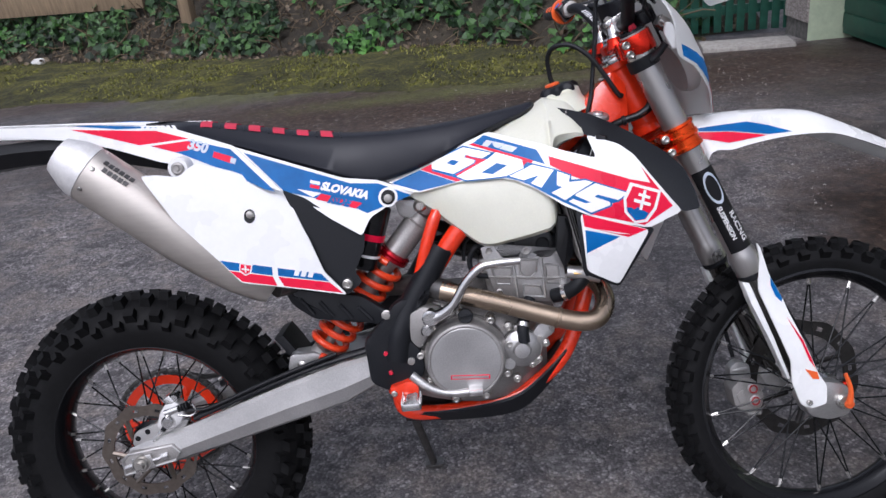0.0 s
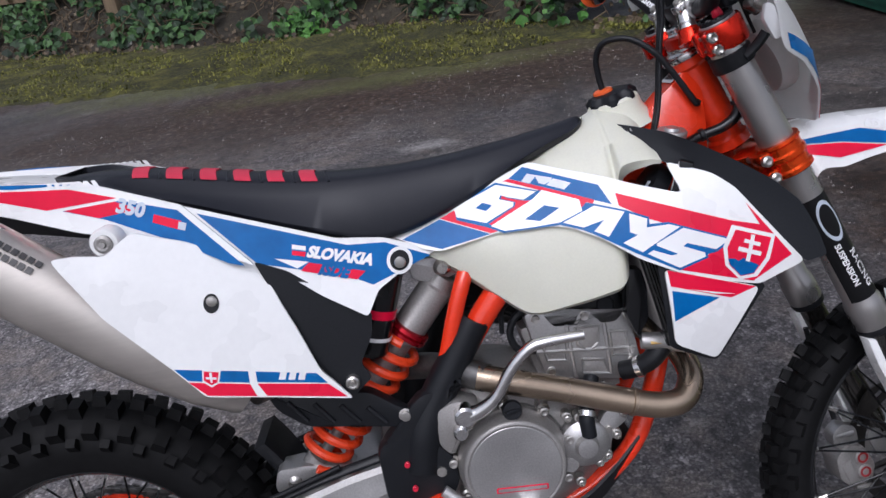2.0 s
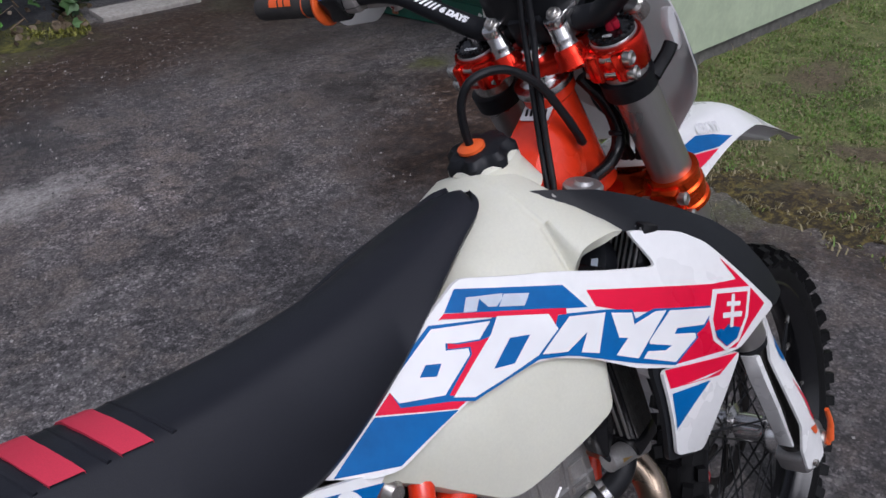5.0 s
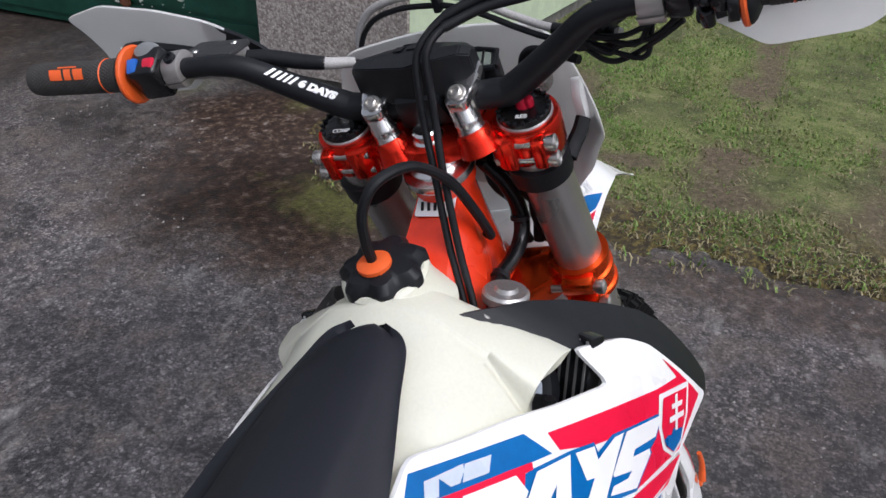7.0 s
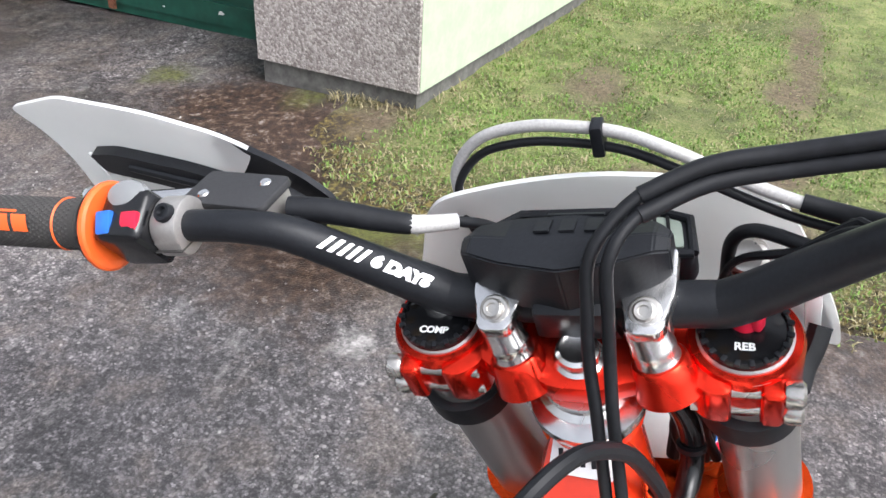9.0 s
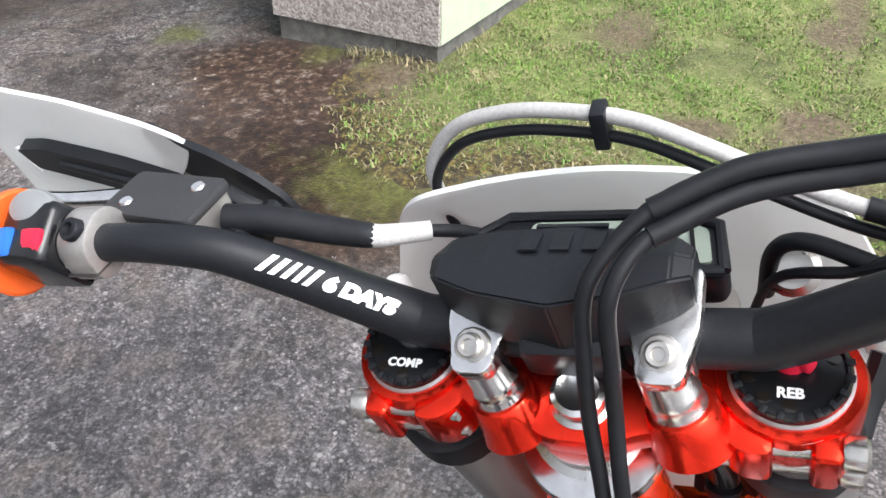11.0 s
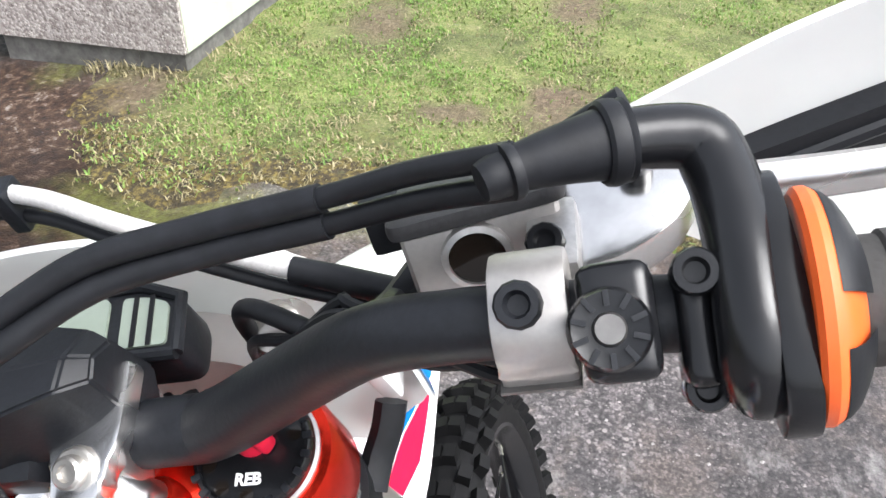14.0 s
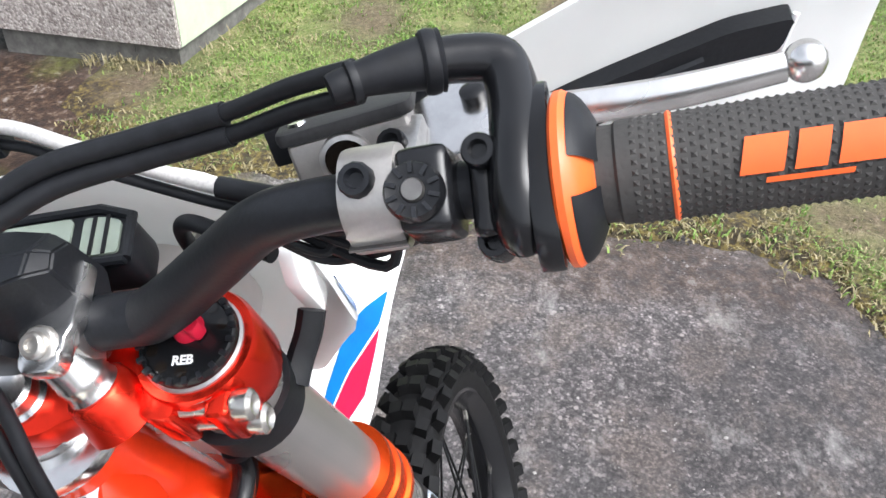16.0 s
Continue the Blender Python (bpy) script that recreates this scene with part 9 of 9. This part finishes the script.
part("boot_lip", mesh((lathe, [(0.0106, -0.0032), (0.0116, -0.0022), (0.0120, 0.0), (0.0116, 0.0022), (0.0106, 0.0032)], along((0.0585, -0.255, 0.1215), (0.0597, -0.260, 0.1203)), 28)), rubber, hs)
part("boot_step", mesh((lathe, [(0.0064, -0.0020), (0.0078, -0.0014), (0.0080, 0.0), (0.0074, 0.0016)], along((0.0495, -0.229, 0.1276), (0.0520, -0.235, 0.1264)), 24)), rubber, hs)
part("half_clamp", mesh((box, 0.034, 0.0105, 0.024, at(0.014, -0.2702, 0.097, 0, -24, 0), 0.004, 0.9, 3)), satin_black, hs)
for u, w in ((0.020, 0.115), (-0.001, 0.091)):
    part("housing_bolt", mesh((lathe, [(0.0, 0.0006), (0.0026, 0.0006), (0.0034, 0.0042), (0.0054, 0.0042), (0.0060, 0.0030), (0.0060, -0.014)], at(u, -0.2708, w, 0, -24, 0), 20)), satin_black, hs)

# left-hand switches
kl = bar_at(0.264)
sw = part("switch_block", mesh((box, 0.040, 0.040, 0.042, at(kl.x - 0.001, 0.2770, kl.z + 0.001, 0, -14, 0), 0.007, 0.92, 3)), satin_black, bike, "black switch block with blue and red buttons", FORK)
part("blue_button", mesh((box, 0.016, 0.0115, 0.007, at(kl.x - 0.0125, 0.2865, kl.z + 0.0190, 0, -30, 6), 0.0025)), blue_plastic, sw, "blue button")
part("red_button", mesh((box, 0.015, 0.014, 0.006, at(kl.x - 0.0118, 0.2675, kl.z + 0.0178, 0, -30, 0), 0.003)), red_plastic, sw, "red button")
part("dip_switch", mesh((lathe, [(0.0, 0.0050), (0.0090, 0.0046), (0.0135, 0.0030), (0.0150, 0.0), (0.0140, -0.008)], at(kl.x + 0.0085, 0.2775, kl.z + 0.0215, 6, -16, 0) @ Matrix.Diagonal((0.72, 1.0, 1.0, 1.0)), 24)), switch_grey, sw, "grey rocker switch")
part("clutch_hose", mesh((tube, [(0.058, 0.184, 0.080), (0.061, 0.160, 0.0735), (0.062, 0.130, 0.063), (0.0622, 0.107, 0.0568), (0.0640, 0.100, 0.054), (0.074, 0.080, 0.044), (0.092, 0.062, 0.010), (0.100, 0.05, -0.05)], [0.0086, 0.0086, 0.0080, 0.0070, 0.0036, 0.0036, 0.004, 0.004], 14, None, 5)), rubber, bike, "clutch hose in a black sleeve", FORK)
part("hose_braid", mesh((tube, [(0.0622, 0.1070, 0.0568), (0.0640, 0.100, 0.054), (0.0740, 0.080, 0.044)], [0.0066, 0.0062, 0.0054], 12, None, 5)), hose_grey, bike, "", FORK)

# wiring below the right bar
for k in range(5):
    z = 0.004 * k
    q = (0.0, 0.006, -0.004, 0.009, -0.002)[k]
    part("control_wire", mesh((tube, [(0.030, -0.250, 0.082 - z), (0.034 + q, -0.225, 0.066 - z + q), (0.040 - q, -0.198 - 1.5 * q, 0.052 - 1.6 * z), (0.048 + 1.5 * q, -0.172 + 2 * q, 0.050 - 1.4 * z + q), (0.056 + q, -0.150, 0.050 - 0.5 * z), (0.062, -0.122, 0.024), (0.076, -0.088, -0.004), (0.082, -0.072, -0.060)], 0.0026, 8, None, 6)), rubber, bike, "", FORK)
part("wire_clip", mesh((box, 0.014, 0.012, 0.014, at(0.052, -0.158, 0.044), 0.003)), black_plastic, bike, "", FORK)
part("key_barrel", mesh((lathe, [(0.0, 0.004), (0.010, 0.004), (0.014, 0.0), (0.014, -0.02)], at(0.085, -0.095, -0.01, 0, -30, 0), 20)), bolt_metal, bike, "", FORK)
part("lamp_hose", mesh((tube, [(0.050, -0.152, 0.026), (0.066, -0.124, 0.027), (0.079, -0.100, 0.023), (0.084, -0.087, 0.006), (0.084, -0.082, -0.030)], 0.0044, 16, None, 10)), rubber, bike, "", FORK)

# cables down the right of the steering head
loom = part("head_loom", mesh((tube, [(1.128, -0.036, 1.070), (1.150, -0.048, 1.035), (1.163, -0.053, 1.000), (1.160, -0.053, 0.972), (1.136, -0.050, 0.955), (1.101, -0.044, 0.9455), (1.060, -0.052, 0.932)], [0.0080, 0.0085, 0.0090, 0.0090, 0.0085, 0.0080, 0.0075], 14, None, 7)), satin_black, bike, "taped black wiring loom by the steering head")
part("loom_tie", mesh((lathe, [(0.0088, -0.004), (0.0104, -0.003), (0.0104, 0.003), (0.0088, 0.004)], along((1.106, -0.0448, 0.9470), (1.096, -0.0440, 0.9445)), 18)), black_plastic, loom)
part("loom_tie", mesh((lathe, [(0.0090, -0.003), (0.0108, -0.002), (0.0108, 0.002), (0.0090, 0.003)], along((1.1625, -0.053, 0.990), (1.1615, -0.053, 0.982)), 18)), black_plastic, loom)

for k, (v, r) in enumerate(((-0.036, 0.0065), (-0.047, 0.0050), (-0.058, 0.0070), (-0.068, 0.0045))):
    q = 0.006 * (1 if k % 2 else -1)
    part("front_loom", mesh((tube, [(0.060, v + 0.010, -0.020), (0.046 + q, v, -0.060), (0.040, v - q, -0.110), (0.044 - q, v + q, -0.160), (0.036, v, -0.205)], r, 10, None, 6)), rubber, bike, "black wiring behind the number plate", FORK)

# hand guards
GUARD = [(0.232, 0.084), (0.262, 0.098), (0.320, 0.116), (0.396, 0.130), (0.462, 0.120), (0.446, 0.086), (0.436, 0.040), (0.424, 0.008), (0.392, -0.006), (0.310, -0.002), (0.254, 0.036)]


def guard_u(v, w):
    return -(0.116 + 0.165 * (v - 0.242) - 0.10 * max(0.0, v - 0.41) - 3.6 * (w - 0.10) ** 2)


SWAP = Matrix(((0, -1, 0, 0), (1, 0, 0, 0), (0, 0, 1, 0), (0, 0, 0, 1)))
for s, dw, di in ((-1, -0.034, -0.051), (1, 0.0, -0.016)):
    bm = shell(rounded([(s * v, w + dw + (0.0 if w > 0.05 else 0.024 if s > 0 else 0.014)) for v, w in GUARD], 0.010, 3), lambda v, w: guard_u(abs(v), w - dw), 0.0035, 0.02)
    bmesh.ops.transform(bm, matrix=SWAP, verts=bm.verts)
    hg = part("hand_guard", bm, thin_white, bike, "white plastic hand guard", FORK)
    bm = shell(rounded([(s * v, w + di) for v, w in ((0.252, 0.076), (0.300, 0.086), (0.372, 0.096), (0.402, 0.093), (0.394, 0.076), (0.300, 0.064), (0.252, 0.062))], 0.006, 3), lambda v, w: guard_u(abs(v), w - di) + 0.006, 0.010, 0.02)
    bmesh.ops.transform(bm, matrix=SWAP, verts=bm.verts)
    part("guard_insert", bm, black_plastic, hg, "black ribbed insert")
    part("insert_edge", mesh((tube, [(-guard_u(0.400, 0.094) - 0.014, s * 0.401, 0.094 + di), (-guard_u(0.392, 0.072) - 0.014, s * 0.394, 0.072 + di)], 0.0016, 8)), white_film, hg)
    part("guard_rib", mesh((tube, [(-guard_u(0.270, 0.070) - 0.015, s * 0.270, 0.070 + di), (-guard_u(0.36, 0.083) - 0.015, s * 0.360, 0.083 + di)], 0.004, 8)), black_plastic, hg)
    if s > 0:
        bm = shell(rounded([(0.264, 0.098), (0.244, 0.088), (0.218, 0.0775), (0.197, 0.0645), (0.181, 0.047), (0.178, 0.030), (0.196, 0.026), (0.226, 0.032), (0.264, 0.056)], 0.006, 3), lambda v, w: -(0.1005 + 0.25 * (v - 0.178)), 0.005, 0.02)
        bmesh.ops.transform(bm, matrix=SWAP, verts=bm.verts)
        part("guard_mount", bm, black_plastic, hg, "black guard mount")
        part("mount_rib", mesh((box, 0.010, 0.034, 0.012, at(0.092, 0.204, 0.048, 32, 0, -14), 0.003)), black_plastic, hg)
    else:
        part("guard_mount", mesh((tube, [(0.064, -0.172, 0.042), (0.090, -0.190, 0.040), (0.113, -0.235, 0.056), (0.118, -0.262, 0.070)], [0.0055, 0.0055, 0.0055, 0.005], 12, None, 6)), black_plastic, hg, "black guard mount")
        part("guard_bracket", mesh((box, 0.012, 0.015, 0.022, at(0.078, -0.1765, 0.074, 0, 30, 8), 0.003)), black_plastic, hg, "black bracket beside the reservoir")
    part("mount_arm", mesh((tube, [bar_at(s * 0.176) + Vector((0.010, 0, -0.006)), (0.060, s * 0.172, 0.048 if s < 0 else 0.062), (0.088, s * 0.186, 0.040 if s < 0 else 0.048)], 0.0055 if s < 0 else 0.007, 10)), black_plastic, hg)
